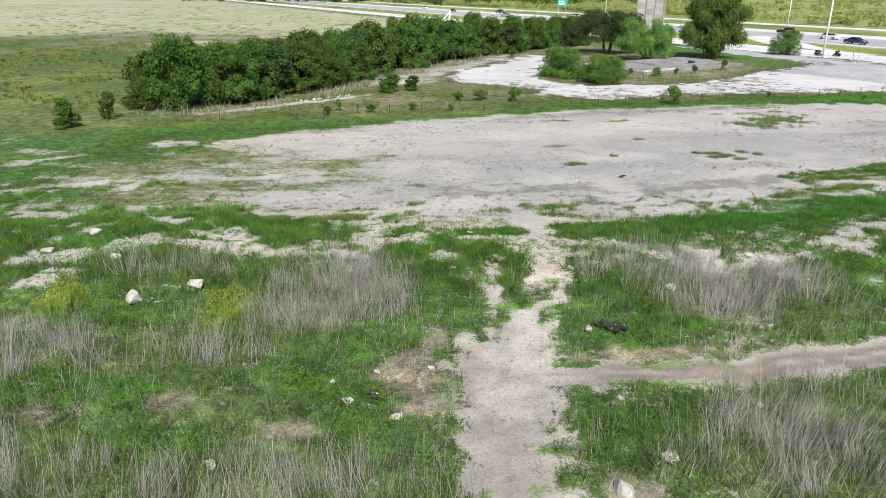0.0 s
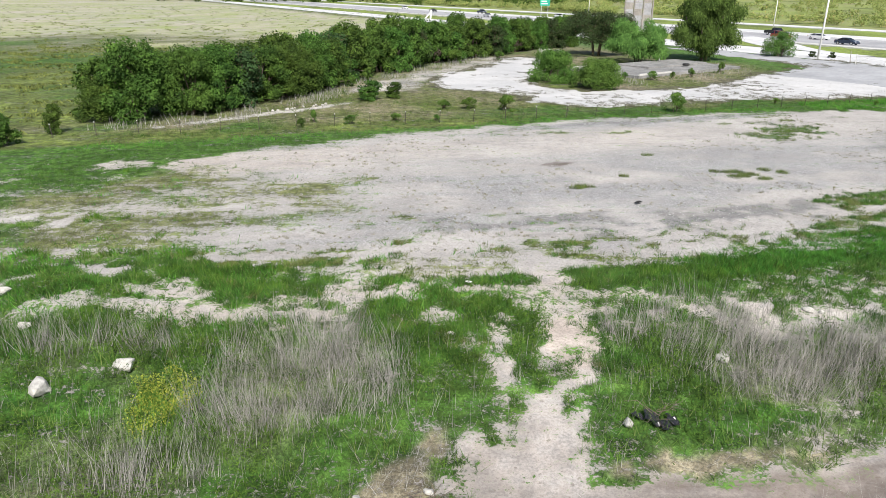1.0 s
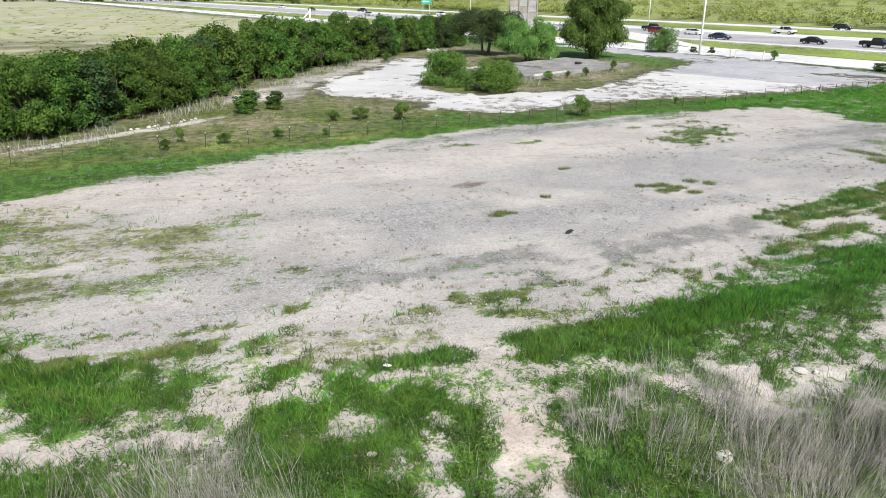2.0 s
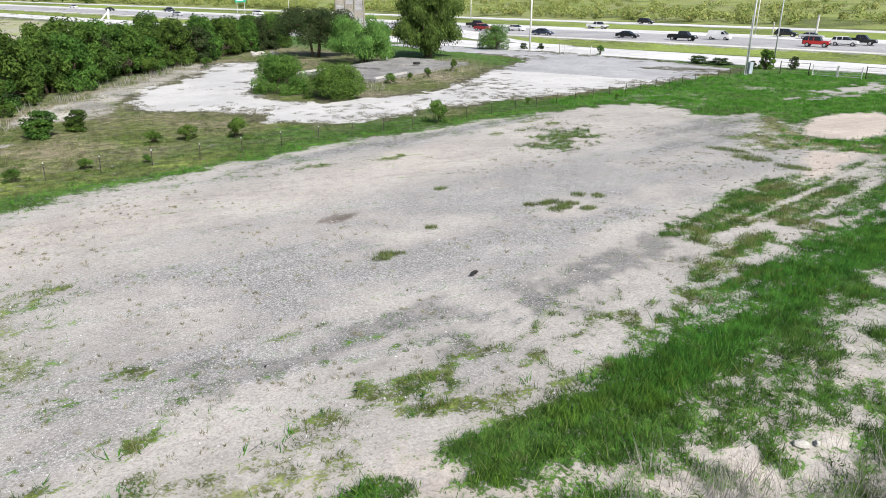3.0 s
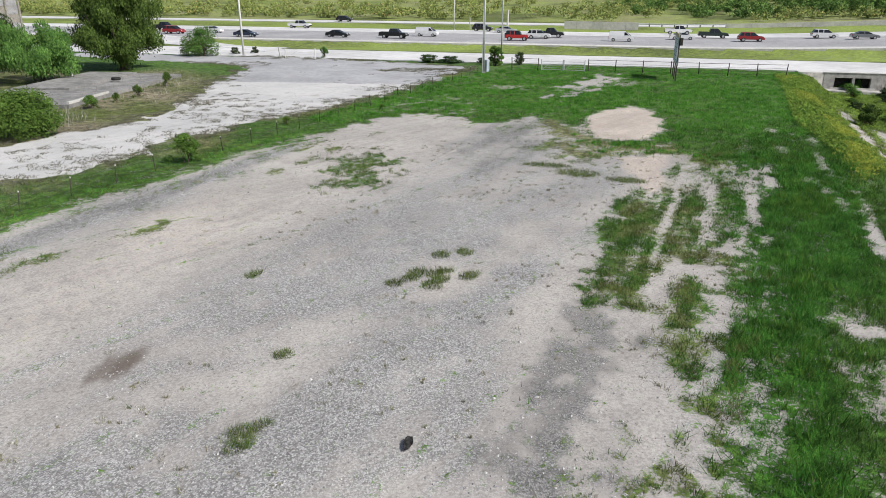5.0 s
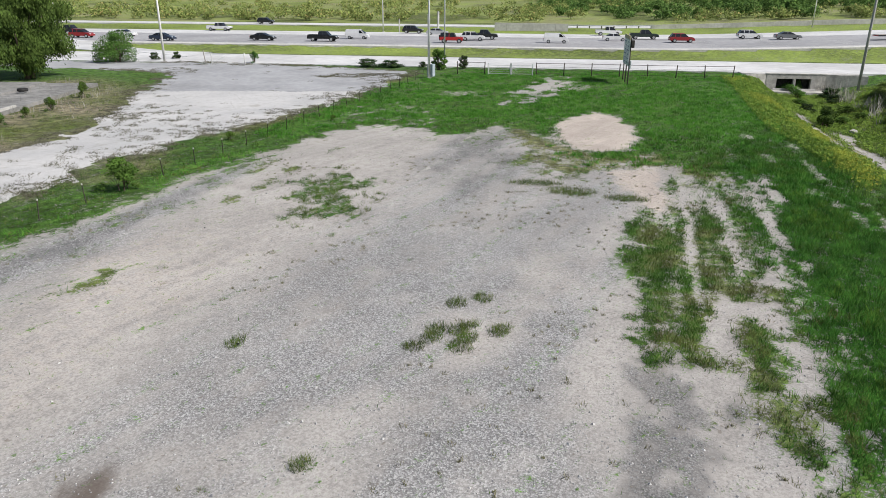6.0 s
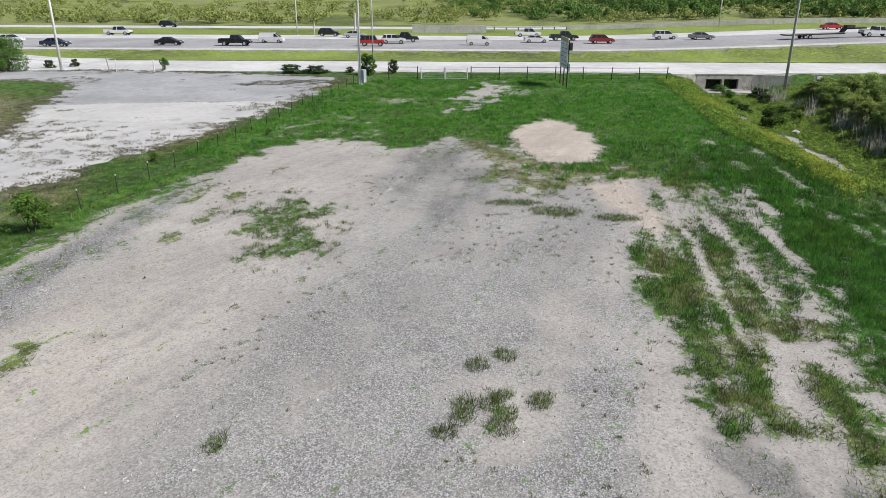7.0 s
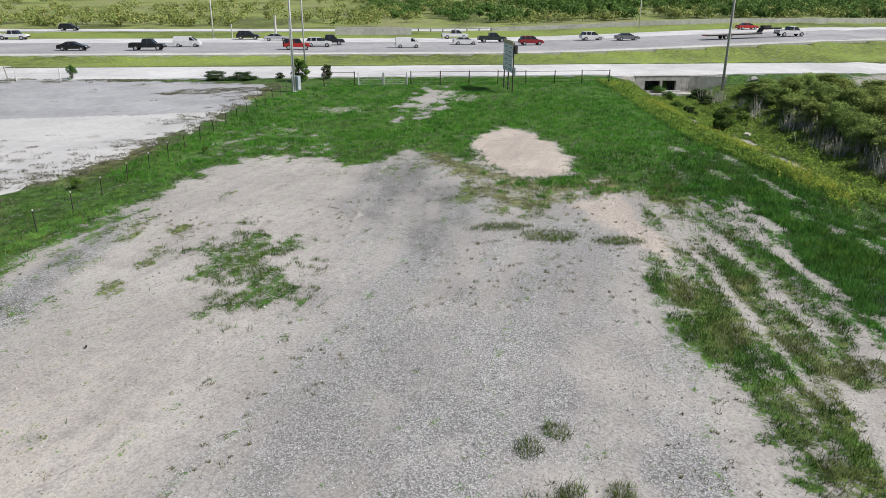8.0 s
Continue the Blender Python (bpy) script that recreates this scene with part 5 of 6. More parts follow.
# ---- signs ----
def tenant_sign():
    x0, y0 = 79.0, 62.3
    ob = thing("directory_sign", "tall faded roadside sign with rows of small panels on three posts", "sign", Matrix.Translation(ground_at(x0, y0)) @ Matrix.Rotation(math.atan2(0.46, 0.887), 4, "Z"))
    w = 4.0
    for px in (0.0, w * 0.5, w):
        part("sign_post", tube([(px, 0, -0.3), (px, 0, 5.0)], 0.07, 8), RUSTY, ob)
    part("sign_board", box(-0.1, 0.075, 2.0, w + 0.1, 0.14, 4.75), PANEL, ob, bevel=0.01)
    part("header_board", box(-0.12, 0.07, 4.76, w + 0.12, 0.15, 5.15), TAN_BOARD, ob, "tan header board", bevel=0.01)
    for r in range(6):
        z = 2.15 + r * 0.43
        for k, (a, b) in enumerate(((0.1, 1.8), (2.05, 3.7))):
            part("name_panel", box(a, 0.141, z, b, 0.165, z + 0.34), WHITE, ob)
            part("text_bar", box(a + 0.12, 0.166, z + 0.11, b - 0.2 - 0.3 * ((r + k) % 3), 0.175, z + 0.23), BAR_INK, ob)
    part("lamp_box", box(-0.25, -0.35, 3.9, 0.2, -0.08, 4.7), RUSTY, ob, "dark box at the sign's edge", bevel=0.02)
    part("notice", box(-0.95, -0.05, 1.75, -0.1, -0.02, 2.6), WHITE, ob, "small white notice board", bevel=0.01)
    part("notice_bracket", tube([(0, 0, 2.2), (-0.9, -0.02, 2.2)], 0.02, 6), RUSTY, ob)


tenant_sign()


def old_billboard():
    ob = thing("billboard", "old grey billboard on four tall wooden poles, seen from behind", "billboard", Matrix.Translation(ground_at(40.0, 154.6)) @ Matrix.Rotation(radians(14), 4, "Z"))
    for k in range(4):
        part("wooden_pole", tube([(k * 2.1, 0, -0.4), (k * 2.1, 0, 9.5)], [0.2, 0.15], 9), WOOD_GREY, ob)
    for r in range(5):
        for k in range(3):
            part("board", box(k * 2.1 + 0.18, 0.16, 3.4 + r * 1.2, k * 2.1 + 1.95, 0.22, 4.5 + r * 1.2), PANEL_GREY if (r + k) % 3 else WOOD_GREY, ob)
        part("stringer", box(-0.3, 0.221, 3.3 + r * 1.2, 6.6, 0.32, 3.42 + r * 1.2), WOOD_GREY, ob)


old_billboard()
px, py = rn(-252, 181)
gs = thing("highway_sign", "green freeway guide sign on two posts", "road sign", Matrix.Translation(ground_at(px, py)) @ Matrix.Rotation(radians(ROAD_TURN + 80), 4, "Z"))
part("sign_face", box(-2.2, -0.05, 4.6, 2.2, 0.05, 7.2), GREEN_SIGN, gs, bevel=0.02)
for k in (-1.5, 1.5):
    part("sign_post", tube([(k, 0.12, 0), (k, 0.12, 7)], 0.1, 8), STEEL, gs)
for k in range(2):
    part("text_bar", box(-1.6, -0.06, 5.2 + k * 0.9, 1.2 - k * 0.5, -0.052, 5.6 + k * 0.9), WHITE, gs)
af = thing("white_stand", "white slanted post stand at the field's edge", "stand", Matrix.Translation(ground_at(1.4, 283)))
part("stand_post", tube([(0, 0, 0), (0.3, 0, 3.2)], 0.35, 6), WHITE, af)
part("stand_brace", tube([(-2.0, 0, 0), (0.2, 0, 2.4)], 0.25, 6), WHITE, af)
wp = thing("white_post", "short white post beside the round tree", "post", Matrix.Translation(ground_at(34.8, 113.6)))
part("post", tube([(0, 0, -0.1), (0, 0, 1.5)], 0.09, 8), WHITE, wp)


# ---- old building slab on the island ----
def old_slab():
    ob = thing("foundation_slab", "old grey concrete building slab with weeds round it", "slab", Matrix.Translation((24.2, 97.2, float(lie(24, 97)))) @ Matrix.Rotation(radians(36), 4, "Z"))
    part("slab", box(0, -3.4, -0.2, 23, 8.2, 0.30), SLAB_GREY, ob, bevel=0.05)
    part("raised_step", box(8.5, 1.6, 0.304, 22.4, 7.4, 0.5), SLAB_GREY, ob, bevel=0.03)
    part("curb", box(0.3, -3.3, 0.304, 7.0, -3.05, 0.5), CONCRETE, ob, bevel=0.03)
    part("rear_curb", box(0.3, 7.7, 0.304, 7.0, 7.95, 0.5), CONCRETE, ob, bevel=0.03)


old_slab()


def tyre(name, label, px, py, z, r=0.34, wdt=0.22, category="tyre"):
    ob = thing(name, label, category, Matrix.Translation((px, py, z)))
    bm = bmesh.new()
    n_, k_ = 20, 8
    ring = []
    for i in range(n_):
        a = i * math.tau / n_
        row = []
        for j in range(k_):
            b = j * math.tau / k_
            rr = r - 0.1 + 0.1 * math.cos(b)
            row.append(bm.verts.new((math.cos(a) * rr, math.sin(a) * rr, wdt / 2 + wdt / 2 * math.sin(b))))
        ring.append(row)
    for i in range(n_):
        for j in range(k_):
            bm.faces.new((ring[i][j], ring[(i + 1) % n_][j], ring[(i + 1) % n_][(j + 1) % k_], ring[i][(j + 1) % k_]))
    part("tread", bm, RUBBER, ob, smooth_faces=True)
    return ob


tyre("old_tyre", "worn black tyre lying on the old slab", 36.4, 106.6, float(lie(36, 107)) + 0.5, 0.5, 0.3)

# ---- traffic ----
PAINTS = {}


def paint(col):
    if col not in PAINTS:
        n = Nodes("car_paint")
        c = n.shade(n.mix(n.ramp(n.noise(0.8, 3), 0.3, 0.7), col, tuple(v * 0.9 for v in col)), 1.0)
        n.put(n.bsdf, "Coat_Weight", 0.6)
        PAINTS[col] = n.done(c, 0.35, 0.1, 0.5)
    return PAINTS[col]


GLASS_DARK = worn("dark_car_glass", (0.012, 0.014, 0.016), (0.02, 0.022, 0.025), 0.6, 0.08, 0.0, 0.6)
LAMP_RED = worn("red_tail_lamp", (0.35, 0.02, 0.02), (0.45, 0.03, 0.03), 0.2, 0.3)
LAMP_CLEAR = worn("clear_head_lamp", (0.65, 0.66, 0.68), (0.75, 0.76, 0.78), 0.2, 0.2)
RIM = worn("alloy_rim", (0.45, 0.46, 0.47), (0.58, 0.58, 0.59), 0.1, 0.35, 0.7)
TRIM_BLACK = worn("black_plastic_trim", (0.02, 0.02, 0.021), (0.035, 0.035, 0.035), 0.2, 0.7)

# side outlines, rear to front: lower body, then cabin foot and roof (x0, x1, z) and the hood line
SHAPES = {
    "sedan": dict(L=4.8, W=1.84, body=((-2.38, 0.32), (-2.42, 0.72), (-2.30, 0.98), (-1.55, 1.03), (1.0, 0.97), (2.05, 0.82), (2.38, 0.62), (2.40, 0.32)), cab=(-1.85, 1.2, 0.99), roof=(-0.95, 0.30, 1.45)),
    "suv": dict(L=4.7, W=1.90, body=((-2.3, 0.40), (-2.35, 0.80), (-2.30, 1.08), (-1.5, 1.12), (1.0, 1.08), (2.0, 0.98), (2.33, 0.75), (2.35, 0.40)), cab=(-2.22, 1.2, 1.09), roof=(-1.85, 0.40, 1.72)),
    "pickup": dict(L=5.8, W=2.0, body=((-2.9, 0.50), (-2.92, 0.85), (-2.88, 1.15), (-1.2, 1.16), (1.4, 1.15), (2.6, 1.08), (2.88, 0.85), (2.9, 0.50)), cab=(-0.85, 1.55, 1.14), roof=(-0.62, 0.85, 1.90)),
    "van": dict(L=4.7, W=1.83, body=((-2.3, 0.36), (-2.35, 0.80), (-2.32, 1.12), (-1.5, 1.14), (1.45, 1.10), (2.1, 0.95), (2.33, 0.70), (2.35, 0.36)), cab=(-2.31, 1.75, 1.10), roof=(-2.22, 0.75, 1.86)),
    "jeep": dict(L=4.6, W=1.88, body=((-2.2, 0.50), (-2.25, 0.80), (-2.22, 1.15), (-1.5, 1.17), (0.9, 1.15), (2.05, 1.10), (2.2, 0.95), (2.22, 0.50)), cab=(-2.15, 0.85, 1.15), roof=(-2.08, 0.45, 1.85)),
}


def prism(outline, w, top_w=None, bm=None):
    """An outline in x and z, pulled to both sides; top_w narrows the highest points."""
    bm = bm or bmesh.new()
    zs = [z for _, z in outline]
    lo, hi = min(zs), max(zs)
    sides = []
    for sg in (-1, 1):
        sides.append([bm.verts.new((px, sg * (w + ((top_w or w) - w) * (z - lo) / (hi - lo)) / 2, z)) for px, z in outline])
    k = len(outline)
    bm.faces.new(sides[0])
    bm.faces.new(sides[1][::-1])
    for i in range(k):
        bm.faces.new((sides[0][i], sides[1][i], sides[1][(i + 1) % k], sides[0][(i + 1) % k]))
    bmesh.ops.recalc_face_normals(bm, faces=bm.faces)
    return bm


def wheel(parent, px, py, r, wdt=0.24):
    sg = 1 if py > 0 else -1
    w = part("wheel", tube([(px, py - wdt / 2, r), (px, py - wdt / 2 + 0.03, r), (px, py + wdt / 2 - 0.03, r), (px, py + wdt / 2, r)], [r * 0.92, r, r, r * 0.92], 18), RUBBER, parent)
    part("rim", tube([(px, py + sg * (wdt / 2 - 0.02), r), (px, py + sg * (wdt / 2 + 0.012), r)], [r * 0.64, r * 0.58], 12), RIM, w)


def vehicle(kind, colour, label, s_, n_, turn=0.0):
    d = SHAPES[kind]
    ob = thing(kind + ("_car" if kind in ("sedan", "suv", "jeep") else "_truck" if kind == "pickup" else ""), label, {"pickup": "pickup truck", "van": "van"}.get(kind, "car"), Matrix.Translation(at(s_, n_, 0.07)) @ Matrix.Rotation(radians(ROAD_TURN + turn), 4, "Z"), group="traffic on the freeway")
    skin, W = paint(colour), d["W"]
    part("body", prism(d["body"], W, W * 0.96), skin, ob, bevel=0.05)
    (c0, c1, cz), (r0, r1, rz) = d["cab"], d["roof"]
    part("cabin_glass", prism(((c0, cz - 0.02), (r0, rz - 0.05), (r1, rz - 0.05), (c1, cz - 0.02)), W * 0.93, W * 0.76), GLASS_DARK if kind != "van" else skin, ob, "dark tinted windows" if kind != "van" else "", bevel=0.03)
    part("roof", prism(((r0 - 0.03, rz - 0.06), (r0 + 0.05, rz), (r1 - 0.05, rz), (r1 + 0.03, rz - 0.06)), W * 0.79, W * 0.70), skin if kind != "jeep" else TRIM_BLACK, ob, bevel=0.02)
    mids = {"sedan": (-0.35,), "suv": (-1.35, -0.4), "pickup": (0.1,), "van": (), "jeep": (-1.3, -0.45)}[kind]
    for mx in mids:
        for sg in (-1, 1):
            part("pillar", tube([(mx, sg * W * 0.468, cz), (mx, sg * W * 0.392, rz - 0.05)], 0.05, 4), skin, ob)
    if kind == "van":
        for sg in (-1, 1):
            g = bmesh.new()
            vs = [g.verts.new(p) for p in ((0.55, sg * (W * 0.455 + 0.012), 1.16), (1.45, sg * (W * 0.455 + 0.012), 1.16), (0.82, sg * (W * 0.39 + 0.03), 1.7), (0.55, sg * (W * 0.39 + 0.03), 1.7))]
            g.faces.new(vs)
            bmesh.ops.solidify(g, geom=g.faces[:], thickness=0.02)
            part("side_window", g, GLASS_DARK, ob, "dark side window")
        ws = prism(((0.80, 1.75), (0.84, 1.78), (1.76, 1.15), (1.72, 1.12)), W * 0.80, W * 0.70)
        part("windscreen", ws, GLASS_DARK, ob, "dark windscreen")
    if kind == "pickup":
        # no hollow here: a thin black sheet paints the bed's shade
        part("bed", box(-2.75, -W * 0.42, 1.163, -0.95, W * 0.42, 1.175), TRIM_BLACK, ob, "flat black sheet in place of the shaded load bed")
        part("tailgate_rail", box(-2.88, -W * 0.47, 1.165, -2.76, W * 0.47, 1.24), skin, ob, bevel=0.01)
        for sg in (-1, 1):
            part("bed_rail", box(-2.88, sg * W * 0.45 - 0.05, 1.165, -0.9, sg * W * 0.45 + 0.05, 1.24), skin, ob, bevel=0.01)
    if kind == "jeep":
        part("spare_wheel", tube([(-2.45, 0, 1.05), (-2.26, 0, 1.05)], 0.38, 16), RUBBER, ob)
    half = d["L"] / 2
    low = d["body"][0][1]
    for px in (-half + 0.02, half - 0.02):
        part("bumper", box(px - 0.08, -W * 0.46, low, px + 0.08, W * 0.46, low + 0.22), TRIM_BLACK if kind in ("jeep", "pickup") else skin, ob, bevel=0.03)
    for sg in (-1, 1):
        part("headlight", box(half - 0.18, sg * W * 0.36 - 0.17, low + 0.33, half - 0.01, sg * W * 0.36 + 0.17, low + 0.47), LAMP_CLEAR, ob, "clear headlight", bevel=0.02)
        part("tail_light", box(-half - 0.02, sg * W * 0.40 - 0.12, low + 0.38, -half + 0.12, sg * W * 0.40 + 0.12, low + 0.56), LAMP_RED, ob, "red tail light", bevel=0.02)
    r = {"sedan": 0.33, "van": 0.33, "suv": 0.37, "pickup": 0.41, "jeep": 0.41}[kind]
    for px in (-half * 0.62, half * 0.64):
        for sg in (-1, 1):
            wheel(ob, px, sg * (W / 2 - 0.09), r)
    return ob


WHITE_CAR, BLACK_CAR, RED_CAR, NAVY, GREY_CAR, SILVER, DEEP_GREEN, MAROON = (0.74, 0.74, 0.74), (0.012, 0.012, 0.014), (0.45, 0.02, 0.02), (0.02, 0.03, 0.06), (0.16, 0.17, 0.18), (0.45, 0.46, 0.48), (0.015, 0.03, 0.025), (0.28, 0.015, 0.02)
for kind, colour, label, s_, n_ in (
        ("sedan", WHITE_CAR, "white sedan driving on the freeway", -115.9, 162.4),
        ("sedan", NAVY, "dark blue sedan driving on the freeway", -102.2, 152.4),
        ("sedan", BLACK_CAR, "black sedan driving on the freeway", -83.3, 156.2),
        ("pickup", BLACK_CAR, "black pickup truck driving on the freeway", -71.1, 156.0),
        ("van", WHITE_CAR, "white panel van driving on the freeway", -66.1, 163.6),
        ("jeep", RED_CAR, "red boxy off-road car with a black roof", -45.9, 156.2),
        ("suv", WHITE_CAR, "white sport utility car on the freeway", -42.4, 162.8),
        ("pickup", BLACK_CAR, "black pickup truck driving on the freeway", -40.6, 167.4),
        ("van", WHITE_CAR, "white panel van driving on the freeway", -26.1, 159.6),
        ("sedan", WHITE_CAR, "white sedan driving on the freeway", -14.2, 167.4),
        ("pickup", DEEP_GREEN, "dark green pickup truck on the freeway", -7.7, 173.0),
        ("suv", MAROON, "dark red sport utility car on the freeway", -1.9, 163.6),
        ("pickup", WHITE_CAR, "white pickup truck on the far lanes", -13.7, 185.0),
        ("suv", WHITE_CAR, "white sport utility car on the freeway", 12.7, 171.0),
        ("sedan", GREY_CAR, "grey sedan driving on the freeway", 18.8, 167.2),
        ("suv", BLACK_CAR, "black sport utility car on the far lanes", -58.0, 184.5),
        ("sedan", SILVER, "silver sedan on the far lanes", -51.7, 179.5),
        ("suv", BLACK_CAR, "black sport utility car on the slip road", -106.3, 220.0),
        ("sedan", RED_CAR, "red car on the far lanes", 53.9, 184.0),
        ("suv", MAROON, "dark red sport utility car on the freeway", -122.0, 157.0),
        ("pickup", WHITE_CAR, "white pickup truck on the far lanes", -104.9, 185.1),
        ("pickup", BLACK_CAR, "black pickup truck driving on the freeway", -132.0, 168.0),
        ("sedan", WHITE_CAR, "white sedan driving on the freeway", -144.0, 163.0),
        ("suv", GREY_CAR, "grey sport utility car on the freeway", -190.0, 160.0),
        ("sedan", NAVY, "dark blue sedan driving on the freeway", -214.0, 167.0),
        ("suv", WHITE_CAR, "white sport utility car on the freeway", -246.0, 184.0),
        ("sedan", SILVER, "silver sedan on the freeway", -262.0, 160.0),
        ("pickup", NAVY, "dark blue pickup truck on the freeway", -300.0, 180.0),
        ("sedan", BLACK_CAR, "black sedan driving on the freeway", -330.0, 170.0),
        ("suv", WHITE_CAR, "white sport utility car on the freeway", -380.0, 178.0)):
    vehicle(kind, colour, label, s_, n_)
vehicle("pickup", WHITE_CAR, "white pickup truck towing a flatbed trailer", 49.5, 160.2)


def flatbed():
    ob = thing("flatbed_trailer", "long dark empty flatbed trailer behind the white pickup", "trailer", Matrix.Translation(at(38.0, 160.2, 0.07)) @ Matrix.Rotation(radians(ROAD_TURN), 4, "Z"))
    ob.matrix_world = ob.matrix_world @ Matrix.Rotation(-math.atan2(at(44, 160).z - at(32, 160).z, 12), 4, "Y")
    part("deck", box(-6.2, -1.25, 0.72, 5.0, 1.25, 0.92), TRIM_BLACK, ob, bevel=0.02)
    part("gooseneck", prism(((4.6, 0.9), (5.2, 1.75), (9.3, 1.75), (9.3, 1.5), (5.6, 1.5), (5.0, 0.72)), 1.1), TRIM_BLACK, ob)
    part("winch_box", box(5.5, -0.7, 1.76, 7.0, 0.7, 2.25), RUSTY, ob, bevel=0.03)
    part("deck_plate", box(-6.0, -1.1, 0.925, 4.8, 1.1, 0.945), WOOD_GREY, ob, "worn wooden deck")
    for px in (-2.4, -1.5):
        for sg in (-1, 1):
            wheel(ob, px, sg * 1.1, 0.38)
    part("rear_lights", box(-6.24, -1.2, 0.74, -6.201, 1.2, 0.88), LAMP_RED, ob)


flatbed()

# ---- rocks and litter ----
def rock(name, label, px, py, a, b, h, seed, mat=LIMESTONE, sink=0.25, category="rock"):
    r = np.random.default_rng(seed)
    bm = bmesh.new()
    bmesh.ops.create_icosphere(bm, subdivisions=2, radius=1.0)
    cuts = [(Vector(r.normal(size=3)).normalized(), r.uniform(0.42, 0.8)) for _ in range(13)]
    for v in bm.verts:
        for nrm, d in cuts:
            over = v.co.dot(nrm) - d
            if over > 0:
                v.co -= nrm * over * 0.9
        v.co *= 1 + 0.10 * (noise.noise(v.co * 2.3 + Vector((seed, 0, 0))))
        v.co.x *= a
        v.co.y *= b
        v.co.z *= h
    ob = thing(name, label, category, Matrix.Translation((px, py, float(lie(px, py)) + h * (1 - 2 * sink) * 0.9)) @ Matrix.Rotation(r.uniform(0, 6.28), 4, "Z"))
    part("stone", bm, mat, ob)
    return ob


rock("boulder", "white angular limestone boulder in the weeds", -11.05, 22.9, 0.46, 0.36, 0.32, 1)
rock("boulder", "pale flat limestone boulder in the weeds", -9.2, 24.0, 0.54, 0.38, 0.24, 2)
for k, (px, py, a) in enumerate(((-2.7, 17.4, 0.22), (-1.25, 16.6, 0.26), (5.05, 21.7, 0.26), (-5.7, 14.3, 0.26), (5.8, 14.7, 0.3), (4.4, 13.6, 0.42), (9.3, 17.5, 0.15), (-3.3, 18.5, 0.12), (-2.0, 19.1, 0.17),
                                 (-0.3, 19.2, 0.2), (-14.6, 27.6, 0.35), (14.3, 25.3, 0.18), (12.9, 27.5, 0.22), (13.3, 27.4, 0.16), (5.2, 17.6, 0.16), (0.4, 26.0, 0.14), (8.7, 24.6, 0.3), (-13.0, 25.8, 0.3), (-15.8, 26.2, 0.35), (74.2, 39.6, 0.6), (96, 36.5, 0.7), (103, 37.5, 0.8))):
    rock("limestone_rock", "pale limestone rock lying in the rough grass", px, py, a, a * 0.75, a * 0.6, 10 + k)
for k in range(14):
    px, py = 22.2 + random.uniform(-2.4, 2.4), 133.0 + random.uniform(-1.2, 1.2)
    a = random.uniform(0.5, 1.0)
    rock("rubble_block", "white concrete rubble heaped at the pavement's end", px, py, a, a * 0.7, a * 0.6, 50 + k, category="rubble")
for k in range(10):
    rock("rubble_block", "pale rubble below the trees", -13.6 + k * 0.45 + random.uniform(-0.3, 0.3), 67.2 + k * 0.55 + random.uniform(-0.4, 0.4), random.uniform(0.12, 0.28), 0.18, 0.14, 80 + k, category="rubble")


def scrap(name, label, px, py, w, seed, mat, category="scrap"):
    """A crumpled sheet of rubber or plastic."""
    r = np.random.default_rng(seed)
    ob = thing(name, label, category, Matrix.Translation((px, py, float(lie(px, py)) + 0.05)) @ Matrix.Rotation(r.uniform(0, 6.28), 4, "Z"))
    bm = bmesh.new()
    bmesh.ops.create_grid(bm, x_segments=9, y_segments=6, size=0.5)
    for v in bm.verts:
        v.co.x *= w
        v.co.y *= w * 0.5 * (1.1 - abs(v.co.x) / w * 1.3) * (1 + 0.9 * noise.noise(Vector((v.co.x * 3, seed, 0))))
        v.co.z = 0.16 * w * (1 + noise.noise(v.co * 5 / w + Vector((0, 0, seed))))
    bmesh.ops.solidify(bm, geom=bm.faces[:], thickness=0.02)
    part("crumpled_sheet", bm, mat, ob)
    return ob


BAG = worn("black_plastic_bag", (0.012, 0.012, 0.014), (0.03, 0.03, 0.034), 0.1, 0.3, 0, 0.5)
scrap("tyre_scrap", "black scrap of tyre lying on the gravel", 10.4, 39.7, 0.46, 3, RUBBER)
for k, (px, py, w) in enumerate(((5.7, 21.7, 1.3), (6.2, 21.6, 1.0), (5.4, 21.9, 0.8), (5.95, 21.35, 0.9))):
    scrap("rubbish_bag", "torn black plastic bag dumped in the weeds", px, py, w * 0.55, 20 + k, BAG, "rubbish")
scrap("rubbish_bag", "torn dark plastic sheet among dead branches", -1.9, 17.6, 0.6, 31, BAG, "rubbish")
scrap("white_litter", "small white plastic litter in the grass", 1.2, 29.6, 0.25, 33, WHITE, "litter")
for k, (px, py) in enumerate(((2.0, 36.2), (3.9, 33.9), (14.2, 50.9), (20.6, 60.4))):
    scrap("dark_scrap", "small dark scrap on the gravel", px, py, 0.12, 40 + k, RUBBER)


def dead_branches(px, py, spread_, count, seed):
    r = np.random.default_rng(seed)
    ob = thing("dead_branches", "heap of grey dead branches in the weeds", "branches", Matrix.Translation((px, py, float(lie(px, py)))))
    for _ in range(count):
        a, l = r.uniform(0, 6.28), r.uniform(0.5, 1.3) * spread_
        o = Vector((r.uniform(-0.6, 0.6) * spread_, r.uniform(-0.4, 0.4) * spread_, r.uniform(0.03, 0.2)))
        e = o + Vector((math.cos(a) * l, math.sin(a) * l, r.uniform(0.02, 0.45)))
        mid = o.lerp(e, 0.5) + Vector(r.normal(size=3) * 0.07)
        part("branch", tube([o, mid, e], [0.011, 0.008, 0.003], 4), BARK, ob)


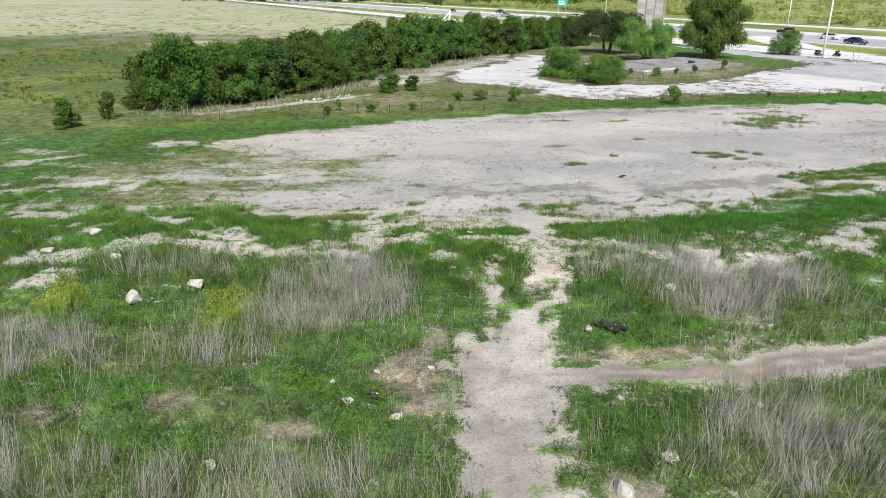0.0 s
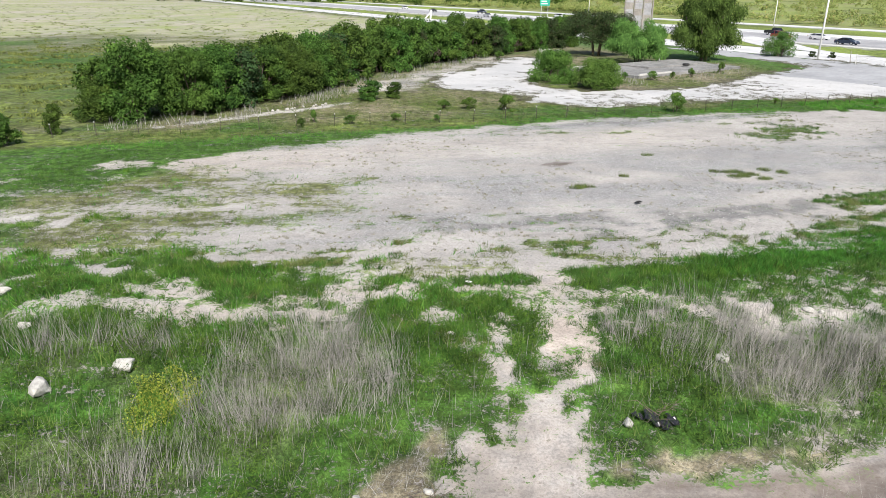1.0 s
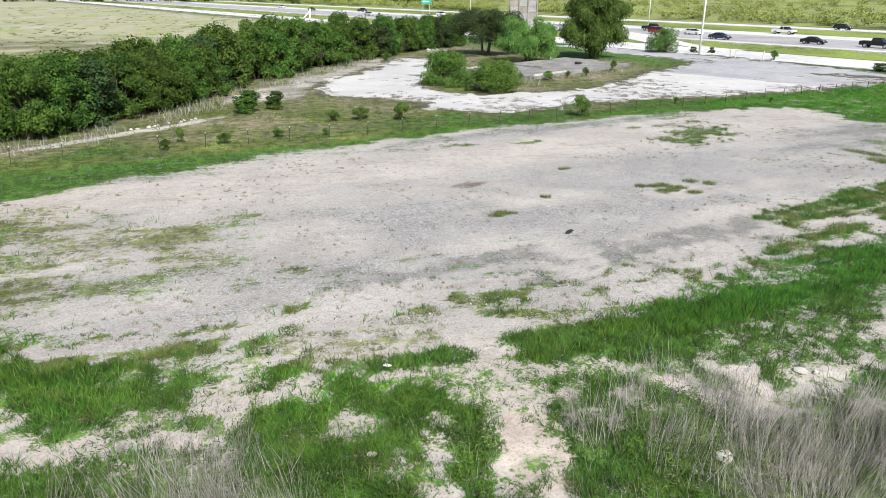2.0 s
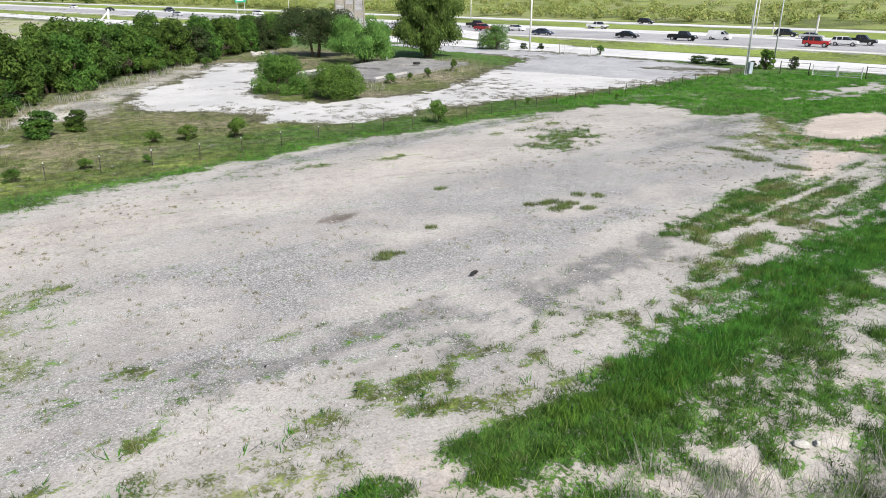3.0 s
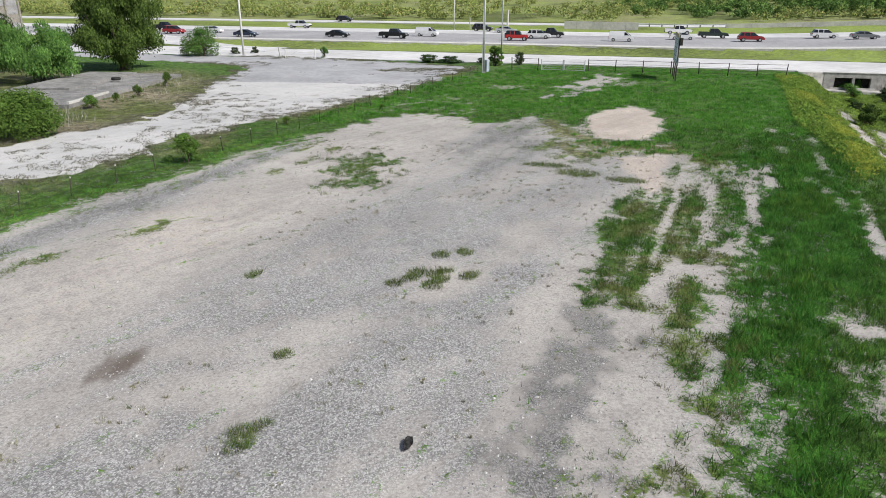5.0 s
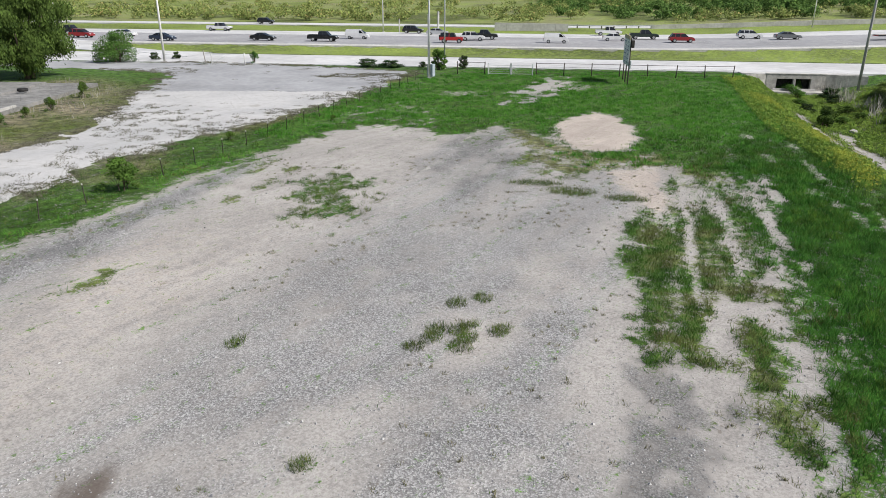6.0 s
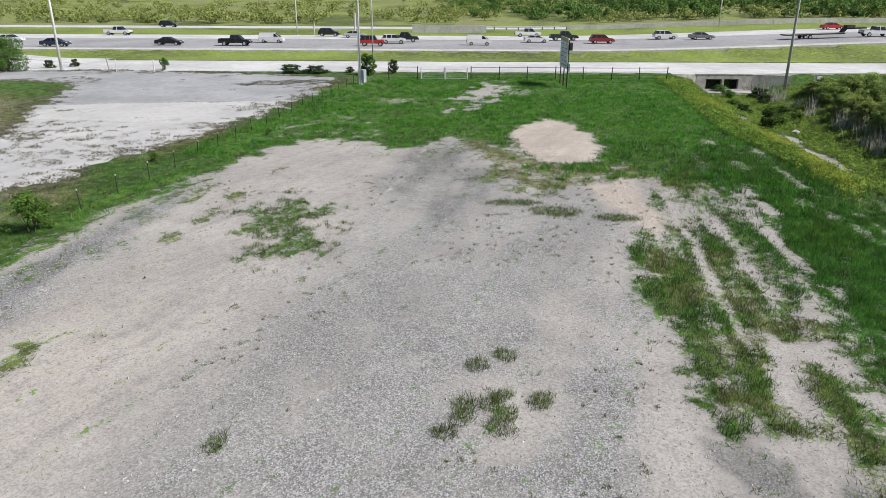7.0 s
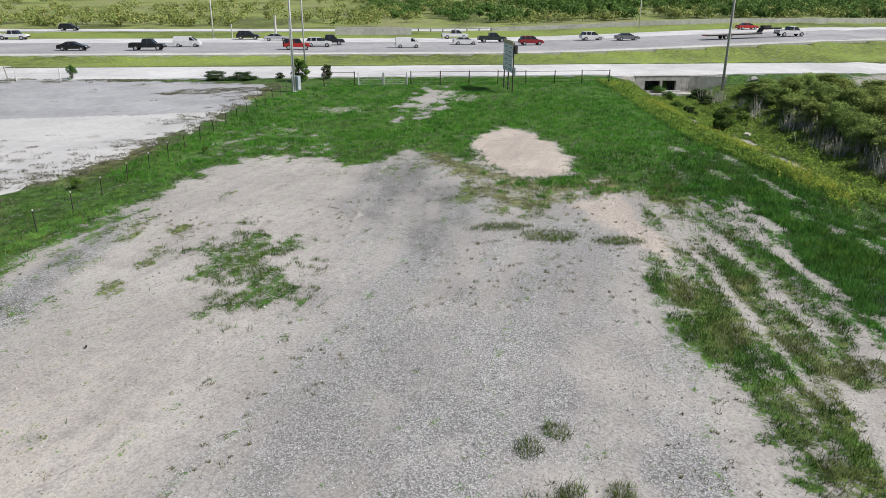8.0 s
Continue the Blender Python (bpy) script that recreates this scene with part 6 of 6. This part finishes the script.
for k, (px, py, w) in enumerate(((6.1, 21.9, 0.9), (-1.7, 18.2, 0.9), (-0.4, 18.9, 0.8), (-10.6, 16.0, 0.6), (7.2, 14.0, 0.9), (-7.6, 16.9, 0.7), (-4.6, 16.9, 0.6))):
    dead_branches(px, py, w * 0.8, 14, 200 + k)

# ---- grasses, weeds and loose stone ----
def blades(name, label, x, y, height, width, mat, seed, lean=0.5, category="grass", lift=0.0, wind=None):
    """Single blades: thin upright triangles, bent to one side."""
    rng = np.random.default_rng(seed)
    k = len(x)
    z = lie(x, y) + lift
    turn, tip = rng.uniform(0, math.tau, k), rng.uniform(0, math.tau, k)
    if wind is not None:
        tip = rng.normal(wind, 0.9, k)
    h = height * rng.uniform(0.55, 1.25, k)
    out = h * lean * rng.uniform(0.1, 1.2, k)
    w = width * rng.uniform(0.7, 1.3, k) * 0.5
    p = np.empty((k, 3, 3))
    p[:, 0] = np.stack([x + np.cos(turn) * w, y + np.sin(turn) * w, z - 0.02], 1)
    p[:, 1] = np.stack([x - np.cos(turn) * w, y - np.sin(turn) * w, z - 0.02], 1)
    p[:, 2] = np.stack([x + np.cos(tip) * out, y + np.sin(tip) * out, z + h], 1)
    return tagged(new(name, tri_mesh(name, p.reshape(-1, 3), mat, 3)), label, category, kind="stuff")


def leaves(name, label, x, y, low, high, size, mat, seed, category="weeds"):
    """Small leaves or petals held at heights from low to high above the ground."""
    rng = np.random.default_rng(seed)
    k = len(x)
    p = np.stack([x, y, lie(x, y) + low + (high - low) * rng.random(k)], 1)
    nrm = rng.normal(size=(k, 3)) * 0.7 + (0, 0, 0.8)
    nrm /= np.linalg.norm(nrm, axis=1)[:, None]
    ax = np.cross(nrm, rng.normal(size=(k, 3)))
    ax /= np.linalg.norm(ax, axis=1)[:, None]
    bx = np.cross(nrm, ax)
    sz = (size * rng.uniform(0.6, 1.4, k))[:, None]
    tri = np.stack([p - ax * sz, p + bx * sz * 0.8, p + ax * sz], 1).reshape(-1, 3)
    return tagged(new(name, tri_mesh(name, tri, mat, 3)), label, category, kind="stuff")


def scatter(count, x0, x1, y0, y1, seed):
    r = np.random.default_rng(seed)
    return r.uniform(x0, x1, count), r.uniform(y0, y1, count), r.random(count)


def tufted(x, y, rng, each, radius):
    """each blades round every place"""
    i = np.repeat(np.arange(len(x)), each)
    a, r = rng.uniform(0, math.tau, len(i)), np.sqrt(rng.random(len(i))) * (radius[i] if np.ndim(radius) else radius)
    return x[i] + np.cos(a) * r, y[i] + np.sin(a) * r, i


rng = np.random.default_rng(77)
ON_PAVING = lambda m, x, y: (inside(x, y, PADS) > -0.3) | (m["n"] > 112.5)

# short turf on the verges: dense near the path, thinner far away
x, y, r = scatter(900000, -24, 96, 24, 80, 101)
m = masks(x, y)
want = smooth(0.35, 0.85, m["green"] + (fbm(x, y, 0.35, 50) - 0.5) * 1.4) * np.where(m["c"] > 56, 0.6, 1.0) * smooth(100, 40, np.hypot(x - 10, y - 35))
ok = (r < want * 0.72) & ~ON_PAVING(m, x, y) & (m["tall"] < 0.85)
x, y = x[ok], y[ok]
patch = fbm(x, y, 1.3, 51)
oli = masks(x, y)["olive"] + masks(x, y)["dry"] * 0.7 + (fbm(x, y, 0.8, 52) - 0.5) * 1.2 > 0.5
hgt = np.where(patch > 0.52, 0.20, 0.11) * np.where(y < 34, 1.4, 1.0) * (1 + 0.9 * smooth(0.3, 0.9, masks(x, y)["deep"]) * smooth(0.42, 0.6, fbm(x, y, 0.9, 72)))
deep = ~oli & (masks(x, y)["deep"] + (patch - 0.5) * 1.4 > 0.45)
fresh = ~oli & ~deep
lively = (masks(x, y)["fresh"] + (patch - 0.5) > 0.5) & ~oli
fresh, deep = fresh & ~lively, deep & ~lively
blades("short_grass", "short green grass on the verge beside the gravel", x[fresh], y[fresh], hgt[fresh], 0.026, BLADE, 1, 1.3)
blades("fresh_grass", "fresh bright green grass by the gate and the fence", x[lively], y[lively], hgt[lively], 0.036, BLADE_FRESH, 19, 1.3)
blades("deep_green_grass", "dense deep green grass between the lot and the creek", x[deep], y[deep], hgt[deep], 0.026, BLADE_DEEP, 16, 1.3)
blades("olive_grass", "thin olive and yellowing grass beside the gravel", x[oli], y[oli], hgt[oli] * 0.75, 0.028, BLADE_OLIVE, 2, 1.4)

# a denser sward of finer blades on the belt that the camera passes nearest
x, y, r = scatter(900000, -22, 62, 24, 46, 118)
m = masks(x, y)
reach = smooth(62, 22, x) * smooth(-24, -8, x)
ok = (m["c"] < 33.5) & (r < smooth(0.4, 0.9, m["green"] + (fbm(x, y, 0.3, 73) - 0.5) * 1.2) * (0.25 + 0.75 * reach)) & (m["tall"] < 0.5) & (m["c"] > 20.5)
x, y = x[ok], y[ok]
m = masks(x, y)
lump = fbm(x, y, 0.8, 74)
hgt = 0.12 + 0.42 * np.maximum(lump - 0.38, 0)
pale = m["olive"] + m["dry"] * 0.8 + (lump - 0.5) * 1.2 > 0.42
dark_ = ~pale & (m["deep"] + (fbm(x, y, 1.1, 75) - 0.5) * 1.2 > 0.5)
blades("belt_grass", "dense deep green grass along the lot's lower edge", x[dark_], y[dark_], hgt[dark_], 0.019, BLADE_BELT, 22, 1.0)
blades("verge_grass", "fresh green grass along the lot's lower edge", x[~dark_ & ~pale], y[~dark_ & ~pale], hgt[~dark_ & ~pale], 0.019, BLADE, 23, 1.0)
blades("verge_dry_grass", "thin yellowing grass along the lot's lower edge", x[pale], y[pale], hgt[pale] * 0.7, 0.018, BLADE_OLIVE, 24, 1.2)

# lush tussocks along the lot's near rim and in the green belt
x, y, r = scatter(9000, -22, 60, 26, 46, 102)
m = masks(x, y)
ok = (m["green"] > 0.75) & (m["olive"] < 0.5) & (fbm(x, y, 2.2, 53) > 0.52) & (r < smooth(60, 20, x)) & (inside(x, y, LOT) < -0.2) & ((m["a"] < 22) | (m["c"] < 26.5) & (r < 0.5))
x, y = x[ok], y[ok]
tx, ty, i = tufted(x, y, rng, 26, 0.22)
blades("grass_tussocks", "tall lush green grass tussocks", tx, ty, 0.29, 0.026, BLADE_FRESH, 3, 0.95)

# lumpy tussocks over the grassy corner by the gate and down to the creek
x, y, r = scatter(16000, 36, 98, 34, 84, 119)
m = masks(x, y)
ok = (m["green"] > 0.72) & (m["a"] > 50) & (m["c"] > 21) & (m["c"] < 60) & (m["n"] < 111) & (fbm(x, y, 1.8, 76) + (r - 0.5) * 0.3 > 0.5) & (inside(x, y, PADS) < -0.5) & (inside(x, y, LOT) < 0)
x, y = x[ok], y[ok]
tx, ty, i = tufted(x, y, rng, 15, 0.30)
side = masks(tx, ty)["deep"] + (fbm(tx, ty, 2.5, 77) - 0.5) * 1.2 > 0.45
blades("corner_tussocks", "lumpy deep green grass tussocks near the gate", tx[side], ty[side], 0.26, 0.05, BLADE_BELT, 25, 1.0)
blades("corner_grass", "lumpy bright green grass tussocks near the gate", tx[~side], ty[~side], 0.2, 0.05, BLADE_FRESH, 26, 1.2)

# rough growth near the start: leafy weeds, dead standing stalks, fallen straw
x, y, r = scatter(330000, -22, 24, 9, 31, 103)
edge = smooth(-22, -17, x + (fbm(x, y, 3, 85) - 0.5) * 8) * smooth(24, 19, x + (fbm(x, y, 3, 86) - 0.5) * 8) * smooth(9, 12.5, y + (fbm(x, y, 3, 87) - 0.5) * 5)
keep = rng.random(len(x)) < edge
x, y, r = x[keep], y[keep], r[keep]
m = masks(x, y)
ok = (r < smooth(0.4, 0.8, m["green"]) * (0.85 - 0.15 * m["tall"]) * smooth(31, 26, y) * smooth(0.38, 0.6, fbm(x, y, 1.4, 54)) * 1.3) & (m["mat"] < 0.05)
lx, ly = x[ok], y[ok]
leaf_h = 0.08 + 1.1 * np.maximum(fbm(lx, ly, 1.4, 54) - 0.35, 0.05) * rng.random(len(lx)) ** 0.6
k = len(lx)
p = np.stack([lx, ly, lie(lx, ly) + leaf_h], 1)
nrm = rng.normal(size=(k, 3)) * 0.6 + (0, 0, 0.9)
nrm /= np.linalg.norm(nrm, axis=1)[:, None]
ax = np.cross(nrm, rng.normal(size=(k, 3)))
ax /= np.linalg.norm(ax, axis=1)[:, None]
bx = np.cross(nrm, ax)
sz = rng.uniform(0.022, 0.055, k)[:, None]
quad = np.stack([p - ax * sz * 1.4, p + bx * sz * 0.6, p + ax * sz * 1.4], 1).reshape(-1, 3)
tagged(new("leafy_weeds", tri_mesh("leafy_weeds", quad, WEED_LEAF, 3)), "dense low leafy green weeds on the rough slope", "weeds", kind="stuff")
ok = r > 0.55
ok &= (m["green"] > 0.5) & (m["mat"] < 0.05) & (fbm(x, y, 0.8, 82) > 0.40)
gx, gy = x[ok], y[ok]
pick = rng.random(len(gx)) < 0.55
half = fbm(gx, gy, 1.8, 81) > 0.56
blades("rough_grass", "rough green grass on the slope", gx[pick & half], gy[pick & half], 0.38, 0.026, BLADE_ROUGH, 4, 0.9)
blades("rough_deep_grass", "rough deep green grass on the slope", gx[pick & ~half], gy[pick & ~half], 0.30, 0.026, BLADE_ROUGH, 17, 0.9)

x, y, r = scatter(420000, -22, 26, 9, 30.5, 104)
m = masks(x, y)
clump = smooth(0.42, 0.64, fbm(x, y, 1.1, 55))
ok = (r < m["tall"] * (0.14 + 0.86 * clump) * 0.42) | (r > 0.966) & (m["green"] > 0.5) & (y < 26) & (fbm(x, y, 3, 83) > 0.45)
x, y = x[ok], y[ok]
hh = (0.62 + 1.25 * fbm(x, y, 1.5, 56)) * (0.55 + 0.45 * smooth(0.1, 0.5, masks(x, y)["tall"]))
blades("tall_dry_grass", "tall grey dead grass stalks standing in clumps", x, y, hh, 0.012, STRAW, 5, 0.5, wind=(fbm(x, y, 2.2, 84) - 0.5) * 16)

x, y, r = scatter(110000, -22, 24, 9, 28, 105)
m = masks(x, y)
ok = (r < 0.03 + 0.25 * m["dry"]) | (m["mat"] > 0.1) & (r < 0.6)
x, y = x[ok], y[ok]
blades("fallen_straw", "flattened dead straw among the weeds", x, y, 0.08, 0.012, STRAW, 6, 7.0)

# yellow flowers: on two clumps near the start and all along the creek's edge
x, y, r = scatter(60000, -15, -6, 20, 25, 106)
ok = (np.maximum(oval(x, y, -7.6, 22.3, 1.0, 1.2), oval(x, y, -13.3, 22.4, 0.8, 0.9)) + fbm(x, y, 0.7, 57) * 1.6 - 0.8 > 0.05) & (r < 0.45)
fx, fy = x[ok], y[ok]
x, y, r = scatter(520000, 40, 104, 15, 56, 107)
m = masks(x, y)
ok = (np.abs(m["c"] - 20.6 - 2.6 * smooth(80, 93, m["a"]) - (fbm(m["a"], m["a"] * 0, 9, 58) - 0.5) * 1.2) < 1.5 * r ** 1.4 + 0.05) & (m["a"] > 52) & (m["a"] < 101) & (fbm(x, y, 3.4, 59) + (fbm(x, y, 0.6, 78) - 0.5) * 0.5 > 0.52)
fx, fy = np.concatenate([fx, x[ok]]), np.concatenate([fy, y[ok]])
leaves("yellow_wildflowers", "yellow flowering weeds", fx, fy, 0.3, 0.6, np.where(fx > 0, 0.055, 0.035), FLOWER, 7, "flowers")
blades("flower_stems", "green stems under the yellow flowers", fx, fy, 0.42, 0.03, BLADE_LIME, 18, 0.5)

# creek bank: coarse growth, pale reeds
x, y, r = scatter(260000, 44, 106, 18, 56, 108)
m = masks(x, y)
cd, _ = line_dist(x, y, CREEK)
ok = (cd < 9.5) & (r < 0.42) & (m["n"] < 108) & (m["c"] < 24.5) & (m["dry"] < 0.45)
x, y = x[ok], y[ok]
mix_ = fbm(x, y, 2.4, 60)
blades("creek_grass", "coarse yellow-green growth on the creek's banks", x[mix_ < 0.44], y[mix_ < 0.44], 0.2, 0.06, BLADE_LIME, 8, 1.2)
blades("creek_weeds", "green weeds along the creek", x[mix_ >= 0.44], y[mix_ >= 0.44], 0.2, 0.055, BLADE_BANK, 9, 1.1)
pick = np.random.default_rng(81).random(len(x)) < 0.8
leaves("creek_leaves", "low bright leafy weeds on the creek's banks", x[pick], y[pick], 0.14, 0.30, 0.11, BLADE_LIME, 82)
x, y, r = scatter(40000, 58, 104, 24, 46, 109)
cd, _ = line_dist(x, y, CREEK)
side = (y - 41.4) - (x - 81) * 0.36
ok = (np.abs(cd - 3.6) < 1.3) & (side < 0) & (x > 60) & (fbm(x, y, 2, 61) > 0.50)
blades("pale_reeds", "pale dry reeds below the bushes on the creek bank", x[ok & (r < 0.75)], y[ok & (r < 0.75)], 0.6 + 1.9 * fbm(x[ok & (r < 0.75)], y[ok & (r < 0.75)], 3.0, 83), 0.045, REED, 10, 0.4, "reeds")

# dry stalks below the tree belt and on the island of rough ground
x, y, r = scatter(60000, -32, 45, 55, 120, 110)
hd, _ = line_dist(x, y, HEDGE)
isl = oval(x, y, 31, 100, 22, 9, 40)
ok = ((hd > 2.4) & (hd < 5.5) & (x > -26 + (y - 58) * 0.5) & (fbm(x, y, 4, 62) > 0.47)) | ((isl > 0.1) & (r < 0.25) & (fbm(x, y, 3, 63) > 0.48) & (inside(x, y, PADS) < -0.5))
blades("dead_stalks", "grey dead stalks at the foot of the trees", x[ok & (r < 0.6)], y[ok & (r < 0.6)], 0.7, 0.045, STRAW, 11, 0.5)

# rough tufts on the ground between the fence and the old concrete, and on the island
x, y, r = scatter(16000, -26, 60, 56, 118, 116)
m = masks(x, y)
ok = (m["c"] > 57.5) & (inside(x, y, PADS) < -0.4) & (r < 0.25 + 0.75 * smooth(0.42, 0.6, fbm(x, y, 2.5, 88))) & (m["n"] < 111) & ((x > -24 + (y - 60) * 0.5) | (y < 62))
x, y = x[ok], y[ok]
tx, ty, i = tufted(x, y, rng, 7, 0.28)
pick = fbm(tx, ty, 3, 89) > 0.5
blades("strip_tufts", "rough green tufts between the fence and the concrete", tx[pick], ty[pick], 0.16, 0.04, BLADE, 20, 1.8)
blades("dry_tufts", "dry olive tufts between the fence and the concrete", tx[~pick], ty[~pick], 0.14, 0.04, BLADE_OLIVE, 21, 2.0)

# weeds standing singly on the gravel
x, y, r = scatter(5200, -14, 50, 31, 69, 111)
m = masks(x, y)
ok = (inside(x, y, LOT) > 0.6) & (fbm(x, y, 6, 64) * 0.8 + fbm(x, y, 1.5, 65) * 0.4 > 0.63 + 0.07 * (m["c"] > 46)) & (r < 0.75)
x, y = x[ok], y[ok]
tx, ty, i = tufted(x, y, rng, 16, np.random.default_rng(5).uniform(0.03, 0.16, len(x)))
blades("gravel_weeds", "small brown and green weeds scattered over the gravel", tx, ty, 0.09, 0.025, leafy("gravel_weed_blades", (0.11, 0.11, 0.06), (0.22, 0.21, 0.12), (0.30, 0.25, 0.18), soft=0.5), 12, 1.1, "weeds")
x, y, r = scatter(26000, -12, 48, 33, 69, 112)
gm = np.maximum(strongest(x, y, GREEN_IN_LOT) + (fbm(x, y, 0.7, 9) - 0.5) * 1.8, inside(x, y, LOBED_PATCH) * 0.5 + (fbm(x, y, 0.7, 9) - 0.5) * 3.2)
ok = (gm > 0.05) & (inside(x, y, LOT) > 0) & (r < 0.95)
x, y = x[ok], y[ok]
tx, ty, i = tufted(x, y, rng, 13, 0.14)
for cx, cy, ra, rb, turn in GREEN_IN_LOT:
    k = int(900 * ra * rb) + 120
    q, w = rng.uniform(0, math.tau, k), np.sqrt(rng.random(k)) * (1 + 0.35 * (rng.random(k) > 0.8))
    px, py = np.cos(q) * w * ra, np.sin(q) * w * rb
    tx = np.concatenate([tx, cx + px * math.cos(radians(turn)) - py * math.sin(radians(turn))])
    ty = np.concatenate([ty, cy + px * math.sin(radians(turn)) + py * math.cos(radians(turn))])
blades("grass_patches", "green grass growing in patches on the gravel", tx, ty, 0.18, 0.016, BLADE_TUFT, 13, 0.9)

# weeds over the old concrete
x, y, r = scatter(34000, 0, 78, 70, 124, 113)
d = inside(x, y, PADS)
q = fbm(x, y, 4, 66) * 0.7 + fbm(x, y, 1.0, 67) * 0.5
ok = (d > -1.0) & (q > 0.66 + 0.05 * smooth(0, 3, d)) & (smooth(5, 0.0, d) + 0.02 > r)
ok |= (np.abs(d + (q - 0.55) * 4) < 0.7) & (r < 0.4)
ok |= (oval(x, y, 68.0, 92.0, 5.2, 2.2, -38) + fbm(x, y, 1.5, 68) - 0.5 > 0.12)
ok |= (oval(x, y, 52.8, 82.8, 2.2, 0.8, 10) + fbm(x, y, 1.0, 69) - 0.5 > 0.15) & (r < 0.6)
ok |= (inside(x, y, WEEDY) + (fbm(x, y, 3, 66) - 0.5) * 4 > 0) & (fbm(x, y, 0.9, 69) > 0.54) & (r < 0.5)
x, y = x[ok], y[ok]
tx, ty, i = tufted(x, y, rng, 16, 0.36)
blades("pavement_weeds", "brown and olive weeds in the cracks of the old concrete", tx, ty, 0.09, 0.06, leafy("pavement_weed_blades", (0.115, 0.118, 0.08), (0.22, 0.215, 0.155), soft=0.6), 14, 2.6, "weeds", 0.05)

# loose crushed stone
x, y, r = scatter(130000, -8, 46, 31, 66, 114)
m = masks(x, y)
ok = (inside(x, y, LOT) > -0.3) & (r < 0.15 + 0.8 * m["grey"]) & (m["green"] < 0.6)
x, y = x[ok], y[ok]
k = len(x)
rs = np.random.default_rng(15)
rad = rs.uniform(0.012, 0.034, k) * (1 + (rs.random(k) > 0.97) * 0.8)
axes = np.array([(1, 0, 0), (0, 1, 0), (-1, 0, 0), (0, -1, 0), (0, 0, 1)], float)
v = axes[None] * rad[:, None, None] * rs.uniform(0.6, 1.25, (k, 5, 1))
ca, sa = np.cos(rs.uniform(0, 6.28, k))[:, None], np.sin(rs.uniform(0, 6.28, k))[:, None]
v = np.stack([v[..., 0] * ca - v[..., 1] * sa, v[..., 0] * sa + v[..., 1] * ca, v[..., 2] * 0.8], 2) + np.stack([x, y, lie(x, y) + 0.004], 1)[:, None]
tri = v[:, [0, 1, 4, 1, 2, 4, 2, 3, 4, 3, 0, 4]].reshape(-1, 3)
STONE = Nodes("crushed_stone")
gi = STONE.add("NewGeometry").outputs["Random Per Island"]
STONE_MAT = STONE.done(STONE.mix(gi, (0.15, 0.152, 0.16), (0.52, 0.515, 0.505)), 0.9, 0, 0.2)
tagged(new("crushed_stone", tri_mesh("crushed_stone", tri, STONE_MAT, 3)), "loose pale crushed stone on the lot", "gravel", kind="stuff")

# the field beyond the tree belt: scattered darker tufts
x, y, r = scatter(15000, -230, 10, 58, 420, 115)
hd, _ = line_dist(x, y, HEDGE)
more = np.random.default_rng(117)
x, y, r = np.concatenate([x, more.uniform(-110, -20, 4200)]), np.concatenate([y, more.uniform(50, 135, 4200)]), np.concatenate([r, np.zeros(4200)])
ok = (x < -22 + (y - 60) * 0.30 - 6) & (fbm(x, y, 9, 70) * 0.3 + fbm(x, y, 2.5, 71) * 0.6 > 0.47) & (r < smooth(260, 100, y) * 0.8 + 0.2)
tx, ty, i = tufted(x[ok], y[ok], rng, 10, 0.6)
blades("field_tufts", "olive tufts of coarse grass across the open field", tx, ty, 0.28, 0.2, FIELD_TUFT, 15, 1.5)


# scrub on the slope beyond the freeway, and the darker wood to its right
def bush_field(name, label, places, heights, widths, leaf, seed, each, size, category):
    r = np.random.default_rng(seed)
    out = []
    for (px, py), h, w in zip(places, heights, widths):
        z = float(lie(px, py))
        k = 5
        cs = np.stack([px + r.normal(size=k) * w * 0.24, py + r.normal(size=k) * w * 0.24, z + h * r.uniform(0.35, 0.8, k)], 1)
        out.append(leaf_cloud(r, cs, np.full(k, w * 0.27), each, size, 0.8 * h / w + 0.25))
    tagged(new(name, tri_mesh(name, np.concatenate(out), leaf, 3)), label, category, kind="stuff")


r = np.random.default_rng(90)
places, hs, ws = [], [], []
while len(places) < 1700:
    s_, n_ = r.uniform(-620, 330), 243 + 420 * r.random() ** 1.9
    px, py = rn(s_, n_)
    gap = float(fbm(np.array([px]), np.array([py]), 40, 72)[0])
    if gap < 0.40 + 0.12 * (s_ > -60) * (s_ < 30) * (n_ < 300):
        continue
    places.append((px, py))
    ws.append(r.uniform(3.4, 7.2))
    hs.append(ws[-1] * r.uniform(0.48, 0.66))
bush_field("scrub", "olive and yellow-green scrub on the slope beyond the freeway", places, hs, ws, LEAF_SCRUB, 91, 175, 0.4, "scrub")
places, hs, ws = [], [], []
for _ in range(680):
    s_, n_ = r.uniform(-30, 330), 0
    n_ = 240 + 150 * r.random() + max(0, 30 - s_) * 0.8
    places.append(rn(s_, n_))
    hs.append(r.uniform(3.0, 7.5) * (0.6 if s_ < 20 else 1.0))
    ws.append(r.uniform(4.0, 7.5))
bush_field("woodland", "dense green wood beyond the freeway", places, hs, ws, LEAF_WOOD, 92, 300, 0.44, "wood")
places = [rn(r.uniform(-700, -380), r.uniform(230, 420)) for _ in range(120)] + [(r.uniform(-420, -30), r.uniform(560, 640)) for _ in range(150)]
bush_field("far_trees", "distant line of dark green trees", places, r.uniform(5, 9, len(places)), r.uniform(7, 12, len(places)), LEAF, 93, 110, 1.1, "trees")
